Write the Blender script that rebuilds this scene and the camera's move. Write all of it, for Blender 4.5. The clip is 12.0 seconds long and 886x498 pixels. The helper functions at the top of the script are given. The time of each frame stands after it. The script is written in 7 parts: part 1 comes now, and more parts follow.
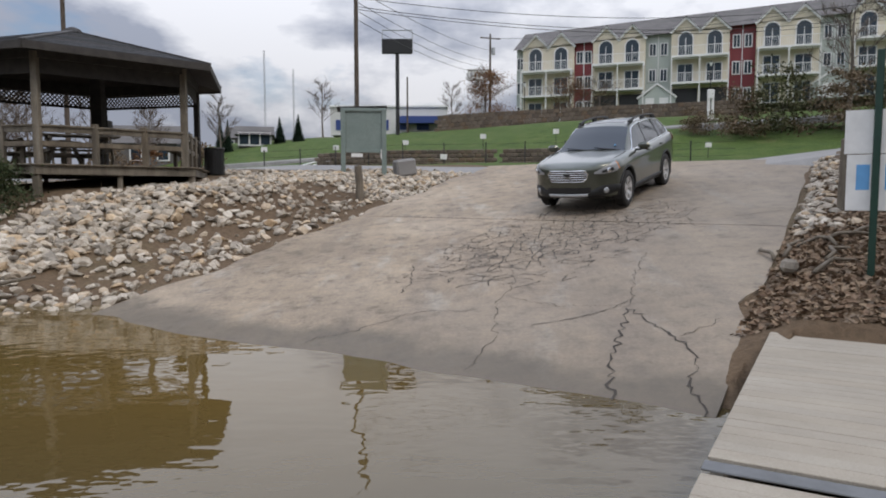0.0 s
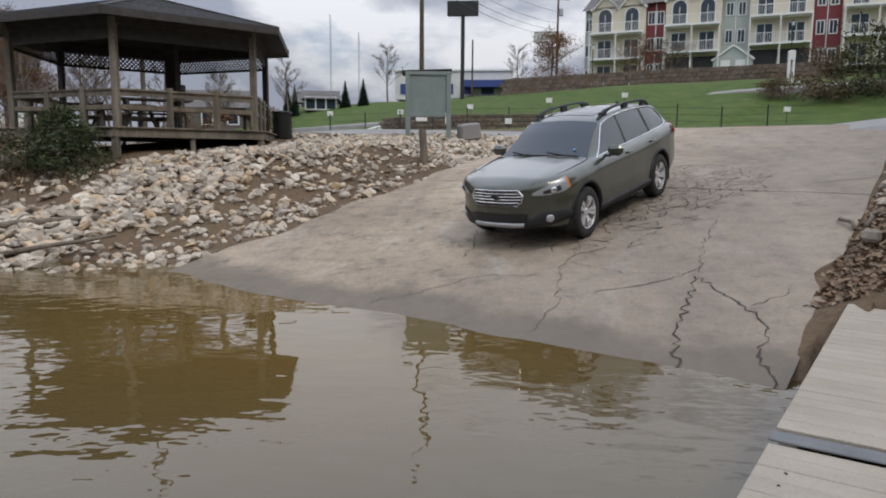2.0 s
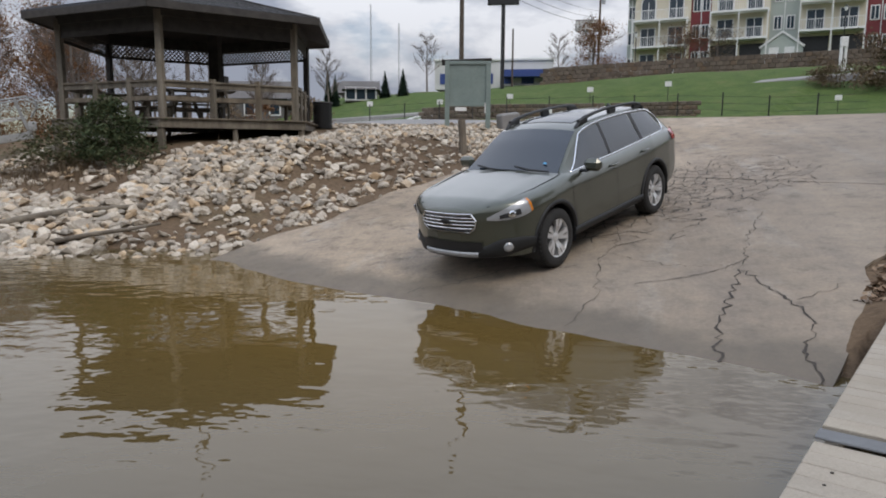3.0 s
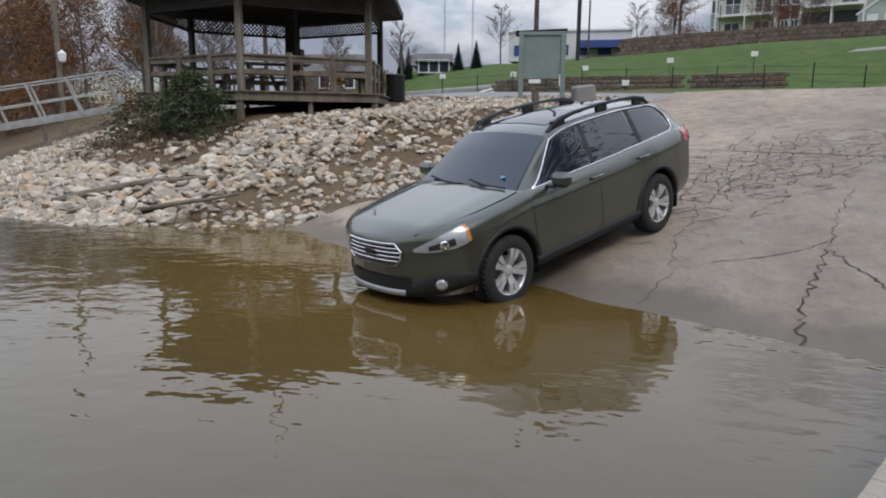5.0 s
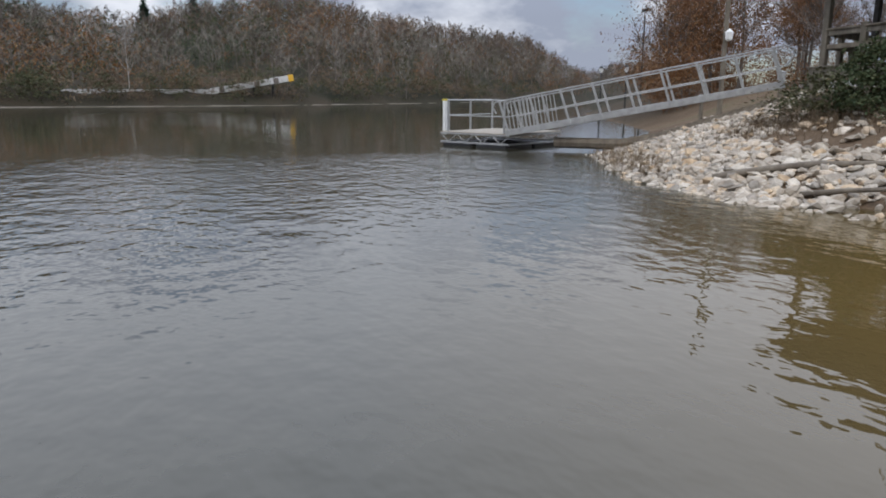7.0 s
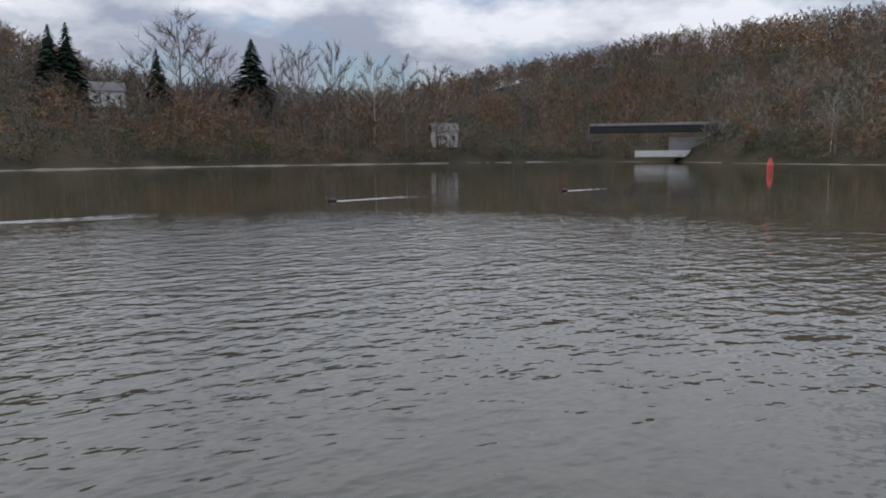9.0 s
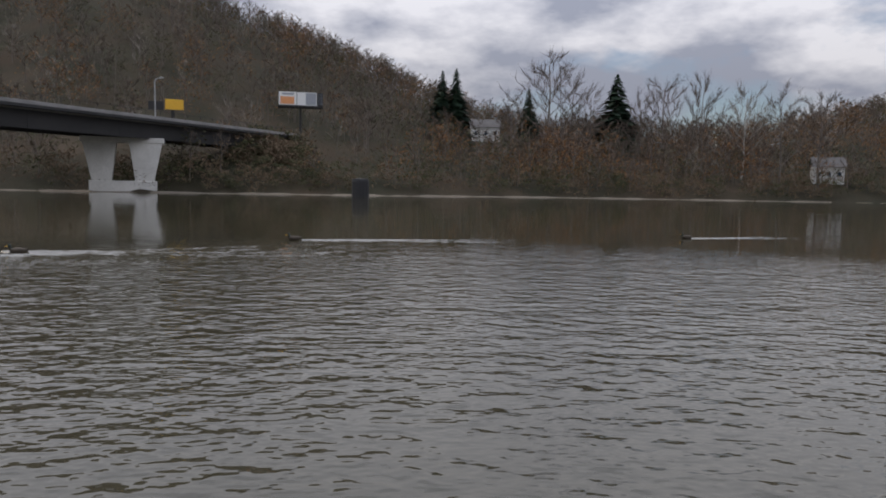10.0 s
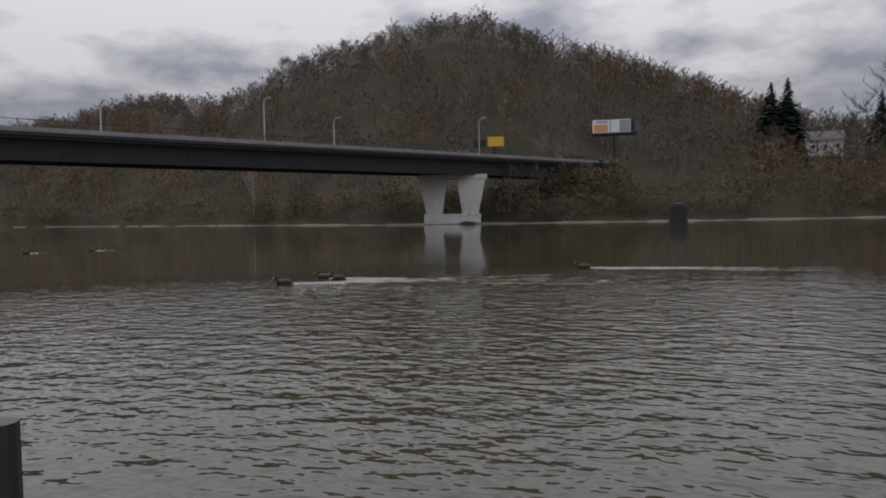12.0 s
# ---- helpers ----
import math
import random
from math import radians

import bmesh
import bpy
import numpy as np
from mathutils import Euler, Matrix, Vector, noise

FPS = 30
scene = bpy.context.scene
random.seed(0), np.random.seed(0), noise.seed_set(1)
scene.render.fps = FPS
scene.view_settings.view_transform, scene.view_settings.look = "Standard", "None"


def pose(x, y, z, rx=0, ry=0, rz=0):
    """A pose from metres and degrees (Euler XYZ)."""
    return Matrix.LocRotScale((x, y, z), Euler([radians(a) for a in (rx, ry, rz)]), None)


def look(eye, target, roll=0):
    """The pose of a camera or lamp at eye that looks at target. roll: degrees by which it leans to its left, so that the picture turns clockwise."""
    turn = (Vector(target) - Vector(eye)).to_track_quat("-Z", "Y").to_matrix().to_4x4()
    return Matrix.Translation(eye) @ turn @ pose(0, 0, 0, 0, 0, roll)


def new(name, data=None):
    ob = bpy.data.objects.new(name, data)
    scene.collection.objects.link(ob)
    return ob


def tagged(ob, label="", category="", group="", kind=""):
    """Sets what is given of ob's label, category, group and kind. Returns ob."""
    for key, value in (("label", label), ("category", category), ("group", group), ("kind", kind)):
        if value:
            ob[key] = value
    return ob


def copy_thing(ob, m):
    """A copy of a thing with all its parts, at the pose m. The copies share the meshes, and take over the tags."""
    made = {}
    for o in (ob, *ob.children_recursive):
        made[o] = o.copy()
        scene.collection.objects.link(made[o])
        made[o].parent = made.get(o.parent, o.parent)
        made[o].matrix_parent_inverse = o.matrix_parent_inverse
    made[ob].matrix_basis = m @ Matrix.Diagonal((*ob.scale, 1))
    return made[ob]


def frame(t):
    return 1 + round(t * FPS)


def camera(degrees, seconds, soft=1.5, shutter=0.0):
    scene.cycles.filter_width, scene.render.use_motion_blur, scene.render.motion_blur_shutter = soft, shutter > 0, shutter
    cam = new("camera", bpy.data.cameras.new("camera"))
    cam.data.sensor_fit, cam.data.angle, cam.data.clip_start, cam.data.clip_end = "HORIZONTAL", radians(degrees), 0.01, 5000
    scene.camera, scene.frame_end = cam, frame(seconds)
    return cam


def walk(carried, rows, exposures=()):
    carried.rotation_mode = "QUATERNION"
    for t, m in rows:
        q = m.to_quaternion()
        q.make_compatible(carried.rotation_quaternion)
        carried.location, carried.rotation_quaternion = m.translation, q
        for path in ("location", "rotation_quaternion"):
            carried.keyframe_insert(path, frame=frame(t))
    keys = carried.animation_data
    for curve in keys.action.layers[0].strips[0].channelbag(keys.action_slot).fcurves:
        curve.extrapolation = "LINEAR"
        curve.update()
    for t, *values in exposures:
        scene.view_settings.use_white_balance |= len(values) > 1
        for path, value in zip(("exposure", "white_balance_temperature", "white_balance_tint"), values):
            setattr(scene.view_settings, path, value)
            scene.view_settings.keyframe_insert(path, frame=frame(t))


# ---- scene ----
# ------------------------------------------------------------ camera and its walk
cam = camera(64.5, 12.0, soft=1.9)


def held(x, y, z, yaw, pitch, roll):
    """Camera pose: heading, tilt and lean in degrees."""
    return pose(x, y, z, 90 + pitch, 0, yaw) @ pose(0, 0, 0, 0, 0, -roll)


PATH = [
    (0.0, -0.000, 0.000, 1.782, 0.00, -4.64, 0.01),
    (0.5, -0.009, -0.000, 1.784, 1.73, -4.94, 0.23),
    (1.0, -0.007, -0.003, 1.773, 3.20, -5.65, -0.31),
    (1.5, -0.008, 0.002, 1.764, 4.16, -6.75, -0.34),
    (2.0, -0.012, -0.006, 1.761, 5.10, -7.46, -0.36),
    (2.5, -0.008, 0.010, 1.759, 6.30, -8.00, -0.40),
    (3.0, -0.007, 0.011, 1.757, 8.27, -8.26, -0.34),
    (5.0, -0.011, 0.032, 1.749, 14.04, -10.43, -0.44),
    (5.5, -0.169, -0.034, 1.743, 19.42, -11.64, -1.09),
    (6.0, -0.377, 0.076, 1.705, 31.97, -12.10, -1.50),
    (6.5, -0.662, 0.184, 1.709, 44.77, -12.70, -0.99),
    (7.0, -0.878, 0.157, 1.712, 62.10, -12.35, -0.08),
    (7.3, -0.977, 0.064, 1.731, 74.83, -11.65, -0.55),
    (7.5, -1.012, 0.039, 1.738, 83.92, -11.03, -0.94),
    (7.7, -1.027, 0.035, 1.739, 94.11, -10.38, -0.47),
    (8.0, -1.042, 0.003, 1.739, 108.83, -9.66, -0.36),
    (8.3, -1.056, -0.034, 1.740, 122.31, -8.99, -0.11),
    (8.65, -1.067, -0.086, 1.740, 136.33, -8.25, 0.19),
    (9.0, -1.069, -0.152, 1.740, 148.38, -7.53, 0.34),
    (9.3, -1.060, -0.220, 1.740, 157.00, -6.93, 0.21),
    (9.5, -1.050, -0.270, 1.740, 161.87, -6.53, -0.37),
    (10.0, -1.000, -0.360, 1.740, 176.61, -5.07, -1.13),
    (10.5, -0.950, -0.430, 1.740, 186.15, -3.76, -0.59),
    (11.0, -0.900, -0.470, 1.740, 193.34, -2.93, 0.90),
    (11.5, -0.870, -0.500, 1.740, 198.41, -2.94, 0.63),
    (12.0, -0.850, -0.520, 1.740, 201.85, -2.87, 0.91),
]
EXPOSURES = [(0, 0.0, 6600, 11), (5.3, 0.02, 6300, 10), (6.5, 0.14, 6100, 10), (7.5, 0.17, 6400, 11), (9.3, -0.02, 6400, 12), (10.5, -0.26, 6900, 14), (12.0, -0.44, 6900, 14)]
walk(cam, [(t, held(*p)) for t, *p in PATH], EXPOSURES)

# ------------------------------------------------------------ sky and sun
SUN_AZIMUTH, SUN_ELEVATION = 222.0, 54.0  # heading of the sun, counter-clockwise from +y
world = bpy.data.worlds.new("sky")
scene.world = world
world.use_nodes = True
wn, wl = world.node_tree.nodes, world.node_tree.links
wn.clear()
w_out, w_bg = wn.new("ShaderNodeOutputWorld"), wn.new("ShaderNodeBackground")
w_sky = wn.new("ShaderNodeTexSky")
w_sky.sky_type, w_sky.sun_disc = "NISHITA", False
w_sky.sun_elevation, w_sky.sun_rotation = radians(SUN_ELEVATION), radians(-SUN_AZIMUTH)
w_co, w_map = wn.new("ShaderNodeTexCoord"), wn.new("ShaderNodeMapping")
w_map.inputs["Scale"].default_value = (1.0, 1.0, 2.3)
w_n1, w_n2 = wn.new("ShaderNodeTexNoise"), wn.new("ShaderNodeTexNoise")
for n_, sc_, de_ in ((w_n1, 3.4, 9.0), (w_n2, 3.8, 10.0)):
    n_.inputs["Scale"].default_value, n_.inputs["Detail"].default_value = sc_, de_
    n_.inputs["Roughness"].default_value = 0.55
    wl.new(w_map.outputs[0], n_.inputs["Vector"])
wl.new(w_co.outputs["Generated"], w_map.inputs["Vector"])
w_cover, w_shade = wn.new("ShaderNodeValToRGB"), wn.new("ShaderNodeValToRGB")
w_cover.color_ramp.elements[0].position, w_cover.color_ramp.elements[1].position = 0.32, 0.43
w_shade.color_ramp.elements[0].position, w_shade.color_ramp.elements[1].position = 0.40, 0.56
w_shade.color_ramp.elements[0].color = (0.40, 0.435, 0.52, 1)
w_shade.color_ramp.elements[1].color = (0.94, 0.95, 0.98, 1)
w_sep = wn.new("ShaderNodeSeparateXYZ")
wl.new(w_co.outputs["Generated"], w_sep.inputs[0])
# the overcast closes and evens out towards the zenith
for n_, ramp_, gain_, base_ in ((w_n1, w_cover, 0.75, -0.13), (w_n2, w_shade, 0.9, -0.18)):
    lift_, sum_ = wn.new("ShaderNodeMath"), wn.new("ShaderNodeMath")
    lift_.operation, sum_.operation = "MULTIPLY_ADD", "ADD"
    lift_.inputs[1].default_value, lift_.inputs[2].default_value = gain_, base_
    wl.new(w_sep.outputs[2], lift_.inputs[0])
    wl.new(lift_.outputs[0], sum_.inputs[0])
    wl.new(n_.outputs["Fac"], sum_.inputs[1])
    wl.new(sum_.outputs[0], ramp_.inputs[0])
w_dim, w_mix = wn.new("ShaderNodeVectorMath"), wn.new("ShaderNodeMix")
w_dim.operation = "SCALE"
w_dim.inputs["Scale"].default_value = 0.10
w_mix.data_type = "RGBA"
wl.new(w_sky.outputs[0], w_dim.inputs[0])
wl.new(w_cover.outputs[0], w_mix.inputs[0])
wl.new(w_dim.outputs[0], w_mix.inputs[6])
wl.new(w_shade.outputs[0], w_mix.inputs[7])
w_up, w_lit = wn.new("ShaderNodeMapRange"), wn.new("ShaderNodeVectorMath")
w_up.inputs["From Min"].default_value, w_up.inputs["From Max"].default_value = 0.10, 0.48
w_up.inputs["To Min"].default_value, w_up.inputs["To Max"].default_value = 0.82, 1.38
w_lit.operation = "SCALE"
wl.new(w_sep.outputs[2], w_up.inputs["Value"])
wl.new(w_mix.outputs[2], w_lit.inputs[0])
wl.new(w_up.outputs[0], w_lit.inputs["Scale"])
w_blue = wn.new("ShaderNodeMix")
w_blue.data_type, w_blue.blend_type = "RGBA", "MULTIPLY"
wl.new(w_sep.outputs[2], w_blue.inputs[0])
wl.new(w_lit.outputs[0], w_blue.inputs[6])
w_blue.inputs[7].default_value = (0.85, 0.97, 1.20, 1)
wl.new(w_blue.outputs[2], w_bg.inputs["Color"])
w_bg.inputs["Strength"].default_value = 0.95
wl.new(w_bg.outputs[0], w_out.inputs["Surface"])

sun = new("sun", bpy.data.lights.new("sun", "SUN"))
sun.data.energy, sun.data.angle, sun.data.color = 1.25, radians(20), (1.0, 0.91, 0.78)
_h = radians(SUN_AZIMUTH)
sun.matrix_world = look((-math.sin(_h) * 80, math.cos(_h) * 80, 80 * math.tan(radians(SUN_ELEVATION))), (0, 0, 0))

# ------------------------------------------------------------ materials
def nodes_of(name):
    m = bpy.data.materials.new(name)
    m.use_nodes = True
    nt = m.node_tree
    return m, nt, nt.nodes["Principled BSDF"]


def noise_node(nt, scale, detail=5.0, rough=0.6, stretch=None, space="Object"):
    co = nt.nodes.new("ShaderNodeTexCoord")
    n = nt.nodes.new("ShaderNodeTexNoise")
    n.inputs["Scale"].default_value, n.inputs["Detail"].default_value, n.inputs["Roughness"].default_value = scale, detail, rough
    src = co.outputs[space]
    if stretch:
        mp = nt.nodes.new("ShaderNodeMapping")
        mp.inputs["Scale"].default_value = stretch
        nt.links.new(src, mp.inputs["Vector"])
        src = mp.outputs[0]
    nt.links.new(src, n.inputs["Vector"])
    return n


def ramp_node(nt, src, stops):
    r = nt.nodes.new("ShaderNodeValToRGB")
    e = r.color_ramp.elements
    while len(e) < len(stops):
        e.new(0.5)
    for el, (p, c) in zip(e, stops):
        el.position, el.color = p, (*c, 1)
    nt.links.new(src, r.inputs[0])
    return r


def mixed(nt, fac, a, b, mode="MIX"):
    m = nt.nodes.new("ShaderNodeMix")
    m.data_type, m.blend_type = "RGBA", mode
    if isinstance(fac, float):
        m.inputs[0].default_value = fac
    else:
        nt.links.new(fac, m.inputs[0])
    for sock, v in ((m.inputs[6], a), (m.inputs[7], b)):
        if isinstance(v, tuple):
            sock.default_value = (*v, 1)
        else:
            nt.links.new(v, sock)
    return m.outputs[2]


def bump(nt, bsdf, height, strength=0.3, distance=0.02):
    b = nt.nodes.new("ShaderNodeBump")
    b.inputs["Strength"].default_value, b.inputs["Distance"].default_value = strength, distance
    nt.links.new(height, b.inputs["Height"])
    nt.links.new(b.outputs[0], bsdf.inputs["Normal"])


def rough_mat(name, colors, scale=3.0, fine=40.0, rough=0.85, bumps=0.3, metal=0.0, vary=0.0, stretch=None, space="Object", depth=0.01, island=False):
    """A matt surface in two scales of variation between the colours given; vary: tone spread from piece to piece."""
    m, nt, b = nodes_of(name)
    big = noise_node(nt, scale, 6, 0.6, stretch, space)
    k = len(colors)
    col = ramp_node(nt, big.outputs["Fac"], [(0.3 + 0.4 * i / max(1, k - 1), c) for i, c in enumerate(colors)]).outputs[0]
    small = noise_node(nt, fine, 4, 0.7, stretch, space)
    grain = ramp_node(nt, small.outputs["Fac"], [(0.25, (0.72, 0.72, 0.72)), (0.75, (1.2, 1.2, 1.2))])
    col = mixed(nt, 1.0, col, grain.outputs[0], "MULTIPLY")
    if vary:
        if island:
            src = nt.nodes.new("ShaderNodeNewGeometry").outputs["Random Per Island"]
        else:
            src = nt.nodes.new("ShaderNodeObjectInfo").outputs["Random"]
        tone = ramp_node(nt, src, [(0.0, (1 - vary,) * 3), (0.35, (1, 0.98, 0.95)), (0.7, (1 + vary,) * 3), (0.9, (1 + 0.4 * vary, 1 - 0.2 * vary, 1 - 0.9 * vary)), (1.0, (1, 0.97, 0.93))])
        col = mixed(nt, 1.0, col, tone.outputs[0], "MULTIPLY")
    nt.links.new(col, b.inputs["Base Color"])
    b.inputs["Roughness"].default_value, b.inputs["Metallic"].default_value = rough, metal
    if bumps:
        bump(nt, b, small.outputs["Fac"], bumps, depth)
    return m


def smooth_mat(name, color, rough=0.4, metal=0.0, coat=0.0, dirt=0.15):
    m, nt, b = nodes_of(name)
    n = noise_node(nt, 5.0, 6, 0.65)
    dark = tuple(c * (1 - dirt) for c in color)
    col = ramp_node(nt, n.outputs["Fac"], [(0.35, dark), (0.65, color)])
    nt.links.new(col.outputs[0], b.inputs["Base Color"])
    b.inputs["Roughness"].default_value, b.inputs["Metallic"].default_value = rough, metal
    b.inputs["Coat Weight"].default_value, b.inputs["Coat Roughness"].default_value = coat, 0.06
    return m


def leaf_mat(name, colors):
    m, nt, b = nodes_of(name)
    src = nt.nodes.new("ShaderNodeNewGeometry").outputs["Random Per Island"]
    k = len(colors)
    col = ramp_node(nt, src, [(i / max(1, k - 1), c) for i, c in enumerate(colors)])
    nt.links.new(col.outputs[0], b.inputs["Base Color"])
    b.inputs["Roughness"].default_value = 0.8
    b.inputs["Specular IOR Level"].default_value = 0.2
    return m


M_WOOD = rough_mat("weathered_wood", [(0.075, 0.064, 0.050), (0.140, 0.120, 0.092), (0.215, 0.188, 0.148)], 4, 60, 0.85, 0.35, stretch=(1, 1, 0.25), vary=0.12)
# dark gazebo wood, with the shade under the roof put into its colour
M_WOOD_DARK = rough_mat("dark_shaded_wood", [(0.026, 0.023, 0.021), (0.052, 0.046, 0.041)], 5, 60, 0.8, 0.3, vary=0.1)
M_SHINGLE = rough_mat("asphalt_shingle", [(0.030, 0.032, 0.037), (0.062, 0.065, 0.072)], 6, 90, 0.9, 0.4, vary=0.25)
M_DOCK = rough_mat("dock_boards", [(0.27, 0.24, 0.195), (0.31, 0.275, 0.225), (0.345, 0.31, 0.255)], 1.4, 90, 0.85, 0.25, stretch=(1, 2, 1), vary=0.025)
M_STEEL = smooth_mat("galvanised_steel", (0.45, 0.46, 0.47), 0.45, 0.7, dirt=0.25)
M_ALU = smooth_mat("aluminium", (0.40, 0.40, 0.39), 0.5, 0.35, dirt=0.3)
M_BLACK = smooth_mat("black_plastic", (0.014, 0.014, 0.015), 0.5, dirt=0.3)
M_BLACKPAINT = smooth_mat("black_paint", (0.02, 0.02, 0.021), 0.45, dirt=0.3)
M_WHITE = smooth_mat("white_paint", (0.74, 0.74, 0.72), 0.55, dirt=0.12)
M_SIGNGREEN = rough_mat("grey_green_paint", [(0.155, 0.20, 0.185), (0.20, 0.245, 0.225)], 2, 40, 0.6, 0.1)
M_POST = rough_mat("old_timber", [(0.10, 0.08, 0.06), (0.2, 0.17, 0.13)], 6, 50, 0.9, 0.5, stretch=(1, 1, 0.2))
M_GREENPOST = smooth_mat("green_enamel", (0.01, 0.045, 0.03), 0.4, dirt=0.3)
M_ROCK = rough_mat("limestone", [(0.255, 0.214, 0.165), (0.385, 0.34, 0.28), (0.50, 0.455, 0.385)], 2.5, 30, 0.92, 0.5, vary=0.33, depth=0.02)
M_ROCKS = rough_mat("limestone_loose", [(0.255, 0.214, 0.165), (0.385, 0.34, 0.28), (0.50, 0.455, 0.385)], 2.5, 30, 0.92, 0.5, vary=0.36, depth=0.02, island=True)
M_BLOCK = rough_mat("stacked_block", [(0.075, 0.058, 0.045), (0.145, 0.115, 0.09)], 2, 25, 0.9, 0.4, vary=0.25)
M_ROAD = rough_mat("grey_road", [(0.19, 0.185, 0.18), (0.27, 0.26, 0.25)], 0.5, 40, 0.9, 0.2)
M_CONCRETE = rough_mat("pale_concrete", [(0.50, 0.49, 0.46), (0.62, 0.61, 0.58)], 0.4, 8, 0.8, 0.1)
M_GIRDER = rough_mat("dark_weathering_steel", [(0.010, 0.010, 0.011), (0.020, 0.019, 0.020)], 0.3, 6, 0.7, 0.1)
M_BARK = rough_mat("bark", [(0.10, 0.08, 0.066), (0.19, 0.165, 0.14)], 3, 20, 0.95, 0.4)
M_PALEBARK = rough_mat("pale_bark", [(0.30, 0.28, 0.25), (0.48, 0.46, 0.43)], 3, 20, 0.9, 0.2)
M_TWIG = leaf_mat("bare_twigs", [(0.075, 0.058, 0.046), (0.105, 0.083, 0.067), (0.135, 0.109, 0.09)])
M_PALETWIG = leaf_mat("pale_twigs", [(0.17, 0.15, 0.125), (0.22, 0.195, 0.165), (0.27, 0.24, 0.205)])
M_RUST = leaf_mat("rust_leaves", [(0.125, 0.058, 0.027), (0.175, 0.083, 0.036), (0.205, 0.118, 0.052)])
M_OLIVE = leaf_mat("olive_leaves", [(0.045, 0.050, 0.024), (0.070, 0.073, 0.034), (0.098, 0.090, 0.045)])
M_TAN = leaf_mat("tan_leaves", [(0.11, 0.078, 0.05), (0.145, 0.105, 0.066), (0.17, 0.128, 0.08)])
M_EVERGREEN = leaf_mat("evergreen_needles", [(0.008, 0.02, 0.012), (0.015, 0.032, 0.018), (0.022, 0.042, 0.022)])
M_HILLRUST = leaf_mat("hill_rust_leaves", [(0.165, 0.078, 0.034), (0.215, 0.105, 0.043), (0.245, 0.145, 0.062)])
M_HILLTAN = leaf_mat("hill_tan_leaves", [(0.12, 0.084, 0.054), (0.15, 0.105, 0.068), (0.17, 0.126, 0.082)])
M_HILLGREEN = leaf_mat("hill_green_leaves", [(0.028, 0.044, 0.018), (0.045, 0.064, 0.027), (0.07, 0.082, 0.036)])
M_HINGE = smooth_mat("dull_steel", (0.15, 0.155, 0.16), 0.65, 0.15, dirt=0.3)
M_SHRUB = leaf_mat("shrub_leaves", [(0.03, 0.045, 0.02), (0.05, 0.068, 0.03), (0.085, 0.09, 0.042)])
M_LITTER = leaf_mat("leaf_litter", [(0.13, 0.085, 0.055), (0.20, 0.135, 0.09), (0.29, 0.215, 0.145), (0.13, 0.10, 0.075)])
M_GRASSBLADE = leaf_mat("grass_blades", [(0.05, 0.10, 0.018), (0.075, 0.14, 0.025), (0.12, 0.16, 0.05)])
M_GLASSDARK = smooth_mat("window_glass", (0.03, 0.045, 0.06), 0.05, dirt=0.1)


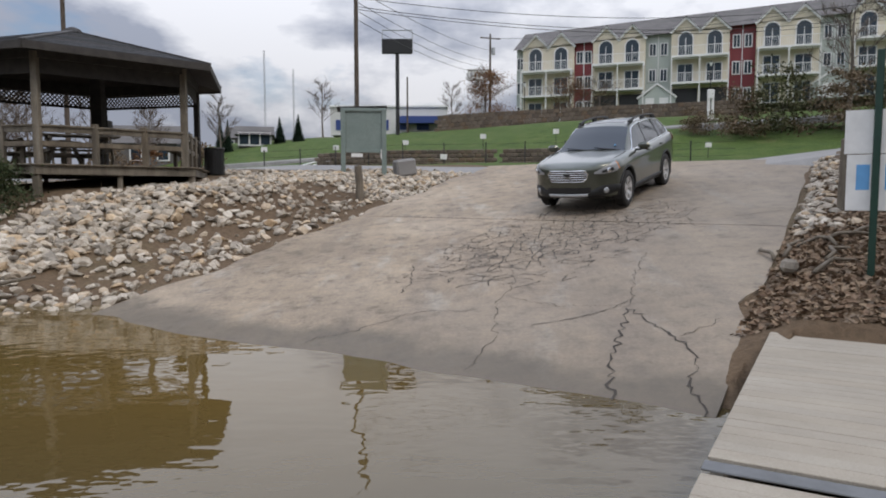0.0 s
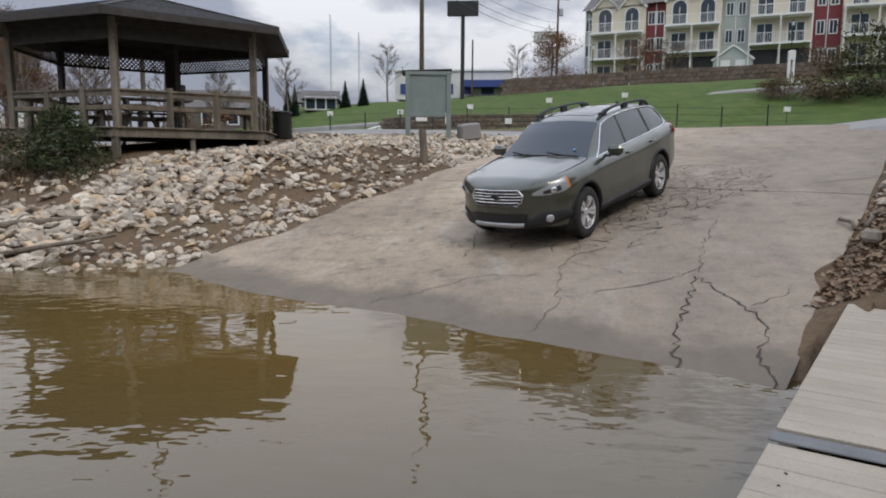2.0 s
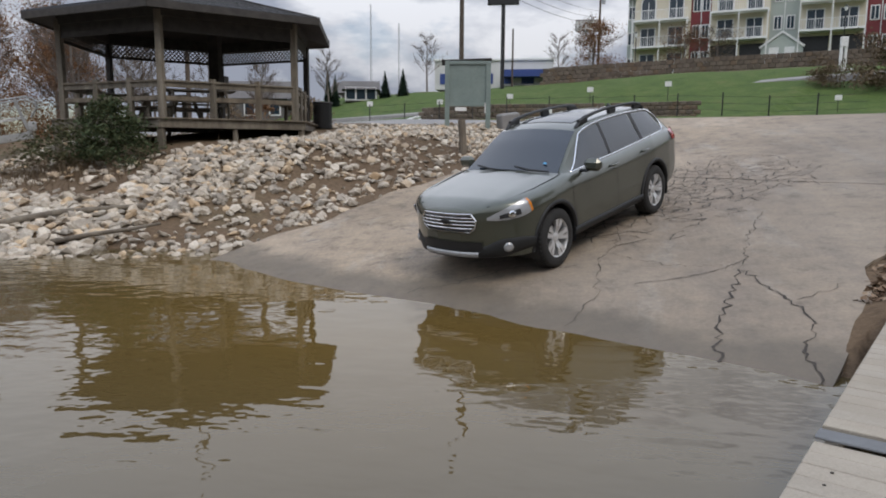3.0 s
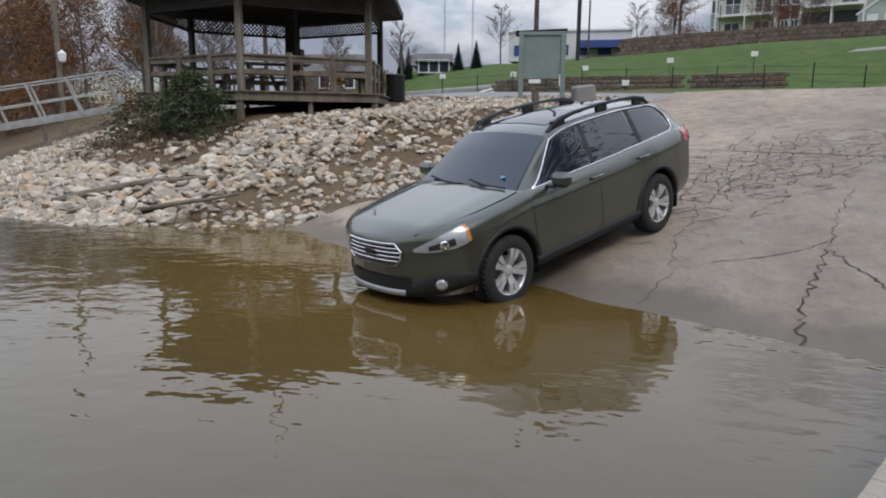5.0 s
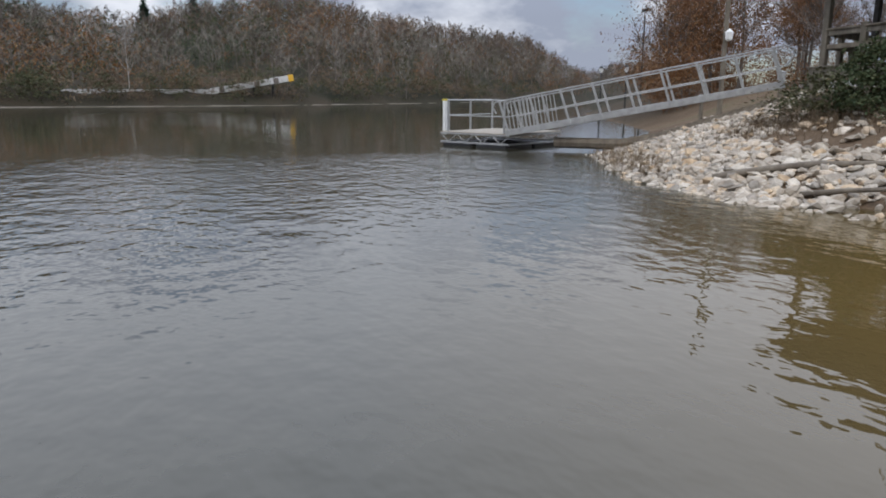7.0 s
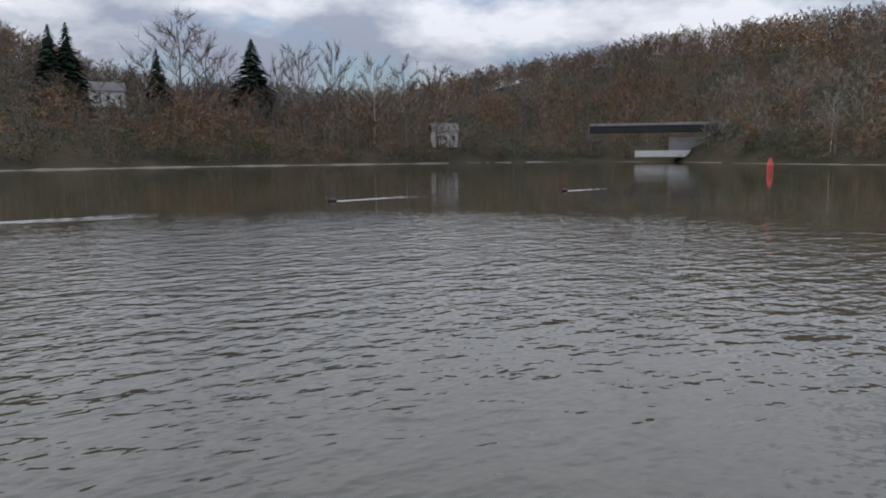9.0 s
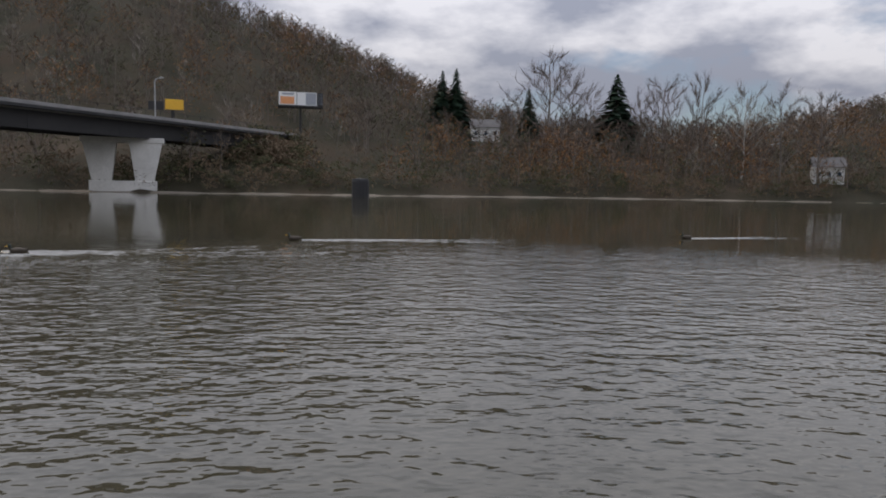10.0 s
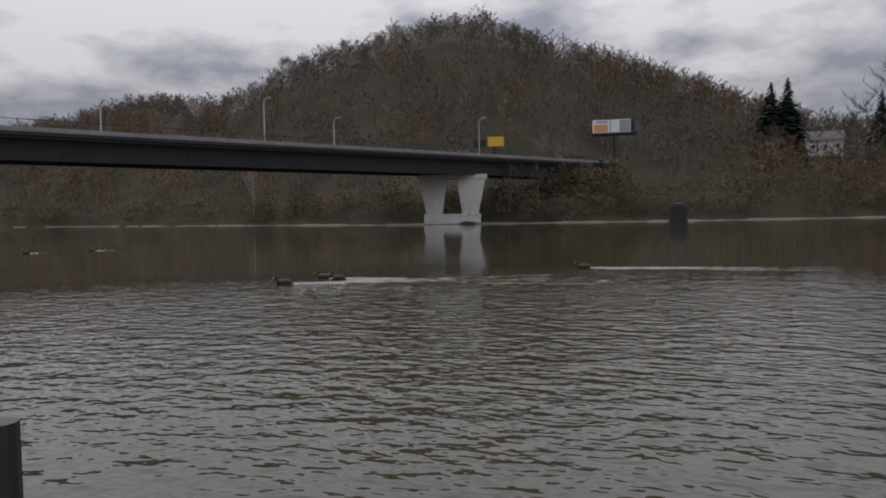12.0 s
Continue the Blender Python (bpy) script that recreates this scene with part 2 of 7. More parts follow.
def water_mat():
    m, nt, b = nodes_of("river_water")
    murk = noise_node(nt, 0.12, 4, 0.5)
    col = ramp_node(nt, murk.outputs["Fac"], [(0.3, (0.120, 0.076, 0.021)), (0.7, (0.100, 0.068, 0.024))])
    b.inputs["Roughness"].default_value = 0.02
    b.inputs["IOR"].default_value = 1.48
    fine = noise_node(nt, 4.4, 2, 0.5, (0.7, 1.0, 1))
    swell = noise_node(nt, 1.5, 2, 0.4, (0.8, 1.0, 1))
    patch = noise_node(nt, 0.035, 3, 0.5)
    calm = ramp_node(nt, patch.outputs["Fac"], [(0.38, (0.25,) * 3), (0.6, (1,) * 3)])
    h1 = mixed(nt, 1.0, fine.outputs["Fac"], calm.outputs[0], "MULTIPLY")
    h = mixed(nt, 0.45, h1, swell.outputs["Fac"], "MIX")
    # breeze away from the sheltered shore
    geo = nt.nodes.new("ShaderNodeNewGeometry")
    far = nt.nodes.new("ShaderNodeVectorMath")
    far.operation = "DISTANCE"
    far.inputs[1].default_value = (-2.0, 9.0, 0)
    nt.links.new(geo.outputs["Position"], far.inputs[0])
    wind = nt.nodes.new("ShaderNodeMapRange")
    wind.inputs["From Min"].default_value, wind.inputs["From Max"].default_value = 3.0, 15.0
    wind.inputs["To Min"].default_value, wind.inputs["To Max"].default_value = 0.20, 0.80
    nt.links.new(far.outputs["Value"], wind.inputs["Value"])
    # brown close to the ramp, darker and greyer out in the river
    deep = nt.nodes.new("ShaderNodeMapRange")
    deep.inputs["From Min"].default_value, deep.inputs["From Max"].default_value = 3.0, 8.0
    nt.links.new(far.outputs["Value"], deep.inputs["Value"])
    nt.links.new(mixed(nt, deep.outputs[0], col.outputs[0], (0.044, 0.040, 0.025)), b.inputs["Base Color"])
    bp = nt.nodes.new("ShaderNodeBump")
    bp.inputs["Distance"].default_value = 0.10
    # the breeze ruffles the near reach only; further out the river lies smooth under the hills
    reach = nt.nodes.new("ShaderNodeVectorMath")
    reach.operation = "DISTANCE"
    reach.inputs[1].default_value = (-1.0, 0.0, 0)
    nt.links.new(geo.outputs["Position"], reach.inputs[0])
    ragged = nt.nodes.new("ShaderNodeMath")
    ragged.operation = "MULTIPLY_ADD"
    ragged.inputs[1].default_value = 14.0
    nt.links.new(patch.outputs["Fac"], ragged.inputs[0])
    nt.links.new(reach.outputs["Value"], ragged.inputs[2])
    lee = nt.nodes.new("ShaderNodeMapRange")
    lee.inputs["From Min"].default_value, lee.inputs["From Max"].default_value = 25.0, 31.0
    lee.inputs["To Min"].default_value, lee.inputs["To Max"].default_value = 1.0, 0.13
    nt.links.new(ragged.outputs[0], lee.inputs["Value"])
    gust = nt.nodes.new("ShaderNodeMath")
    gust.operation = "MULTIPLY"
    nt.links.new(wind.outputs[0], gust.inputs[0])
    nt.links.new(lee.outputs[0], gust.inputs[1])
    nt.links.new(gust.outputs[0], bp.inputs["Strength"])
    nt.links.new(h, bp.inputs["Height"])
    nt.links.new(bp.outputs[0], b.inputs["Normal"])
    return m


def ground_mat():
    """Soil and leaf litter, grass on the mown slope behind the road."""
    m, nt, b = nodes_of("ground_soil")
    big = noise_node(nt, 0.25, 6, 0.6)
    soil = ramp_node(nt, big.outputs["Fac"], [(0.3, (0.085, 0.058, 0.036)), (0.55, (0.135, 0.094, 0.060)), (0.75, (0.105, 0.092, 0.05))])
    wood = noise_node(nt, 0.05, 7, 0.65)
    # litter toned down: the shade among the trunks is put into its colour
    litter = ramp_node(nt, wood.outputs["Fac"], [(0.35, (0.021, 0.022, 0.012)), (0.5, (0.036, 0.030, 0.018)), (0.65, (0.052, 0.036, 0.022))])
    lawn = noise_node(nt, 0.8, 6, 0.7)
    grass = ramp_node(nt, lawn.outputs["Fac"], [(0.3, (0.045, 0.075, 0.02)), (0.55, (0.072, 0.108, 0.028)), (0.75, (0.12, 0.12, 0.05))])
    at = nt.nodes.new("ShaderNodeAttribute")
    at.attribute_name = "cover"
    sep = nt.nodes.new("ShaderNodeSeparateColor")
    nt.links.new(at.outputs["Color"], sep.inputs[0])
    c = mixed(nt, sep.outputs[0], soil.outputs[0], grass.outputs[0])
    c = mixed(nt, sep.outputs[1], c, litter.outputs[0])
    fine = noise_node(nt, 12, 5, 0.7)
    g = ramp_node(nt, fine.outputs["Fac"], [(0.25, (0.6,) * 3), (0.75, (1.3,) * 3)])
    c = mixed(nt, 1.0, c, g.outputs[0], "MULTIPLY")
    nt.links.new(c, b.inputs["Base Color"])
    b.inputs["Roughness"].default_value = 0.95
    b.inputs["Specular IOR Level"].default_value = 0.15
    bump(nt, b, fine.outputs["Fac"], 0.6, 0.05)
    return m


def ramp_mat():
    """Worn boat-ramp concrete: pale and tan patches, dark damp, crazing in an old patch."""
    m, nt, b = nodes_of("ramp_concrete")
    big = noise_node(nt, 0.35, 6, 0.6)
    c = ramp_node(nt, big.outputs["Fac"], [(0.3, (0.195, 0.155, 0.115)), (0.5, (0.285, 0.229, 0.170)), (0.7, (0.36, 0.296, 0.225))]).outputs[0]
    streak = noise_node(nt, 0.5, 5, 0.6, (3.0, 0.5, 1))
    c = mixed(nt, 1.0, c, ramp_node(nt, streak.outputs["Fac"], [(0.3, (0.8, 0.8, 0.82)), (0.7, (1.12, 1.1, 1.05))]).outputs[0], "MULTIPLY")
    pale = noise_node(nt, 0.9, 6, 0.7, (1.6, 0.6, 1))
    c = mixed(nt, ramp_node(nt, pale.outputs["Fac"], [(0.55, (0,) * 3), (0.68, (0.62,) * 3)]).outputs[0], c, (0.36, 0.33, 0.28))
    spots = noise_node(nt, 3.2, 8, 0.75)
    c = mixed(nt, 1.0, c, ramp_node(nt, spots.outputs["Fac"], [(0.34, (0.52, 0.51, 0.50)), (0.46, (0.96, 0.96, 0.96)), (0.66, (1.26, 1.23, 1.18))]).outputs[0], "MULTIPLY")
    fine = noise_node(nt, 25, 5, 0.7)
    c = mixed(nt, 1.0, c, ramp_node(nt, fine.outputs["Fac"], [(0.25, (0.68,) * 3), (0.75, (1.24,) * 3)]).outputs[0], "MULTIPLY")
    geo = nt.nodes.new("ShaderNodeNewGeometry")
    # tyre-darkened lane on the right-hand half
    lane = nt.nodes.new("ShaderNodeVectorMath")
    lane.operation = "DOT_PRODUCT"
    lane.inputs[1].default_value = (0.842, -0.539, 0)
    nt.links.new(geo.outputs["Position"], lane.inputs[0])
    wob = nt.nodes.new("ShaderNodeMath")
    wob.operation = "MULTIPLY_ADD"
    wob.inputs[1].default_value = 4.0
    nt.links.new(big.outputs["Fac"], wob.inputs[0])
    nt.links.new(lane.outputs["Value"], wob.inputs[2])
    lm = nt.nodes.new("ShaderNodeMapRange")
    lm.inputs["From Min"].default_value, lm.inputs["From Max"].default_value = -5.2, -1.4
    lm.inputs["To Max"].default_value = 0.5
    nt.links.new(wob.outputs[0], lm.inputs["Value"])
    c = mixed(nt, lm.outputs[0], c, (0.172, 0.147, 0.120))
    # wet strip along the waterline
    sep = nt.nodes.new("ShaderNodeSeparateXYZ")
    nt.links.new(geo.outputs["Position"], sep.inputs[0])
    edge = noise_node(nt, 1.2, 5, 0.6)
    up = nt.nodes.new("ShaderNodeMath")
    up.operation = "MULTIPLY_ADD"
    up.inputs[1].default_value, up.inputs[2].default_value = -0.22, 0.0
    nt.links.new(edge.outputs["Fac"], up.inputs[0])
    add = nt.nodes.new("ShaderNodeMath")
    nt.links.new(sep.outputs[2], add.inputs[0])
    nt.links.new(up.outputs[0], add.inputs[1])
    wet = nt.nodes.new("ShaderNodeMapRange")
    wet.inputs["From Min"].default_value, wet.inputs["From Max"].default_value = -0.03, 0.05
    wet.inputs["To Min"].default_value, wet.inputs["To Max"].default_value = 0.72, 0.0
    nt.links.new(add.outputs[0], wet.inputs["Value"])
    c = mixed(nt, wet.outputs[0], c, (0.085, 0.07, 0.05))
    nt.links.new(c, b.inputs["Base Color"])
    rr = nt.nodes.new("ShaderNodeMapRange")
    rr.inputs["To Min"].default_value, rr.inputs["To Max"].default_value = 0.85, 0.62
    nt.links.new(wet.outputs[0], rr.inputs["Value"])
    nt.links.new(rr.outputs[0], b.inputs["Roughness"])
    bump(nt, b, fine.outputs["Fac"], 0.3, 0.008)
    return m


M_WATER, M_GROUND, M_RAMP = water_mat(), ground_mat(), ramp_mat()
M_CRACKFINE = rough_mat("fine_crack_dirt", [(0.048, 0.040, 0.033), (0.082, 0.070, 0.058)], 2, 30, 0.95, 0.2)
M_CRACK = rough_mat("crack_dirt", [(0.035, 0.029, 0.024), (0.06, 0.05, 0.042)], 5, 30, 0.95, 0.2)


# ------------------------------------------------------------ mesh tools
class Shape:
    """Collects vertices and faces for one mesh."""

    def __init__(self):
        self.v, self.f = [], []

    def add(self, verts, faces, m=None):
        o = len(self.v)
        self.v += [tuple(m @ Vector(p)) if m else tuple(p) for p in verts]
        self.f += [tuple(i + o for i in f) for f in faces]
        return self

    def box(self, cx, cy, cz, sx, sy, sz, b=0.0, m=None):
        """A box by centre and size, its edges chamfered by b."""
        x, y, z = sx / 2, sy / 2, sz / 2
        if b <= 0:
            vs = [(cx + i * x, cy + j * y, cz + k * z) for i in (-1, 1) for j in (-1, 1) for k in (-1, 1)]
            return self.add(vs, [(0, 1, 3, 2), (4, 6, 7, 5), (0, 4, 5, 1), (2, 3, 7, 6), (0, 2, 6, 4), (1, 5, 7, 3)], m)
        b = min(b, x * 0.9, y * 0.9, z * 0.9)
        vs, idx = [], {}
        for i in (-1, 1):
            for j in (-1, 1):
                for k in (-1, 1):
                    for a in range(3):
                        s = [x - b, y - b, z - b]
                        s[a] += b
                        idx[i, j, k, a] = len(vs)
                        vs.append((cx + i * s[0], cy + j * s[1], cz + k * s[2]))
        fs = []
        for i in (-1, 1):
            fs.append([idx[i, j, k, 0] for j, k in ((-1, -1), (1, -1), (1, 1), (-1, 1))][::i])
            fs.append([idx[j, i, k, 1] for j, k in ((-1, -1), (-1, 1), (1, 1), (1, -1))][::i])
            fs.append([idx[j, k, i, 2] for j, k in ((-1, -1), (1, -1), (1, 1), (-1, 1))][::i])
        for i in (-1, 1):
            for j in (-1, 1):
                fs.append([idx[i, j, -1, 0], idx[i, j, 1, 0], idx[i, j, 1, 1], idx[i, j, -1, 1]][:: i * j])
                fs.append([idx[i, -1, j, 0], idx[i, -1, j, 2], idx[i, 1, j, 2], idx[i, 1, j, 0]][:: i * j])
                fs.append([idx[-1, i, j, 1], idx[1, i, j, 1], idx[1, i, j, 2], idx[-1, i, j, 2]][:: i * j])
                for k in (-1, 1):
                    fs.append([idx[i, j, k, 0], idx[i, j, k, 1], idx[i, j, k, 2]][:: i * j * k])
        return self.add(vs, fs, m)

    def beam(self, a, b, w, h, ch=0.006):
        """A timber from a to b, w wide and h high."""
        a, b = Vector(a), Vector(b)
        d = b - a
        q = d.to_track_quat("X", "Z").to_matrix().to_4x4()
        return self.box(0, 0, 0, d.length, w, h, ch, Matrix.Translation((a + b) / 2) @ q)

    def tube(self, pts, r, n=8, r2=None, caps=True):
        """A round bar along points; tapers from r to r2."""
        pts = [Vector(p) for p in pts]
        r2 = r if r2 is None else r2
        o, k = len(self.v), len(pts)
        for i, p in enumerate(pts):
            d = (pts[min(i + 1, k - 1)] - pts[max(i - 1, 0)]).normalized()
            e = d.orthogonal().normalized() if i == 0 else (e - d * e.dot(d)).normalized()
            g = d.cross(e)
            rr = r + (r2 - r) * i / max(1, k - 1)
            for j in range(n):
                a = 2 * math.pi * j / n
                self.v.append(tuple(p + (e * math.cos(a) + g * math.sin(a)) * rr))
        for i in range(k - 1):
            for j in range(n):
                self.f.append((o + i * n + j, o + i * n + (j + 1) % n, o + (i + 1) * n + (j + 1) % n, o + (i + 1) * n + j))
        if caps:
            self.f.append(tuple(o + j for j in reversed(range(n))))
            self.f.append(tuple(o + (k - 1) * n + j for j in range(n)))
        return self

    def spin(self, prof, n=20, m=None):
        """A turned form about z from (radius, height) pairs."""
        vs = [(r * math.cos(2 * math.pi * j / n), r * math.sin(2 * math.pi * j / n), z) for r, z in prof for j in range(n)]
        fs = [(i * n + j, i * n + (j + 1) % n, (i + 1) * n + (j + 1) % n, (i + 1) * n + j) for i in range(len(prof) - 1) for j in range(n)]
        return self.add(vs, fs, m)

    def grid(self, rows):
        """A skin over rows of points."""
        o, n = len(self.v), len(rows[0])
        for r in rows:
            self.v += [tuple(p) for p in r]
        self.f += [(o + i * n + j, o + i * n + j + 1, o + (i + 1) * n + j + 1, o + (i + 1) * n + j) for i in range(len(rows) - 1) for j in range(n - 1)]
        return self

    def slab(self, pts, z0, z1):
        """A flat plate over an outline (counter-clockwise), from z0 to z1."""
        n = len(pts)
        vs = [(x, y, z0) for x, y in pts] + [(x, y, z1) for x, y in pts]
        return self.add(vs, [tuple(reversed(range(n))), tuple(range(n, 2 * n))] + [(i, (i + 1) % n, n + (i + 1) % n, n + i) for i in range(n)])

    def mesh(self, name, mat, smooth=False):
        me = bpy.data.meshes.new(name)
        me.from_pydata(self.v, [], self.f)
        me.materials.append(mat)
        if smooth:
            me.polygons.foreach_set("use_smooth", [True] * len(me.polygons))
        me.update()
        return me


def part(name, shape, mat, parent=None, label="", smooth=False):
    ob = new(name, shape if isinstance(shape, bpy.types.Mesh) else shape.mesh(name, mat, smooth))
    ob.parent = parent
    return tagged(ob, label)


def thing(name, m, label, category, group="", kind=""):
    ob = new(name)
    ob.empty_display_size = 0.2
    ob.matrix_basis = m
    return tagged(ob, label, category, group, kind)


def single(name, shape, mat, label, category, group="", kind="", m=None, smooth=False):
    ob = part(name, shape, mat, None, "", smooth)
    if m is not None:
        ob.matrix_basis = m
    return tagged(ob, label, category, group, kind)


rng = random.Random(7)

# ------------------------------------------------------------ the lie of the land
UP, ACROSS = (0.539, 0.842), (0.842, -0.539)  # uphill along the ramp, and to its right seen from the water
RAMP_S0, RAMP_SLOPE, RAMP_TOP = 5.69, 0.178, 20.6
RAMP_V0, RAMP_V1 = -10.5, -1.25
NEAR_SHORE = [(-420, 480), (-200, 235), (-110, 115), (-57, 45.5), (-27, 25.5), (-19.5, 18.0), (-16.8, 14.0), (-12.1, 11.0), (-8.7, 10.1), (-6.5, 10.5), (-4.8, 10.6), (2.0, 5.7), (3.4, 6.3), (6, 4.7), (12, 1), (30, -10), (120, -50), (500, -150)]
# heading, far shore, ridge, skyline in degrees
FAR = [(30, 460, 800, 1.5), (44, 400, 700, 2.4), (49, 400, 700, 2.3), (51.2, 330, 600, 1.7), (53.2, 250, 380, 2.7), (55.5, 220, 330, 4.1), (59.5, 180, 300, 4.6), (64, 155, 280, 5.2), (68, 140, 270, 5.8), (70.5, 135, 270, 6.7), (75, 125, 260, 7.1), (81, 120, 250, 6.1), (85, 118, 250, 4.95), (91, 116, 240, 5.4), (96, 116, 220, 6.6), (104, 118, 210, 8.1), (111, 125, 230, 9.4), (118, 132, 250, 9.6), (125, 150, 260, 9.0), (130.4, 190, 330, 8.75), (136, 200, 340, 7.9), (142, 190, 330, 7.0), (148, 175, 280, 5.9), (152, 165, 260, 5.0), (161, 150, 240, 5.2), (169, 140, 240, 5.3), (174.6, 130, 250, 6.6), (181, 120, 280, 9.2), (187.5, 118, 300, 11.5), (194, 115, 310, 13.3), (198.6, 115, 320, 15.0), (205.4, 118, 320, 14.2), (208, 122, 320, 12.7), (211.7, 130, 330, 12), (215.3, 140, 340, 10.2), (219, 150, 360, 8.6), (225, 170, 380, 8.6), (228.6, 190, 400, 7.2), (232, 210, 420, 6.5), (240, 230, 450, 5), (262, 300, 560, 3)]
TREE_TOP = 8.0


def sm(t):
    t = np.clip(t, 0, 1)
    return t * t * (3 - 2 * t)


def inland(x, y):
    """Metres inland of the near shore; negative on the river."""
    best, sign = np.full(np.shape(x), 1e9), np.ones(np.shape(x))
    for (ax, ay), (bx, by) in zip(NEAR_SHORE, NEAR_SHORE[1:]):
        dx, dy = bx - ax, by - ay
        t = np.clip(((x - ax) * dx + (y - ay) * dy) / (dx * dx + dy * dy), 0, 1)
        d = np.hypot(x - ax - t * dx, y - ay - t * dy)
        side = np.where(dx * (y - ay) - dy * (x - ax) > 0, 1.0, -1.0)
        closer = d < best - 1e-9
        best, sign = np.where(closer, d, best), np.where(closer, side, sign)
    return best * sign


def far_rows(yaw):
    a = np.array(FAR)
    return [np.interp(yaw, a[:, 0], a[:, k]) for k in (1, 2, 3)]


def height(x, y):
    """The ground's height; also how far it is lawn and how far wooded."""
    x, y = np.asarray(x, float), np.asarray(y, float)
    d = inland(x, y)
    s, v = x * UP[0] + y * UP[1], x * ACROSS[0] + y * ACROSS[1]
    west = sm((x + 60) / 40)
    bank = np.where(d < 5.6, 1.85 * np.clip(d, 0, None) / 5.6, 1.85 + 0.085 * (np.clip(d, 5.6, 17) - 5.6))
    hill = 0.35 * sm((d - 19) / 6) + 4.2 * sm((d - 25) / 24) + 3.0 * sm((d - 46) / 34) + 2.0 * sm((d - 90) / 120)
    near = bank + hill * west
    ramp_z = RAMP_SLOPE * (np.minimum(s, RAMP_TOP) - RAMP_S0)
    beside = sm((RAMP_V0 - 0.1 - v) / 3.2)
    on_left = np.where(s < 26, ramp_z - 0.10 + (near - ramp_z + 0.10) * beside, near)
    v1 = RAMP_V1 - 0.045 * (np.clip(s, 8, RAMP_TOP) - 8) - 0.30  # the slab narrows uphill
    right = np.minimum(ramp_z - 0.03 + 0.25 * sm((v - v1 - 0.2) / 0.8), 3.2) + hill * west
    right = right + 0.9 * sm((v - RAMP_V1 - 2.2) / 6) * sm((s - 9) / 8)
    z = np.where(v < (RAMP_V0 + RAMP_V1) / 2, on_left, right)
    z = np.where((v > RAMP_V0) & (v < v1) & (s < RAMP_TOP + 0.2), ramp_z - 0.12, z)
    z = np.where((v > RAMP_V0) & (v < RAMP_V1) & (s >= RAMP_TOP + 0.2), RAMP_SLOPE * (RAMP_TOP - RAMP_S0) - 0.02 + hill * west, z)
    deep = np.maximum(-0.2 * np.clip(-d, 0, None), -1.6)
    z = np.where((d < 0) & ~((v > RAMP_V0) & (v < RAMP_V1)), deep, np.where(d < 0, np.maximum(ramp_z - 0.12, -1.6), z))
    # the other side of the river
    yaw, r = np.degrees(np.arctan2(-x, y)) % 360, np.hypot(x, y)
    shore, ridge, el = far_rows(yaw)
    top = ridge * np.tan(np.radians(el)) + 1.7 - TREE_TOP
    t = (r - shore) / (ridge - shore)
    far = np.where(t < 0, -1.6 + 1.6 * np.clip(1 + t * 12, 0, 1), np.minimum(1.6, 0.35 * (r - shore)) + (top - 1.6) * sm(0.08 + t * 0.92) * np.where(t > 1, np.clip(1.15 - 0.15 * t, 0.6, 1), 1) - (top - 1.6) * sm(0.08) * (t < 0.05))
    across = (yaw > 30) & (yaw < 262) & (r > shore * 0.85) & (d < 0)
    z = np.where(across, far, z)
    wood = np.where(across, 1.0, sm((d - 110) / 40) + sm((-x - 26) / 12) * (d > 0) * 0.8)
    lawn = (~across) * west * (sm((d - 19.5) / 1.0) * (d < 100)) * np.where((d > 46) & (d < 50), 0.4, 1.0)
    return z, np.clip(lawn, 0, 1), np.clip(wood, 0, 1)


def zat(x, y):
    return float(height(np.array([x]), np.array([y]))[0][0])


def sheet():
    radii = np.concatenate([[0.01], np.arange(1.5, 45, 0.45), np.geomspace(45, 1500, 90)])
    angles = np.radians(np.concatenate([np.arange(-50, 62, 0.55), np.arange(62, 310, 1.1)]))
    r, a = np.meshgrid(radii, angles, indexing="ij")
    x, y = -r * np.sin(a), r * np.cos(a)
    z, lawn, wood = height(x.ravel(), y.ravel())
    jig = np.array([noise.noise((px * 0.35, py * 0.35, 0)) for px, py in zip(x.ravel(), y.ravel())])
    grow = np.clip((r.ravel() - 60) / 200, 0, 1)
    z = z + jig * (0.05 + 2.0 * grow) * (z > 0.05)
    n, k = len(radii), len(angles)
    i, j = np.meshgrid(np.arange(n - 1), np.arange(k), indexing="ij")
    jn = (j + 1) % k
    f = np.stack([i * k + j, (i + 1) * k + j, (i + 1) * k + jn, i * k + jn], -1).reshape(-1, 4)
    me = bpy.data.meshes.new("ground")
    me.from_pydata(np.stack([x.ravel(), y.ravel(), z], -1).tolist(), [], f.tolist())
    at = me.color_attributes.new("cover", "FLOAT_COLOR", "POINT")
    at.data.foreach_set("color", np.stack([lawn, wood, 0 * lawn, 0 * lawn + 1], -1).ravel())
    me.materials.append(M_GROUND)
    me.polygons.foreach_set("use_smooth", [True] * len(me.polygons))
    return tagged(new("ground", me), "brown soil, mown grass and leaf litter of the river valley", "ground", kind="structure")


sheet()
single("water", Shape().add([(-900, -900, 0), (900, -900, 0), (900, 900, 0), (-900, 900, 0)], [(0, 1, 2, 3)]), M_WATER, "murky brown river water with light ripples", "water", kind="structure")


def on_ramp(s, v, lift=0.0):
    return (s * UP[0] + v * ACROSS[0], s * UP[1] + v * ACROSS[1], RAMP_SLOPE * (s - RAMP_S0) + lift)


def edge_left(s):
    return -9.75 - 0.11 * (s - 6) + 0.12 * math.sin(s * 1.7) + 0.07 * math.sin(s * 4.1)


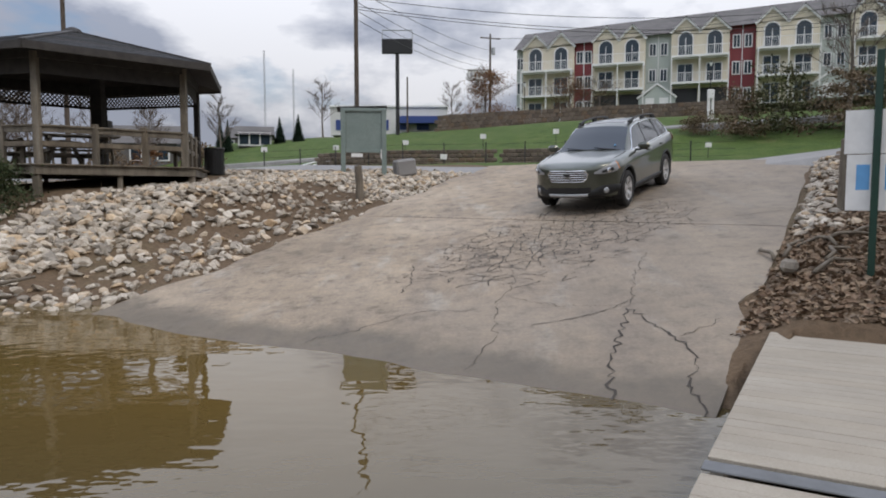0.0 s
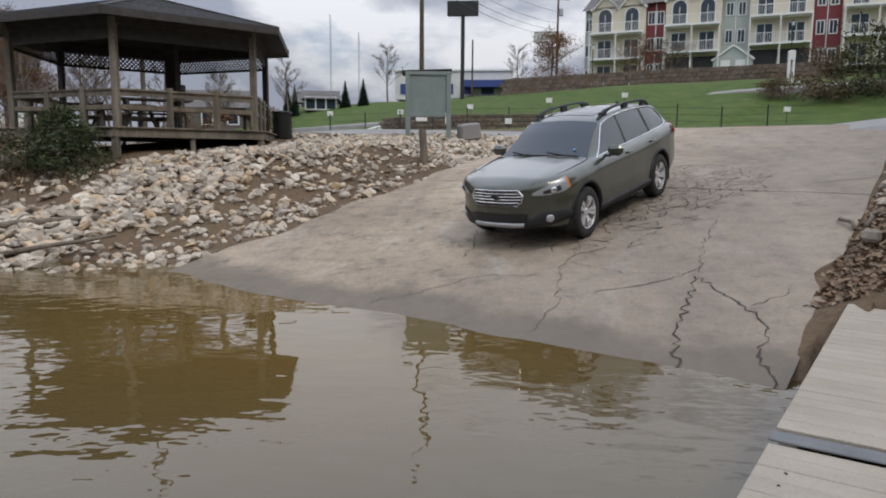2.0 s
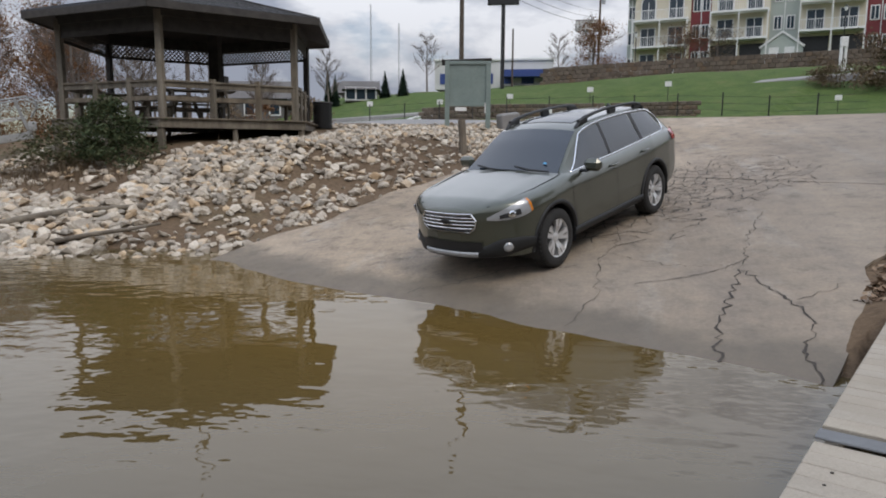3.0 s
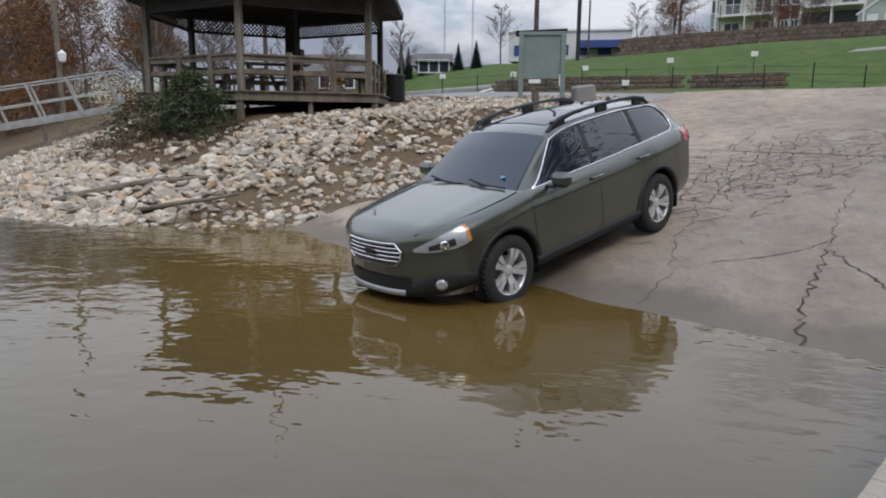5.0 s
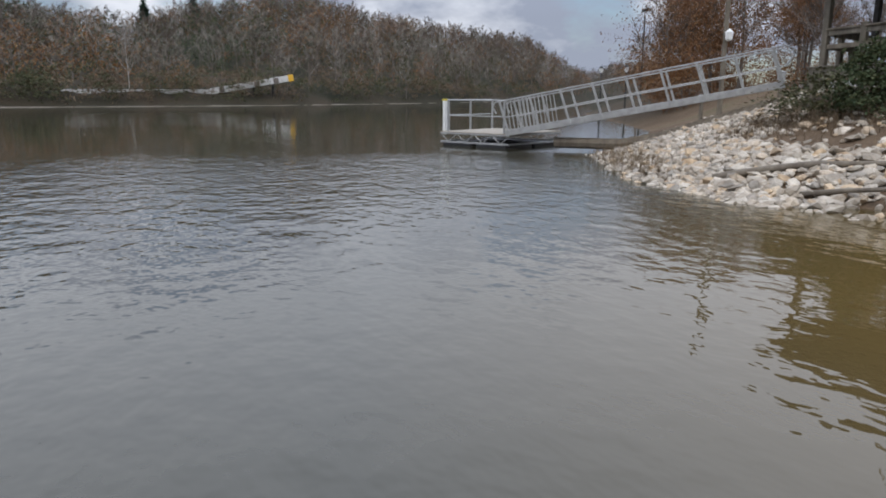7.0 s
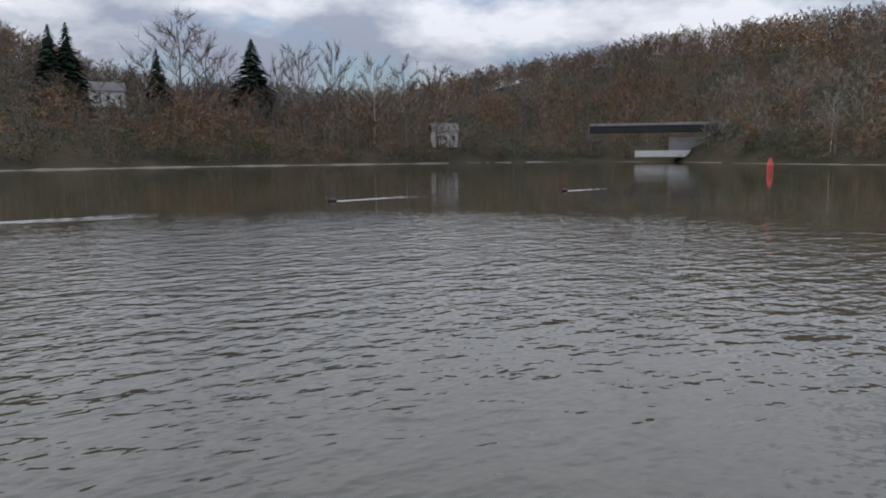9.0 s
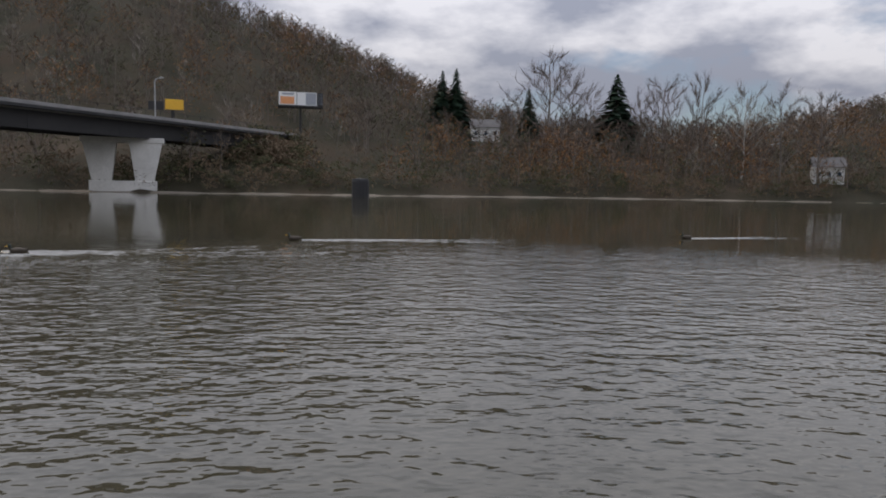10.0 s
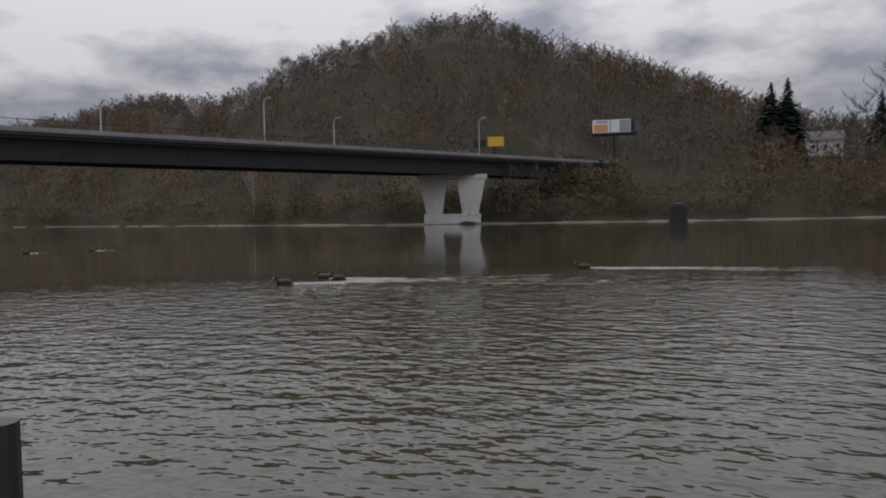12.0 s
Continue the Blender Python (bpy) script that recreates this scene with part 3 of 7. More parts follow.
def edge_right(s):
    return -1.22 - 0.045 * (s - 8) + 0.015 * math.sin(s * 2.3) - (0.22 * math.exp(-((s - 8.6) / 0.5) ** 2))


def ramp_swell(x, y):
    """Worn hollows of the slab, deeper about the waterline."""
    s = x * UP[0] + y * UP[1]
    return 0.018 * noise.noise((x * 0.6, y * 0.6, 3)) + 0.045 * math.exp(-((s - 5.7) / 1.3) ** 2) * (noise.noise((x * 0.5, y * 0.5, 8)) + 0.5 * noise.noise((x * 1.6, y * 1.6, 5)))


def build_ramp():
    ramp = thing("boat_ramp", Matrix(), "worn grey concrete boat ramp with cracks, sloping into the water", "boat ramp", kind="structure")
    cuts = [0.5, 12.62, RAMP_TOP]
    for a, b in zip(cuts, cuts[1:]):
        rows, n, m = [], max(6, int((b - a) / 0.25)), 40
        for i in range(n + 1):
            s = a + 0.012 + (b - a - 0.024) * i / n
            l, r = edge_left(s), edge_right(s)
            row = []
            for j in range(m + 1):
                v = l + (r - l) * j / m
                p = on_ramp(s, v)
                row.append((p[0], p[1], p[2] + ramp_swell(p[0], p[1])))
            row = [(row[0][0], row[0][1], row[0][2] - 0.25)] + row + [(row[-1][0], row[-1][1], row[-1][2] - 0.25)]
            rows.append(row)
        first = [(x, y, z - 0.12) for x, y, z in rows[0]]
        last = [(x, y, z - 0.12) for x, y, z in rows[-1]]
        part("slab", Shape().grid([first] + rows + [last]), M_RAMP, ramp)
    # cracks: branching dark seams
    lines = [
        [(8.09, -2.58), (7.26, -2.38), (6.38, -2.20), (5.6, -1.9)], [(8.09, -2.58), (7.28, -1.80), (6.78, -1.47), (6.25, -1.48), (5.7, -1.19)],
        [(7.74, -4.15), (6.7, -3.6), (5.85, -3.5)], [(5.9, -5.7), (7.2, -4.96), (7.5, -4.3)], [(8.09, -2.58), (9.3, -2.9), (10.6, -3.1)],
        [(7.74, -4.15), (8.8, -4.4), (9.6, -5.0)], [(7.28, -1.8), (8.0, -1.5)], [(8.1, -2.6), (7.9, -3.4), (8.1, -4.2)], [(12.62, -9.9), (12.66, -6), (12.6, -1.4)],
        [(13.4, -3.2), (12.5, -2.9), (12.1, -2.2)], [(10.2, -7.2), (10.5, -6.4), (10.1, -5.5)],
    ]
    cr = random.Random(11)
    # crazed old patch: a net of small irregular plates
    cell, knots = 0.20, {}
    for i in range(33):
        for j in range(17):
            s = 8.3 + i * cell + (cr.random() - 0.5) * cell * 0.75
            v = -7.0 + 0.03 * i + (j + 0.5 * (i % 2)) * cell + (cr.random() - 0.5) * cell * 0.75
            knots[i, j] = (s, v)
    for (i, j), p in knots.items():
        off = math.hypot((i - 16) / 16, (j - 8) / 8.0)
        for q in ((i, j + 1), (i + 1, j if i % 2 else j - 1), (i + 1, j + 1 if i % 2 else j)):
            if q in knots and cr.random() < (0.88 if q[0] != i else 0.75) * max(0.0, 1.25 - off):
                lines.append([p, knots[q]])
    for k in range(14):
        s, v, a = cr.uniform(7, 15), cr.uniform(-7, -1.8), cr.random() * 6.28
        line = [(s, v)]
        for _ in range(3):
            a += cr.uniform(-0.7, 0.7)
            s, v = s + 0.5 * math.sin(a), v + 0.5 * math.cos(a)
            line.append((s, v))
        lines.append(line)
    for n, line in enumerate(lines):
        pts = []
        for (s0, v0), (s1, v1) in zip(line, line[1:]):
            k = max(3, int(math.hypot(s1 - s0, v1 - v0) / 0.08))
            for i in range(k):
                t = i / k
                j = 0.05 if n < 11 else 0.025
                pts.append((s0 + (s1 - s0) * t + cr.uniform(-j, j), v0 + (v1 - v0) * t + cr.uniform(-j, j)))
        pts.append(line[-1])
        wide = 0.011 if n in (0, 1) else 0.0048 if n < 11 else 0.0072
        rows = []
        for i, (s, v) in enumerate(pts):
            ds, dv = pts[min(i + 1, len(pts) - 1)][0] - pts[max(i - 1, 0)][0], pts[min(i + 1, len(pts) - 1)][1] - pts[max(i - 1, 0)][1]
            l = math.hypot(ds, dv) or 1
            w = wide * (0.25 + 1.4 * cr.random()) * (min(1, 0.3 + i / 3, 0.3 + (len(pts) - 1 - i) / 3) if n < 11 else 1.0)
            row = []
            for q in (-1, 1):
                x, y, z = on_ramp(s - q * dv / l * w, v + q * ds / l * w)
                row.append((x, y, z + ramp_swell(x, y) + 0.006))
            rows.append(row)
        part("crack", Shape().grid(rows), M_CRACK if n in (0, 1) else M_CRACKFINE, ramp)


build_ramp()


def strip(name, pts, wide, lift, mat, label, category):
    """A band laid on the ground along points."""
    rows = []
    for i, (x, y) in enumerate(pts):
        a, b = pts[max(0, i - 1)], pts[min(len(pts) - 1, i + 1)]
        l = math.hypot(b[0] - a[0], b[1] - a[1])
        nx, ny = -(b[1] - a[1]) / l, (b[0] - a[0]) / l
        row = []
        for k in range(-4, 5):
            px, py = x + nx * wide * k / 8, y + ny * wide * k / 8
            row.append((px, py, zat(px, py) + lift - (0.3 if abs(k) == 4 else 0)))
        rows.append(row)
    return single(name, Shape().grid(rows), mat, label, category, kind="structure")

# road along the top of the ramp, and the kerb of the grass
strip("road", [(-30, 44), (-22, 37), (-14, 31.5), (-6, 27.5), (2, 24.5), (9, 20.8), (17, 16.3), (30, 8)], 7.5, 0.05, M_ROAD, "worn grey asphalt road at the top of the boat ramp", "road")
strip("footpath", [(-60, 74), (-30, 58), (-6, 52), (14, 45), (40, 28)], 1.0, 0.05, M_ROAD, "pale concrete footpath across the grass slope", "footpath")


# ------------------------------------------------------------ gazebo
GX, GY, GR, G0, FLOOR = -9.74, 18.87, 3.332, math.atan2(-18.872, 9.741) - 0.234, 2.40


def hexpt(k, r, z=0.0):
    a = G0 + k * math.pi / 3
    return Vector((r * math.cos(a), r * math.sin(a), z))


def build_gazebo():
    g = thing("gazebo", pose(GX, GY, 0), "six-sided weathered timber gazebo with a dark shingle roof on the bank", "gazebo")
    deck = FLOOR
    # floor boards, rim joists and piles
    for k in range(6):
        a, b = hexpt(k, GR + 0.28, deck - 0.13), hexpt(k + 1, GR + 0.28, deck - 0.13)
        part("rim_joist", Shape().beam(a, b, 0.05, 0.2), M_WOOD, g)
        top_a, top_b = hexpt(k, GR + 0.30, deck - 0.012), hexpt(k + 1, GR + 0.30, deck - 0.012)
        part("edge_board", Shape().beam(top_a, top_b, 0.14, 0.035), M_WOOD, g)
    half = GR + 0.2
    u = (hexpt(1, 1) - hexpt(0, 1)).normalized()
    w = Vector((-u.y, u.x, 0))
    n = 38
    ap = half * math.cos(math.pi / 6)
    for i in range(n):
        t = -ap + (i + 0.5) * 2 * ap / n
        reach = half - abs(t) / math.tan(math.pi / 3)
        part("floor_board", Shape().beam(w * t - u * reach + Vector((0, 0, deck - 0.02)), w * t + u * reach + Vector((0, 0, deck - 0.02)), 2 * ap / n - 0.008, 0.03, 0.004), M_WOOD, g)
    for k in range(6):
        for f in (0.0, 0.5):
            p = hexpt(k, GR + 0.18).lerp(hexpt(k + 1, GR + 0.18), f)
            z0 = zat(GX + p.x, GY + p.y) - 0.3
            part("stilt", Shape().box(p.x, p.y, (z0 + deck - 0.23) / 2, 0.15 if f == 0 else 0.1, 0.15 if f == 0 else 0.1, deck - 0.23 - z0, 0.01), M_WOOD, g)
    top = 4.86
    for k in range(6):
        p = hexpt(k, GR)
        # far posts take the darker wood: the roof's shade is in that colour
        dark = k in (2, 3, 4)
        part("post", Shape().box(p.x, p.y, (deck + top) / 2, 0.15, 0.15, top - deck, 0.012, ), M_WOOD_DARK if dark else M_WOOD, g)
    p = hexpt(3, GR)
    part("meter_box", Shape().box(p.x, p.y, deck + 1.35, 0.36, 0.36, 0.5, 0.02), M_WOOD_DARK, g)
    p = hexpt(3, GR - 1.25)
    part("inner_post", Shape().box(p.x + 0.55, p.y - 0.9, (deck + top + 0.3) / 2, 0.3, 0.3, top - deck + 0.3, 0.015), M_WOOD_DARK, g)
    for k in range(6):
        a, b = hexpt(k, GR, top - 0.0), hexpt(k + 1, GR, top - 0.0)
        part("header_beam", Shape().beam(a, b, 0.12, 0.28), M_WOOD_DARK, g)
        # a solid dark panel stands in for lattice lost in the roof's shade
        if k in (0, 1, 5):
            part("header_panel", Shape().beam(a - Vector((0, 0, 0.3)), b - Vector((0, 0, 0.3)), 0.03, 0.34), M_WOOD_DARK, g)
            continue
        # lattice frieze
        lo, hi = top - 0.52, top - 0.15
        d = (b - a)
        ln = d.length
        dn = d.normalized()
        lat = Shape()
        lat.beam(a + Vector((0, 0, lo - top)), b + Vector((0, 0, lo - top)), 0.05, 0.07)
        step = 0.125
        hgt = hi - lo
        cnt = int((ln + hgt) / step)
        for i in range(cnt):
            for sgn in (1, -1):
                s0 = i * step - hgt
                e0, e1 = max(s0, 0.08), min(s0 + hgt, ln - 0.08)
                if e1 - e0 < 0.05:
                    continue
                z0, z1 = (e0 - s0), (e1 - s0)
                if sgn < 0:
                    z0, z1 = hgt - z0, hgt - z1
                off = Vector((-dn.y, dn.x, 0)) * 0.008 * sgn
                base = Vector((a.x, a.y, lo)) + off
                lat.beam(base + dn * e0 + Vector((0, 0, z0)), base + dn * e1 + Vector((0, 0, z1)), 0.012, 0.034, 0.0)
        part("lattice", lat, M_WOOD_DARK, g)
    # roof: hipped, with courses of shingles, fascia and soffit
    ea, apex = 4.93, 5.98
    re = GR + 0.78
    for k in range(6):
        a, b = hexpt(k, re, ea), hexpt(k + 1, re, ea)
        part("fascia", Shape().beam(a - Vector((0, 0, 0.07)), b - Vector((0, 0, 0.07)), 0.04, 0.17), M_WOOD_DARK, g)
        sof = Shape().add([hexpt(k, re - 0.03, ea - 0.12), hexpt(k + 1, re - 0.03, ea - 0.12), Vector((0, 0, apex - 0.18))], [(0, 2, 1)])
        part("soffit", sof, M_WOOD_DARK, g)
        rows = 15
        for i in range(rows):
            t0, t1 = i / rows, min((i + 1.15) / rows, 0.995)
            p0, p1 = a.lerp(Vector((0, 0, apex)), t0), b.lerp(Vector((0, 0, apex)), t0)
            q0, q1 = a.lerp(Vector((0, 0, apex)), t1), b.lerp(Vector((0, 0, apex)), t1)
            up = Vector((0, 0, 0.028))
            out = (p0 + p1).normalized() * 0.03 if i == 0 else Vector()
            out.z = 0
            sh = Shape().add([p0 + up + out, p1 + up + out, q1 + up * 0.3, q0 + up * 0.3, p0 + out, p1 + out], [(0, 1, 2, 3), (4, 5, 1, 0)])
            part("shingle_course", sh, M_SHINGLE, g)
    for k in range(6):
        part("hip_cap", Shape().beam(hexpt(k, re, ea + 0.03), Vector((0, 0, apex + 0.03)), 0.16, 0.04), M_SHINGLE, g)
    part("roof_cap", Shape().spin([(0.28, apex - 0.04), (0.2, apex + 0.06), (0.06, apex + 0.12), (0.0, apex + 0.12)], 6), M_SHINGLE, g)
    # balustrade: posts, two rails, cap and inside bench
    for k in range(6):
        if k == 2:
            continue
        a, b = hexpt(k, GR, deck), hexpt(k + 1, GR, deck)
        for z, ww, hh, nm in ((0.86, 0.13, 0.045, "cap_rail"), (0.78, 0.045, 0.13, "rail"), (0.46, 0.045, 0.11, "rail")):
            part(nm, Shape().beam(a + Vector((0, 0, z)), b + Vector((0, 0, z)), ww, hh), M_WOOD, g)
        for f in (0.36, 0.7):
            q = a.lerp(b, f)
            part("baluster_post", Shape().box(q.x, q.y, deck + 0.47, 0.13, 0.13, 0.95, 0.01), M_WOOD, g)
        ia, ib = hexpt(k, GR - 0.38, deck + 0.44), hexpt(k + 1, GR - 0.38, deck + 0.44)
        if k != 0:
            part("bench_seat", Shape().beam(ia, ib, 0.3, 0.05), M_WOOD, g)
            for f in (0.2, 0.8):
                q = ia.lerp(ib, f)
                part("bench_leg", Shape().box(q.x, q.y, deck + 0.21, 0.09, 0.09, 0.42, 0.008), M_WOOD, g)


build_gazebo()


def build_table():
    """Timber picnic table, origin at its middle on the floor."""
    t = thing("picnic_table", pose(0, 0, 0), "dark weathered wooden picnic table with fixed benches in the gazebo", "picnic table", "picnic tables")
    for i in range(5):
        part("tabletop_board", Shape().box(0, -0.3 + 0.15 * i, 0.75, 1.85, 0.14, 0.04, 0.006), M_WOOD, t)
    for sy in (-1, 1):
        for j in (0, 1):
            part("bench_board", Shape().box(0, sy * (0.64 + 0.15 * j), 0.44, 1.85, 0.14, 0.04, 0.006), M_WOOD, t)
    for sx in (-0.65, 0.65):
        part("brace", Shape().box(sx, 0, 0.40, 0.045, 1.6, 0.09, 0.005), M_WOOD, t)
        part("brace", Shape().box(sx, 0, 0.69, 0.045, 0.74, 0.09, 0.005), M_WOOD, t)
        for sy in (-1, 1):
            part("leg", Shape().beam((sx + 0.046, sy * 0.62, 0.0), (sx + 0.046, sy * 0.26, 0.73), 0.045, 0.12), M_WOOD, t)
    return t


tab = build_table()
tab.matrix_basis = pose(GX + 0.75, GY - 1.45, FLOOR, 0, 0, 35)
copy_thing(tab, pose(GX - 1.25, GY + 0.7, FLOOR, 0, 0, -20))


def build_bin():
    b = thing("litter_bin", pose(-6.92, 21.41, zat(-6.92, 21.41) - 0.02), "black slatted metal litter bin beside the gazebo", "litter bin")
    part("drum", Shape().spin([(0.0, 0.03), (0.25, 0.03), (0.25, 0.74), (0.0, 0.74)], 24), M_BLACKPAINT, b)
    for i in range(22):
        a = 2 * math.pi * i / 22
        part("slat", Shape().box(0.285, 0, 0.4, 0.012, 0.045, 0.78, 0.003, pose(0, 0, 0, 0, 0, math.degrees(a))), M_BLACKPAINT, b)
    part("rim", Shape().spin([(0.26, 0.77), (0.30, 0.77), (0.31, 0.80), (0.30, 0.83), (0.26, 0.83), (0.25, 0.8), (0.26, 0.77)], 24), M_BLACKPAINT, b)


build_bin()


# ------------------------------------------------------------ notice board, old post and block by the ramp
def build_board():
    x0, y0, x1, y1 = -2.98, 21.19, -1.78, 21.33
    z = zat(-2.4, 21.2)
    b = thing("notice_board", pose((x0 + x1) / 2, (y0 + y1) / 2, z, 0, 0, math.degrees(math.atan2(y1 - y0, x1 - x0))), "grey-green painted wooden notice board, seen from its back, on two posts", "notice board")
    h = 4.28 - z
    for s, lab in ((-1, ""), (1, "")):
        part("post", Shape().box(s * 0.61, 0, h / 2 - 0.15, 0.14, 0.14, h + 0.3, 0.01), M_SIGNGREEN, b)
    part("panel", Shape().box(0, 0.02, h - 0.66, 1.10, 0.07, 1.28, 0.01), M_SIGNGREEN, b)
    for zz in (h - 0.05, h - 1.27):
        part("frame_rail", Shape().box(0, -0.03, zz, 1.08, 0.05, 0.1, 0.006), M_SIGNGREEN, b)
    part("roof", Shape().box(0.03, 0.12, h + 0.05, 1.5, 0.62, 0.03, 0.005, pose(0, 0, 0, -7, -2, 0)), M_SHINGLE, b, "thin dark roof board")
    part("notice", Shape().box(-0.2, -0.05, h - 1.40, 0.34, 0.01, 0.11, 0.002), M_WHITE, b, "small white notice")
    part("notice", Shape().box(0.53, -0.05, h - 1.36, 0.05, 0.01, 0.3, 0.002), M_WHITE, b, "small white notice")


build_board()
pz = zat(-2.15, 18.3)
single("old_post", Shape().tube([(0, 0, -0.3), (-0.015, 0, 0.4), (-0.05, 0.0, 0.83), (-0.05, 0, 0.86)], 0.105, 12, 0.095), M_POST, "leaning cracked grey timber post among the stones", "post", m=pose(-2.15, 18.3, pz), smooth=False)
bz = zat(-1.5, 21.9)
single("concrete_block", Shape().box(0, 0, 0.2, 0.62, 0.5, 0.5, 0.05), M_ROAD, "grey concrete block on the stones beside the notice board", "block", m=pose(-1.15, 21.6, bz, 3, -8, 20))


# ------------------------------------------------------------ the dock underfoot
def build_dock():
    dx, dy = 0.492, 0.871
    px, py = 0.871, -0.492
    m = Matrix(((px, dx, 0, 1.08), (py, dy, 0, 3.01), (0, 0, 1, 0), (0, 0, 0, 1)))
    # local: x across from the river edge, y along towards the land
    d = thing("dock", m, "pale weathered timber floating dock with a landing ramp", "dock")
    plank = 0.142
    y = -4.55
    dr = random.Random(3)
    while y < 0.28:
        part("plank", Shape().box(1.15, y, 0.405 + dr.uniform(-0.002, 0.002), 2.3, plank - 0.005, 0.04, 0.004), M_DOCK, d)
        y += plank
    part("hinge_plate", Shape().box(1.15, 0.42, 0.43, 2.3, 0.12, 0.012, 0.004, pose(0, 0, 0, 1.5, 0, 0)), M_HINGE, d, "grey steel hinge plate")
    y = 0.62
    while y < 4.3:
        part("plank", Shape().box(1.12, y, 0.415 + dr.uniform(-0.002, 0.002), 2.24, plank - 0.005, 0.04, 0.004), M_DOCK, d)
        y += plank
    for xx in (0.06, 2.2):
        part("beam", Shape().box(xx, -0.15, 0.24, 0.08, 8.8, 0.28, 0.01), M_WOOD, d)
    for yy in (-3.6, -1.0):
        part("float", Shape().box(1.15, yy, 0.0, 1.9, 1.6, 0.3, 0.05), M_BLACK, d)
    sc = Shape()
    for k in range(170):
        sc.spin([(0.0, 0.006), (0.007, 0.004), (0.008, 0.0)], 6, pose(dr.choice((0.12, 0.75, 1.45, 2.1)) + dr.uniform(-0.02, 0.02), -4.55 + plank * dr.randint(0, 60) + 0.03, 0.427))
    part("screw_heads", sc, M_CRACK, d)
    part("mooring_post", Shape().tube([(2.505, -4.273, -1.0), (2.505, -4.273, 1.14)], 0.055, 12), M_BLACKPAINT, d, "dark steel mooring post")


build_dock()


# ------------------------------------------------------------ bank beside the dock: post with two signs, stakes, roots, leaf litter
def build_post_signs():
    x, y = 4.75, 7.75
    z = zat(x, y)
    p = thing("sign_post", pose(x, y, z, 0, 0, -30), "dark green steel post carrying two white sign plates", "sign post")
    part("post", Shape().box(0, 0, 1.15, 0.075, 0.05, 2.7, 0.008), M_GREENPOST, p)
    a = part("sign_plate", Shape().box(0.0, 0.035, 1.62, 0.62, 0.006, 0.48, 0.002), M_WHITE, p, "blank white back of a sign plate")
    b = part("sign_plate", Shape().box(0.0, 0.035, 1.06, 0.56, 0.006, 0.62, 0.002), M_WHITE, p, "white sign plate with a pale blue patch")
    blue = smooth_mat("pale_blue_print", (0.13, 0.36, 0.66), 0.5)
    part("print", Shape().box(-0.12, 0.030, 1.12, 0.13, 0.003, 0.28, 0.001), blue, b)
    part("print", Shape().box(0.14, 0.030, 1.12, 0.1, 0.003, 0.28, 0.001), blue, b)


build_post_signs()
for sx_, sy_, h_ in ((6.3, 11.0, 1.15), (6.75, 10.9, 0.95)):
    single("timber_stake", Shape().box(0, 0, h_ / 2 - 0.15, 0.2, 0.2, h_ + 0.3, 0.02), M_POST, "squared grey timber post in the bank", "post", "bank posts", m=pose(sx_, sy_, zat(sx_, sy_), 0, 2, 20))
rr_ = random.Random(5)
for k in range(9):
    ax, ay = rr_.uniform(4.2, 5.6), rr_.uniform(7.4, 9.6)
    a = rr_.uniform(0.2, 1.3)
    pts = []
    for i in range(6):
        qx, qy = ax + 0.22 * i * math.cos(a), ay + 0.22 * i * math.sin(a)
        pts.append((qx, qy, zat(qx, qy) + 0.05 + 0.05 * math.sin(i * 1.1)))
        a += rr_.uniform(-0.35, 0.35)
    single("root", Shape().tube(pts, 0.03, 7, 0.012), M_POST, "bare grey root lying on leaf litter", "root", "roots on the bank", smooth=True)
single("squared_stone", Shape().box(0, 0, 0, 0.7, 0.2, 0.16, 0.04), M_ROCK, "long pale stone lying on the bank", "stone", m=pose(4.35, 8.75, zat(4.35, 8.75) + 0.05, 5, 8, 62))


def scatter_leaves():
    s, lr = Shape(), random.Random(21)
    sv = np.array([lr.uniform(7.5, 17) for _ in range(9000)])
    vv = np.array([RAMP_V1 + abs(lr.gauss(0, 1.5)) + lr.uniform(-0.12, 0.1) for _ in range(9000)])
    xs, ys = sv * UP[0] + vv * ACROSS[0], sv * UP[1] + vv * ACROSS[1]
    for x, y, z in zip(xs.tolist(), ys.tolist(), height(xs, ys)[0].tolist()):
        q = pose(x, y, z + 0.03, lr.uniform(-45, 45), lr.uniform(-45, 45), lr.uniform(0, 360))
        l = lr.uniform(0.03, 0.065)
        s.add([(-l, 0, 0), (0, -l * 0.6, 0.01), (l, 0, 0), (0, l * 0.6, 0.01)], [(0, 1, 2), (0, 2, 3)], q)
    single("leaf_litter", s, M_LITTER, "brown fallen leaves on the bank beside the ramp", "leaves", kind="stuff")


scatter_leaves()


# ------------------------------------------------------------ floating landing and gangway
def rail_run(name, parent, a, b, heights, posts, r=0.024, mat=None):
    """Pipe handrail from a to b with its uprights, as parts of a rail."""
    a, b = Vector(a), Vector(b)
    up = Vector((0, 0, 1))
    top = part(name, Shape().tube([a + up * heights[0], b + up * heights[0]], r, 8), mat or M_ALU, parent)
    for h in heights[1:]:
        part("mid_rail", Shape().tube([a + up * h, b + up * h], r * 0.8, 8), mat or M_ALU, parent)
    for i in range(posts):
        q = a.lerp(b, i / max(1, posts - 1))
        part("upright", Shape().box(q.x, q.y, q.z + heights[0] / 2, 0.06, 0.06, heights[0], 0.006), mat or M_ALU, parent)
    return top


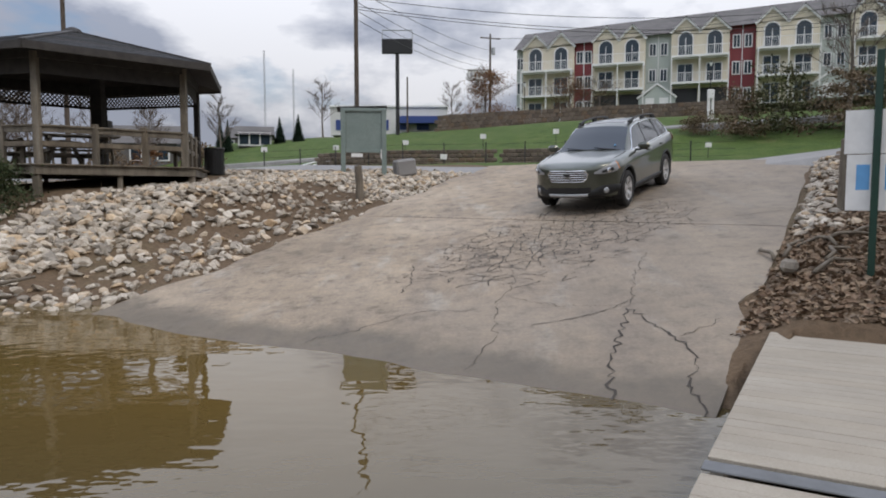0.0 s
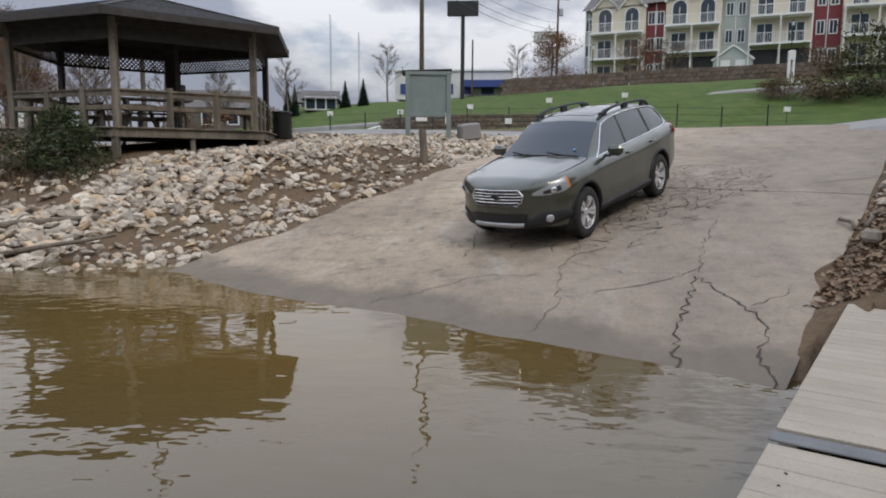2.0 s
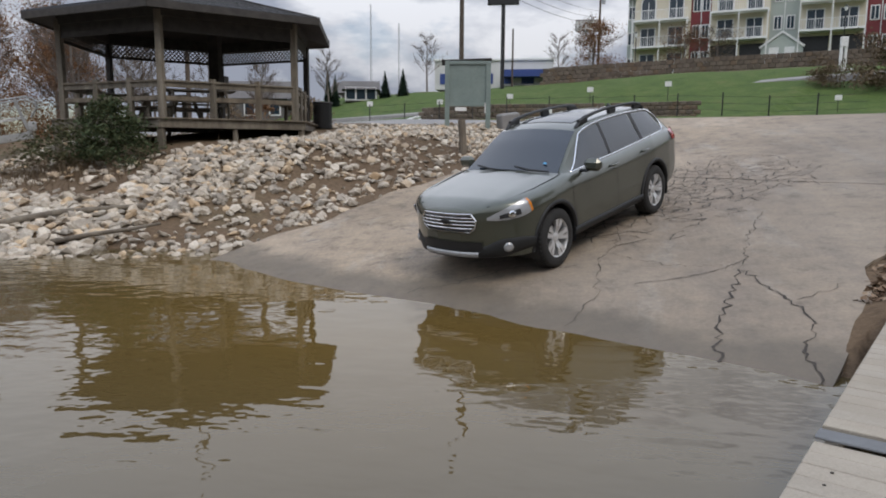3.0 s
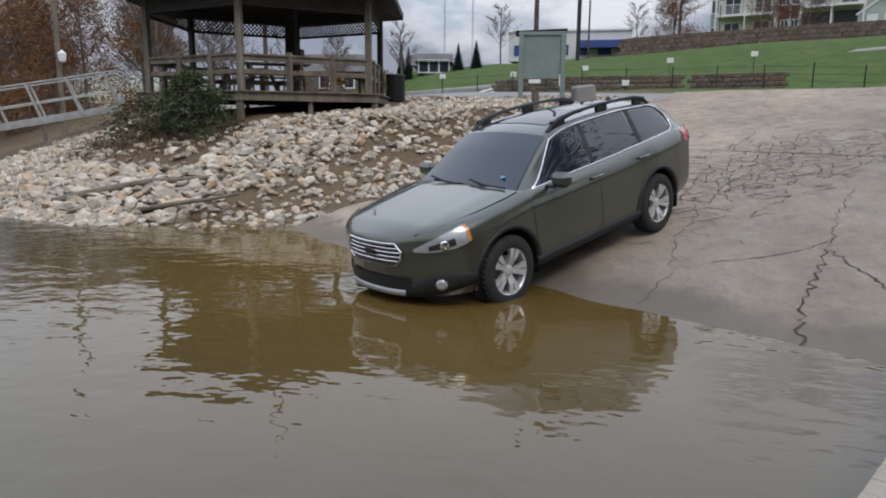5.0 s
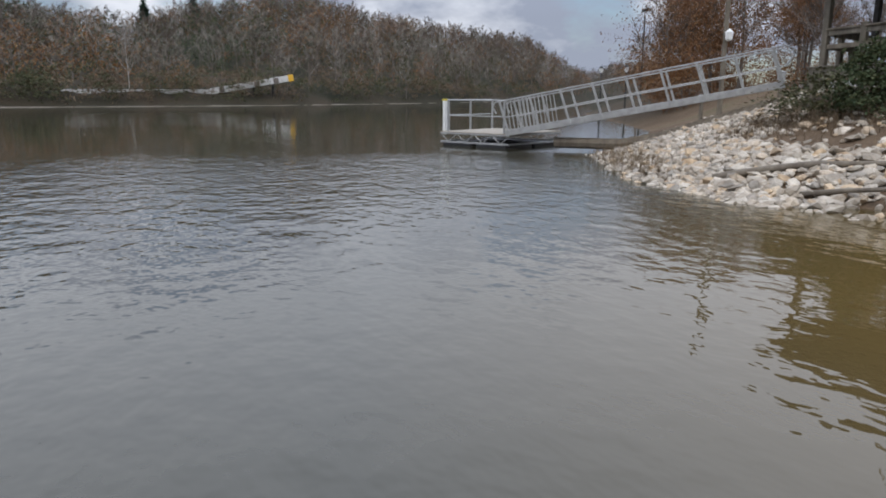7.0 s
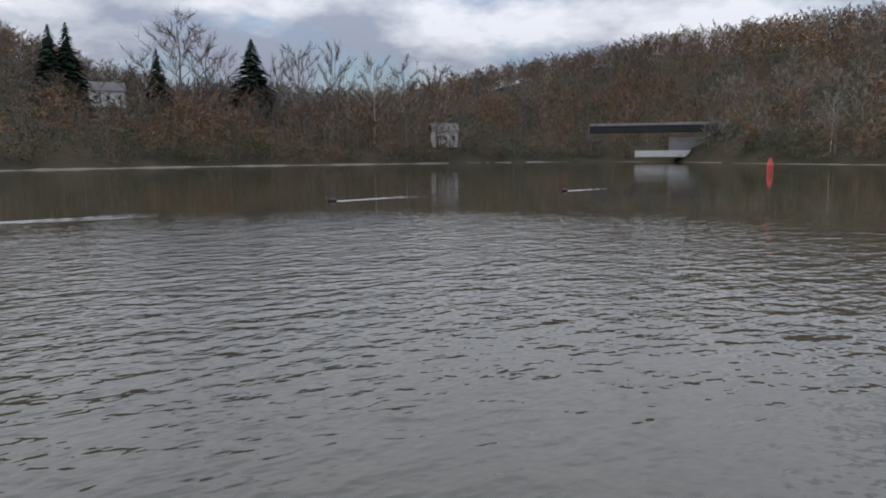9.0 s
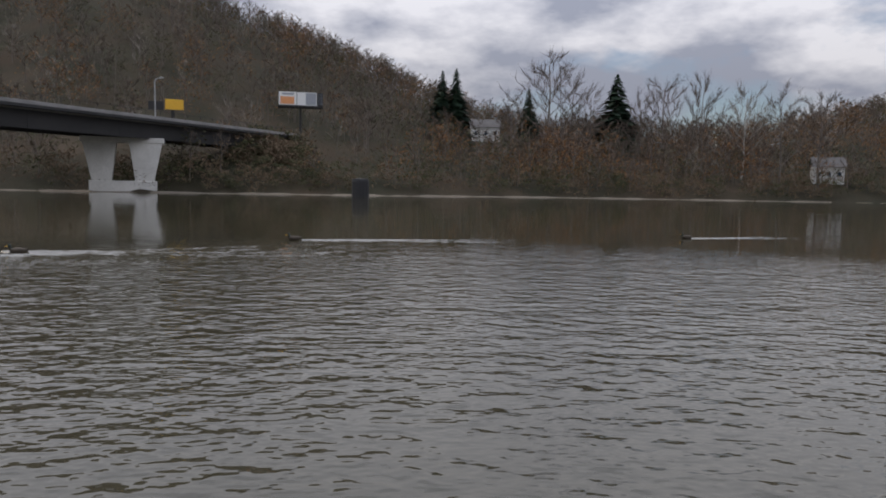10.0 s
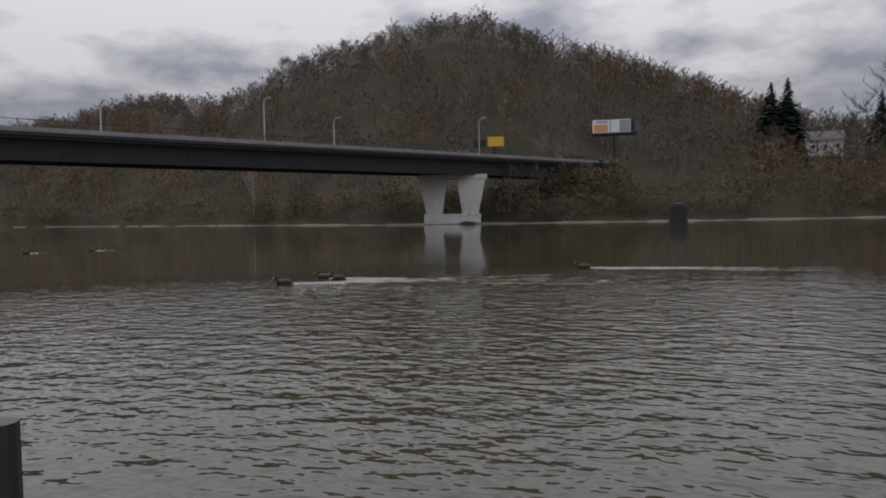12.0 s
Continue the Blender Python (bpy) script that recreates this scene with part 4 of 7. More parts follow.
def build_landing():
    a, b = Vector((-23.0, 11.75, 0)), Vector((-20.2, 12.8, 0))
    u = (b - a).normalized()
    w = Vector((-u.y, u.x, 0))
    m = Matrix(((u.x, w.x, 0, a.x), (u.y, w.y, 0, a.y), (0, 0, 1, 0), (0, 0, 0, 1)))
    L, D = (b - a).length, 3.1
    f = thing("floating_landing", m, "small floating landing with pale deck, truss frame and rails", "floating dock")
    n = 20
    for i in range(n):
        part("deck_board", Shape().box(L / 2, D * (i + 0.5) / n, 0.47, L, D / n - 0.008, 0.035, 0.004), M_DOCK, f)
    for yy in (0.03, D - 0.03):
        for zz in (0.43, 0.13):
            part("chord", Shape().box(L / 2, yy, zz, L, 0.05, 0.06, 0.006), M_ALU, f)
        k = 8
        for i in range(k):
            x0, x1 = L * i / k, L * (i + 1) / k
            z0, z1 = (0.14, 0.42) if i % 2 else (0.42, 0.14)
            part("web", Shape().beam((x0, yy, z0), (x1, yy, z1), 0.025, 0.03), M_ALU, f)
    for xx in (0.03, L - 0.03):
        for zz in (0.43, 0.13):
            part("chord", Shape().box(xx, D / 2, zz, 0.05, D, 0.06, 0.006), M_ALU, f)
    for yy in (0.75, 2.35):
        for xx in (0.75, L - 0.75):
            part("float", Shape().box(xx, yy, 0.0, 1.3, 1.5, 0.24, 0.05), M_BLACK, f)
    rail_run("handrail", f, (0.35, 0.06, 0.48), (L - 0.25, 0.06, 0.48), (1.07, 0.55), 2)
    rail_run("handrail", f, (0.06, 0.3, 0.48), (0.06, D - 0.2, 0.48), (1.07, 0.55), 3)
    part("corner_post", Shape().box(0.12, 0.12, 0.95, 0.12, 0.12, 1.15, 0.01), M_WHITE, f, "white corner post with a yellow cap")
    part("cap", Shape().box(0.12, 0.12, 1.56, 0.14, 0.14, 0.07, 0.01), smooth_mat("yellow_cap", (0.55, 0.45, 0.05), 0.5), f)
    # gangway from the bank down to the landing
    lo, hi = Vector((-20.55, 13.15, 0.52)), Vector((-14.35, 18.15, 2.02))
    gu = (hi - lo)
    ln = gu.length
    q = gu.to_track_quat("Y", "Z").to_matrix().to_4x4()
    g = thing("gangway", Matrix.Translation(lo) @ q, "grey aluminium gangway with pipe handrails sloping to the floating landing", "gangway")
    W = 1.35
    for i in range(52):
        part("tread", Shape().box(0, ln * (i + 0.5) / 52, 0.0, W, ln / 52 - 0.012, 0.03, 0.004), M_DOCK, g)
    for s in (-1, 1):
        x = s * (W / 2 + 0.04)
        part("stringer", Shape().box(x, ln / 2, 0.0, 0.06, ln, 0.2, 0.008), M_ALU, g)
        for hh, rr in ((1.02, 0.024), (0.50, 0.017)):
            loop = [(x, -0.2, hh - 0.35), (x, -0.28, hh - 0.15), (x, -0.2, hh)] if hh > 1 else []
            end = [(x, ln + 0.1, hh), (x, ln + 0.28, hh - 0.1), (x, ln + 0.3, hh - 0.3), (x, ln + 0.1, hh - 0.52)] if hh > 1 else [(x, ln, hh)]
            part("handrail" if hh > 1 else "mid_rail", Shape().tube(loop + [(x, 0, hh)] + end, rr, 8), M_ALU, g)
        for i in range(9):
            y = 0.08 + (ln - 0.16) * i / 8
            part("upright", Shape().beam((x + s * 0.035, y + 0.06, -0.1), (x + s * 0.035, y - 0.10, 1.0), 0.025, 0.07), M_ALU, g)
        for i in range(10):
            part("baluster", Shape().box(x, 0.2 + i * 0.13, 0.55, 0.02, 0.03, 0.95, 0.003), M_ALU, g)
    # dark timber sleeper under the gangway, and the driftwood log
    pts = []
    for i in range(7):
        x, y = -19.2 + 0.85 * i, 13.9 + 0.62 * i
        pts.append((x, y, max(0.15, zat(x, y)) + 0.1))
    single("timber_sleeper", Shape().tube(pts, 0.17, 8), M_POST, "dark old timber lying on the bank under the gangway", "timber")
    lg = []
    for i in range(10):
        x, y = -10.15 + 0.30 * i, 10.80 + 0.16 * i + 0.05 * math.sin(i * 0.9)
        lg.append((x, y, max(0.08, zat(x, y)) + 0.10))
    single("driftwood_log", Shape().tube(lg, 0.08, 10, 0.045), M_POST, "long grey driftwood log at the water's edge", "log", smooth=True)
    br = [(-8.3, 10.75, 0.12), (-7.7, 10.98, 0.24), (-7.0, 11.05, 0.34), (-6.6, 11.3, 0.42)]
    single("driftwood_branch", Shape().tube(br, 0.05, 8, 0.025), M_POST, "pale driftwood branch lying on the stones", "branch", smooth=True)


build_landing()

# ------------------------------------------------------------ the car
def paint_mat():
    m, nt, b = nodes_of("olive_grey_car_paint")
    n = noise_node(nt, 900, 2, 0.5)
    c = ramp_node(nt, n.outputs["Fac"], [(0.35, (0.050, 0.055, 0.040)), (0.65, (0.082, 0.088, 0.066))])
    nt.links.new(c.outputs[0], b.inputs["Base Color"])
    b.inputs["Metallic"].default_value, b.inputs["Roughness"].default_value = 0.55, 0.34
    b.inputs["Coat Weight"].default_value, b.inputs["Coat Roughness"].default_value = 1.0, 0.04
    return m


M_PAINT = paint_mat()
M_CLAD = smooth_mat("dark_grey_cladding", (0.013, 0.014, 0.015), 0.6, dirt=0.3)
M_TYRE = rough_mat("tyre_rubber", [(0.014, 0.014, 0.014), (0.024, 0.023, 0.022)], 8, 60, 0.85, 0.3)
M_RIM = smooth_mat("silver_alloy", (0.60, 0.60, 0.60), 0.35, 0.45)
M_CHROME = smooth_mat("chrome", (0.75, 0.75, 0.76), 0.12, 1.0)
M_SILVER = smooth_mat("silver_trim", (0.36, 0.36, 0.36), 0.4, 0.5)
M_CARGLASS = smooth_mat("tinted_car_glass", (0.010, 0.016, 0.024), 0.03, dirt=0.0)
M_CARGLASS.node_tree.nodes["Principled BSDF"].inputs["Specular IOR Level"].default_value = 0.8
M_LENS = smooth_mat("clear_lamp_lens", (0.36, 0.37, 0.38), 0.25, 0.3, coat=0.4)
M_AMBER = smooth_mat("amber_lens", (0.6, 0.2, 0.02), 0.15, coat=1.0)
M_RED = smooth_mat("red_lens", (0.38, 0.012, 0.012), 0.15, coat=1.0)


def table(x, rows):
    a = np.array(rows)[np.argsort([r[0] for r in rows])]
    return float(np.interp(x, a[:, 0], a[:, 1]))


def half_width(x):
    return table(x, [(2.345, 0.18), (2.335, 0.22), (2.30, 0.38), (2.245, 0.50), (2.175, 0.62), (2.09, 0.72), (1.98, 0.805), (1.88, 0.86), (1.7, 0.90), (1.37, 0.918), (0.6, 0.905), (-0.8, 0.905), (-1.37, 0.918), (-1.9, 0.90), (-2.2, 0.86), (-2.36, 0.78), (-2.42, 0.66)])


def belt(x):
    return table(x, [(2.345, 0.82), (2.335, 0.84), (2.30, 0.865), (2.22, 0.90), (2.1, 0.94), (1.75, 0.985), (1.3, 1.035), (1.0, 1.07), (0.5, 1.075), (-0.5, 1.10), (-1.4, 1.15), (-2.0, 1.18), (-2.35, 1.13), (-2.42, 1.02)])


def low(x):
    return table(x, [(2.345, 0.42), (2.25, 0.33), (2.0, 0.31), (1.0, 0.28), (-1.0, 0.28), (-2.0, 0.37), (-2.42, 0.48)])


def side_at(x, z):
    """Half-width of the body side at a height."""
    w, lo, hi = half_width(x), low(x), belt(x)
    t = (z - lo) / (hi - lo)
    prof = table(t, [(0, 0.955), (0.12, 0.985), (0.35, 1.0), (0.62, 0.995), (0.80, 1.0), (0.93, 0.965), (1.0, 0.90)])
    return w * prof


WHEELS = (1.3725, -1.3725)
ARCH = 0.435


def build_body(car):
    xs = list(np.unique(np.round(np.concatenate([np.linspace(-2.42, 2.345, 92), [2.335, 2.32, 2.30, 2.27, -2.40, -2.38, 1.3725, -1.3725]]), 4)))
    s = Shape()
    nz = 22
    rows = []
    for x in xs:
        lo, hi = low(x), belt(x)
        ring = []
        for i in range(nz + 1):
            z = lo + (hi - lo) * i / nz
            ring.append([x, side_at(x, z), z])
        top = side_at(x, hi)
        crown = 0.045 if x > 0.95 else 0.01
        for i in range(1, 9):
            t = i / 8
            yy = top * (1 - t)
            zz = hi + crown * (1 - (1 - t) ** 2.4)
            if x > 1.1:  # raised edges of the bonnet
                zz += 0.012 * math.exp(-((yy - 0.55) / 0.09) ** 2)
            ring.append([x, yy, zz])
        rows.append(ring)
    # wheel openings: snap to the arch and leave out what lies within
    skip = set()
    for i, ring in enumerate(rows):
        for j in range(nz + 1):
            x, y, z = ring[j]
            for wx in WHEELS:
                d = math.hypot(x - wx, z - 0.36)
                if abs(d - ARCH) < 0.032 and d > 1e-6 and z < 0.8:
                    ring[j][0] = wx + (x - wx) * ARCH / d
                    ring[j][2] = 0.36 + (z - 0.36) * ARCH / d
    for i in range(len(rows) - 1):
        for j in range(nz):
            c = [sum(rows[a][b][k] for a, b in ((i, j), (i + 1, j), (i, j + 1), (i + 1, j + 1))) / 4 for k in (0, 2)]
            if any(math.hypot(c[0] - wx, c[1] - 0.36) < ARCH - 0.004 for wx in WHEELS):
                skip.add((i, j))
    n = len(rows[0])
    for sgn in (1, -1):
        o = len(s.v)
        for ring in rows:
            s.v += [(p[0], p[1] * sgn, p[2]) for p in ring]
        for i in range(len(rows) - 1):
            for j in range(n - 1):
                if (i, j) in skip:
                    continue
                f = (o + i * n + j, o + i * n + j + 1, o + (i + 1) * n + j + 1, o + (i + 1) * n + j)
                s.f.append(f if sgn < 0 else f[::-1])
    for end in (0, -1):  # close nose and tail
        ring = rows[end]
        poly = [(p[0], p[1], p[2]) for p in ring] + [(p[0], -p[1], p[2]) for p in reversed(ring[:-1])]
        s.add(poly, [tuple(range(len(poly)))] if end == -1 else [tuple(reversed(range(len(poly))))])
    ob = part("body", s, M_PAINT, car, "olive-grey metallic painted body", True)
    # floor and dark wheel houses
    part("underbody", Shape().box(-0.1, 0, 0.29, 3.9, 1.4, 0.1, 0.03), M_BLACK, car)
    for wx in WHEELS:
        for sgn in (1, -1):
            h = Shape()
            pr = [(wx + ARCH * math.cos(a), 0.36 + ARCH * math.sin(a)) for a in np.linspace(-0.35, math.pi + 0.35, 22)]
            h.grid([[(x, sgn * 0.90, z) for x, z in pr], [(x, sgn * 0.55, z) for x, z in pr]])
            h.add([(x, sgn * 0.56, z) for x, z in pr], [tuple(range(len(pr)))])
            part("wheel_house", h, M_BLACK, car)
            # cladding lip round the opening
            lip = Shape()
            ring_in, ring_out = [], []
            for a in np.linspace(-0.42, math.pi + 0.42, 30):
                for rr, acc in ((ARCH - 0.006, ring_in), (ARCH + 0.04, ring_out)):
                    x, z = wx + rr * math.cos(a), 0.36 + rr * math.sin(a)
                    z = max(z, low(x))
                    acc.append((x, sgn * (side_at(x, z) + 0.012), z))
            inner = [(p[0], p[1] - sgn * 0.05, p[2]) for p in ring_in]
            outer = [(p[0], p[1] - sgn * 0.02, p[2]) for p in ring_out]
            lip.grid([inner, ring_in, ring_out, outer])
            part("arch_cladding", lip, M_CLAD, car, "dark grey wheel-arch cladding", True)
    for sgn in (1, -1):
        rows_ = []
        for x in np.linspace(0.96, -0.96, 18):
            rows_.append([(x, sgn * (side_at(x, z) + o), z) for z, o in ((low(x) - 0.01, -0.04), (low(x), 0.014), (0.34, 0.022), (0.385, 0.016), (0.392, -0.02))])
        part("sill_cladding", Shape().grid(rows_), M_CLAD, car, "dark grey sill cladding", True)


def roof_z(x):
    return table(x, [(1.03, 1.08), (0.80, 1.225), (0.55, 1.39), (0.32, 1.52), (0.15, 1.568), (-0.1, 1.60), (-0.5, 1.615), (-1.0, 1.61), (-1.6, 1.575), (-1.9, 1.52), (-2.1, 1.38), (-2.33, 1.15)])


def roof_w(x):
    return table(x, [(1.03, 0.745), (0.65, 0.665), (0.32, 0.605), (0.0, 0.60), (-0.5, 0.60), (-1.5, 0.585), (-1.95, 0.575), (-2.35, 0.66)])


def shell(x, t):
    """Side of the cabin: t from the belt (0) to the roof edge (1)."""
    zb, zr = belt(x) - 0.01, roof_z(x) - 0.03
    wb = side_at(x, belt(x)) - 0.015
    return (x, wb + (roof_w(x) - wb) * t ** 1.15, zb + (zr - zb) * t)


def build_cabin(car):
    s, xs = Shape(), np.linspace(1.03, -2.33, 66)
    rows = []
    for x in xs:
        row = [shell(x, t) for t in np.linspace(0, 1, 7)]
        w, z = roof_w(x), roof_z(x)
        for t in np.linspace(0.15, 1, 6):
            row.append((x, w * (1 - t), z - 0.03 * (1 - t) ** 3 + 0.018 * t))
        rows.append(row + [(p[0], -p[1], p[2]) for p in reversed(row[:-1])])
    s.grid(rows)
    part("cabin", s, M_PAINT, car, "painted roof and pillars", True)

    def panel(name, x0, x1, t0, t1, lean=(0, 0), label=""):
        for sgn in (1, -1):
            rws = []
            for i in range(13):
                row = []
                for k in range(7):
                    t = t0 + (t1 - t0) * k / 6
                    xa, xb = x0 + lean[0] * k / 6, x1 + lean[1] * k / 6
                    x = xa + (xb - xa) * i / 12
                    px, py, pz = shell(x, t)
                    if name == "side_window":
                        py += 0.007
                    row.append((px, sgn * py, pz))
                rws.append(row)
            part(name, Shape().grid(rws), M_CARGLASS, car, label, True)

    panel("side_window", 0.84, -0.17, 0.07, 0.90, (-0.52, 0), "dark tinted front side window")
    panel("side_window", -0.24, -1.12, 0.07, 0.90, (0, 0.06), "dark tinted rear side window")
    panel("side_window", -1.20, -1.86, 0.09, 0.88, (0.06, 0.10), "dark tinted quarter window")
    for sgn in (1, -1):  # bright line round the windows
        pts = [shell(x, 0.035) for x in np.linspace(0.87, -1.82, 26)] + [shell(x, t) for x, t in ((-1.90, 0.15), (-1.92, 0.4), (-1.88, 0.7), (-1.8, 0.88))] + [shell(x, 0.945) for x in np.linspace(-1.7, 0.2, 18)] + [shell(x, t) for x, t in ((0.32, 0.93), (0.45, 0.80), (0.58, 0.60), (0.70, 0.38), (0.80, 0.18), (0.87, 0.035))]
        part("window_trim", Shape().tube([(p[0], sgn * (p[1] + 0.010), p[2]) for p in pts], 0.011, 6), M_CHROME, car, "bright window trim", True)
        for x0 in (-0.205, -1.16):
            pts = [shell(x0, t) for t in np.linspace(0.06, 0.92, 6)]
            part("pillar", Shape().grid([[(p[0] - 0.035, sgn * (p[1] + 0.008), p[2]), (p[0] + 0.035, sgn * (p[1] + 0.008), p[2])] for p in pts]), M_BLACK, car)
    # windscreen and rear window follow the roof skin
    for nm, x0, x1, ins in (("windscreen", 1.01, 0.33, 0.036), ("rear_window", -1.94, -2.28, 0.06)):
        rws = []
        for i in range(13):
            x = x0 + (x1 - x0) * i / 12
            w = roof_w(x) - ins * (0.5 if nm == "windscreen" else 1)
            row = []
            for k in range(15):
                y = w * (1 - 2 * k / 14)
                q = 1 - abs(y) / roof_w(x)
                row.append((x + 0.004 + 0.055 * (1 - (2 * k / 14 - 1) ** 2) * (1 if nm == "windscreen" else 0), y, roof_z(x) - 0.03 * max(0, 1 - q) ** 3 + 0.018 * q + 0.012))
            rws.append(row)
        part(nm, Shape().grid(rws), M_CARGLASS, car, "dark reflecting glass", True)
    for y0, y1 in ((0.62, 0.08), (0.0, -0.52)):
        part("wiper", Shape().tube([(1.05, y0, 1.105), (1.065, (y0 + y1) / 2, 1.125), (1.01, y1, 1.155)], 0.012, 5), M_BLACK, car)
    part("sticker", Shape().box(0, 0, 0, 0.002, 0.045, 0.03, 0.0, Matrix.Translation((0.938, 0.50, 1.188)) @ pose(0, 0, 0, 0, -58, 0)), smooth_mat("blue_sticker", (0.05, 0.3, 0.55), 0.4), car, "small blue windscreen sticker")
    # glass sunroof behind the windscreen
    part("sunroof", Shape().grid([[(x, y, roof_z(x) - 0.03 * (abs(y) / roof_w(x)) ** 3 + 0.018 * (1 - abs(y) / roof_w(x)) + 0.006) for y in np.linspace(0.42, -0.42, 9)] for x in np.linspace(0.10, -0.62, 9)]), M_CARGLASS, car, "dark glass sunroof", True)
    for sgn in (1, -1):  # raised roof rails on broad feet
        bar = [(0.24, -0.02, 0.010), (0.16, 0.012, 0.024), (0.02, 0.042, 0.024), (-0.25, 0.056, 0.016), (-0.7, 0.06, 0.015), (-1.15, 0.06, 0.016), (-1.45, 0.056, 0.024), (-1.62, 0.034, 0.024), (-1.74, -0.02, 0.010)]
        rail = part("roof_rail", Shape().grid([[(x, sgn * (0.552 + q * 0.026), roof_z(x) + o + k * th) for q, k in ((-1, -1), (-1, 0.6), (-0.5, 1), (0.5, 1), (1, 0.6), (1, -1), (-1, -1))] for x, o, th in bar]), M_CLAD, car, "dark grey raised roof rail", True)
        for x0, x1 in ((0.17, -0.06), (-0.66, -0.86), (-1.42, -1.66)):
            part("rail_foot", Shape().box((x0 + x1) / 2, sgn * 0.552, roof_z((x0 + x1) / 2) + 0.012, x0 - x1, 0.05, 0.07, 0.012), M_CLAD, rail)
    part("antenna", Shape().spin([(0.05, 0), (0.035, 0.03), (0.0, 0.07)], 8, pose(-1.72, 0, 1.565)), M_CLAD, car)


def build_nose(car):
    # front corner path in plan, outward from the middle
    nose = [(2.345, 0.0), (2.335, 0.22), (2.30, 0.38), (2.245, 0.50), (2.175, 0.62), (2.09, 0.72), (1.98, 0.805), (1.88, 0.86), (1.78, 0.890)]

    def along(t):
        k = min(t, 0.9999) * (len(nose) - 1)
        i = int(k)
        p, q = Vector(nose[i]), Vector(nose[i + 1])
        return p.lerp(q, k - i), Vector(((q - p).y, -(q - p).x)).normalized()

    def on_nose(t, z, off, sgn):
        p, n = along(t)
        f = side_at(p.x, max(z, low(p.x))) / half_width(p.x)
        return (p.x + n.x * off, sgn * (p.y * f + n.y * off), z)

    # grille: dark mesh, chrome frame, four bars, hugging the nose
    gz = np.linspace(0.838, 0.642, 6)
    gw = [0.245, 0.262, 0.265, 0.25, 0.23, 0.21]
    g = part("grille", Shape().grid([[on_nose(abs(u), z, 0.016, 1 if u > 0 else -1) for u in np.linspace(w, -w, 16)] for z, w in zip(gz, gw)]), M_BLACK, car, "dark grille with chrome bars", True)
    ring = [(u, 0.845) for u in np.linspace(0.245, -0.245, 9)] + [(-0.272, 0.775), (-0.25, 0.69)] + [(u, 0.635) for u in np.linspace(-0.20, 0.20, 9)] + [(0.25, 0.69), (0.272, 0.775), (0.245, 0.845)]
    part("grille_frame", Shape().tube([on_nose(abs(u), z, 0.022, 1 if u > 0 else -1) for u, z in ring], 0.013, 6), M_CHROME, g)
    for z, w in ((0.803, 0.25), (0.762, 0.262), (0.72, 0.252), (0.678, 0.23)):
        part("grille_bar", Shape().grid([[on_nose(abs(u), z + dz, off, 1 if u > 0 else -1) for dz, off in ((-0.009, 0.018), (0, 0.030), (0.009, 0.018))] for u in np.linspace(w, -w, 14)]), M_CHROME, g, "", True)
    part("badge", Shape().spin([(0.0, 0.02), (0.05, 0.015), (0.06, 0.0)], 16, Matrix.Translation(on_nose(0, 0.762, 0.034, 1)) @ pose(0, 0, 0, 0, 90, 0) @ Matrix.Diagonal((0.6, 1.15, 1, 1))), M_BLACK, g, "plain dark oval badge")
    # dark lower bumper wrapping round to the wheel openings, intake and silver skid trim
    ts = np.linspace(0, 0.965, 22)
    full = [(t, -1) for t in ts[::-1]] + [(t, 1) for t in ts[1:]]
    rows = []
    for zf, o in ((0.0, -0.05), (0.06, 0.006), (0.5, 0.018), (0.85, 0.016), (1.0, 0.003)):
        rows.append([on_nose(t, 0.31 + 0.07 * float(sm((t - 0.5) / 0.4)) * (1 - zf) + (0.455 + 0.085 * float(sm((t - 0.30) / 0.25)) - 0.03 * float(sm((t - 0.7) / 0.3)) - 0.31) * zf, o, s_) for t, s_ in full])
    part("bumper_cladding", Shape().grid(rows), M_CLAD, car, "dark grey lower bumper", True)
    part("lower_intake", Shape().grid([[on_nose(t, z, 0.022, s_) for t, s_ in full if t < 0.34] for z in (0.515, 0.425)]), M_BLACK, car, "", True)
    rows = [[on_nose(t, z, o, s_) for t, s_ in full if t < 0.30] for z, o in ((0.395, 0.014), (0.388, 0.034), (0.345, 0.036), (0.33, 0.014))]
    part("skid_trim", Shape().grid(rows), M_SILVER, car, "silver skid plate trim", True)
    for sgn in (1, -1):
        # swept-back headlamp
        zlo = [(0.39, 0.772), (0.5, 0.762), (0.625, 0.762), (0.75, 0.774), (0.875, 0.805), (1.0, 0.87)]
        zhi = [(0.39, 0.80), (0.5, 0.85), (0.625, 0.90), (0.75, 0.935), (0.875, 0.965), (1.0, 0.98)]
        rows = []
        for t in np.linspace(0.39, 0.93, 17):
            lo_, hi_ = table(t, zlo), min(table(t, zhi), belt(along(t)[0].x) - 0.004)
            rows.append([on_nose(t, lo_ + (hi_ - lo_) * k / 5, 0.016, sgn) for k in range(6)])
        h = part("headlight", Shape().grid(rows), M_LENS, car, "clear headlight lens", True)
        part("lamp_surround", Shape().grid([[(q[0] + 0.005, q[1] + sgn * 0.004, q[2]) for q in rw[1:4]] for rw in rows[4:12]]), M_BLACK, h, "", True)
        pj = on_nose(0.66, 0.82, 0.024, sgn)
        part("projector", Shape().spin([(0.0, 0.02), (0.034, 0.012), (0.046, 0.0)], 14, Matrix.Translation(pj) @ pose(0, 0, 0, 0, 90, 50 * sgn)), M_CHROME, h)
        part("amber_marker", Shape().grid([[(q[0], q[1] + sgn * 0.006, q[2]) for q in rw] for rw in rows[15:17]]), M_AMBER, h, "amber side marker", True)
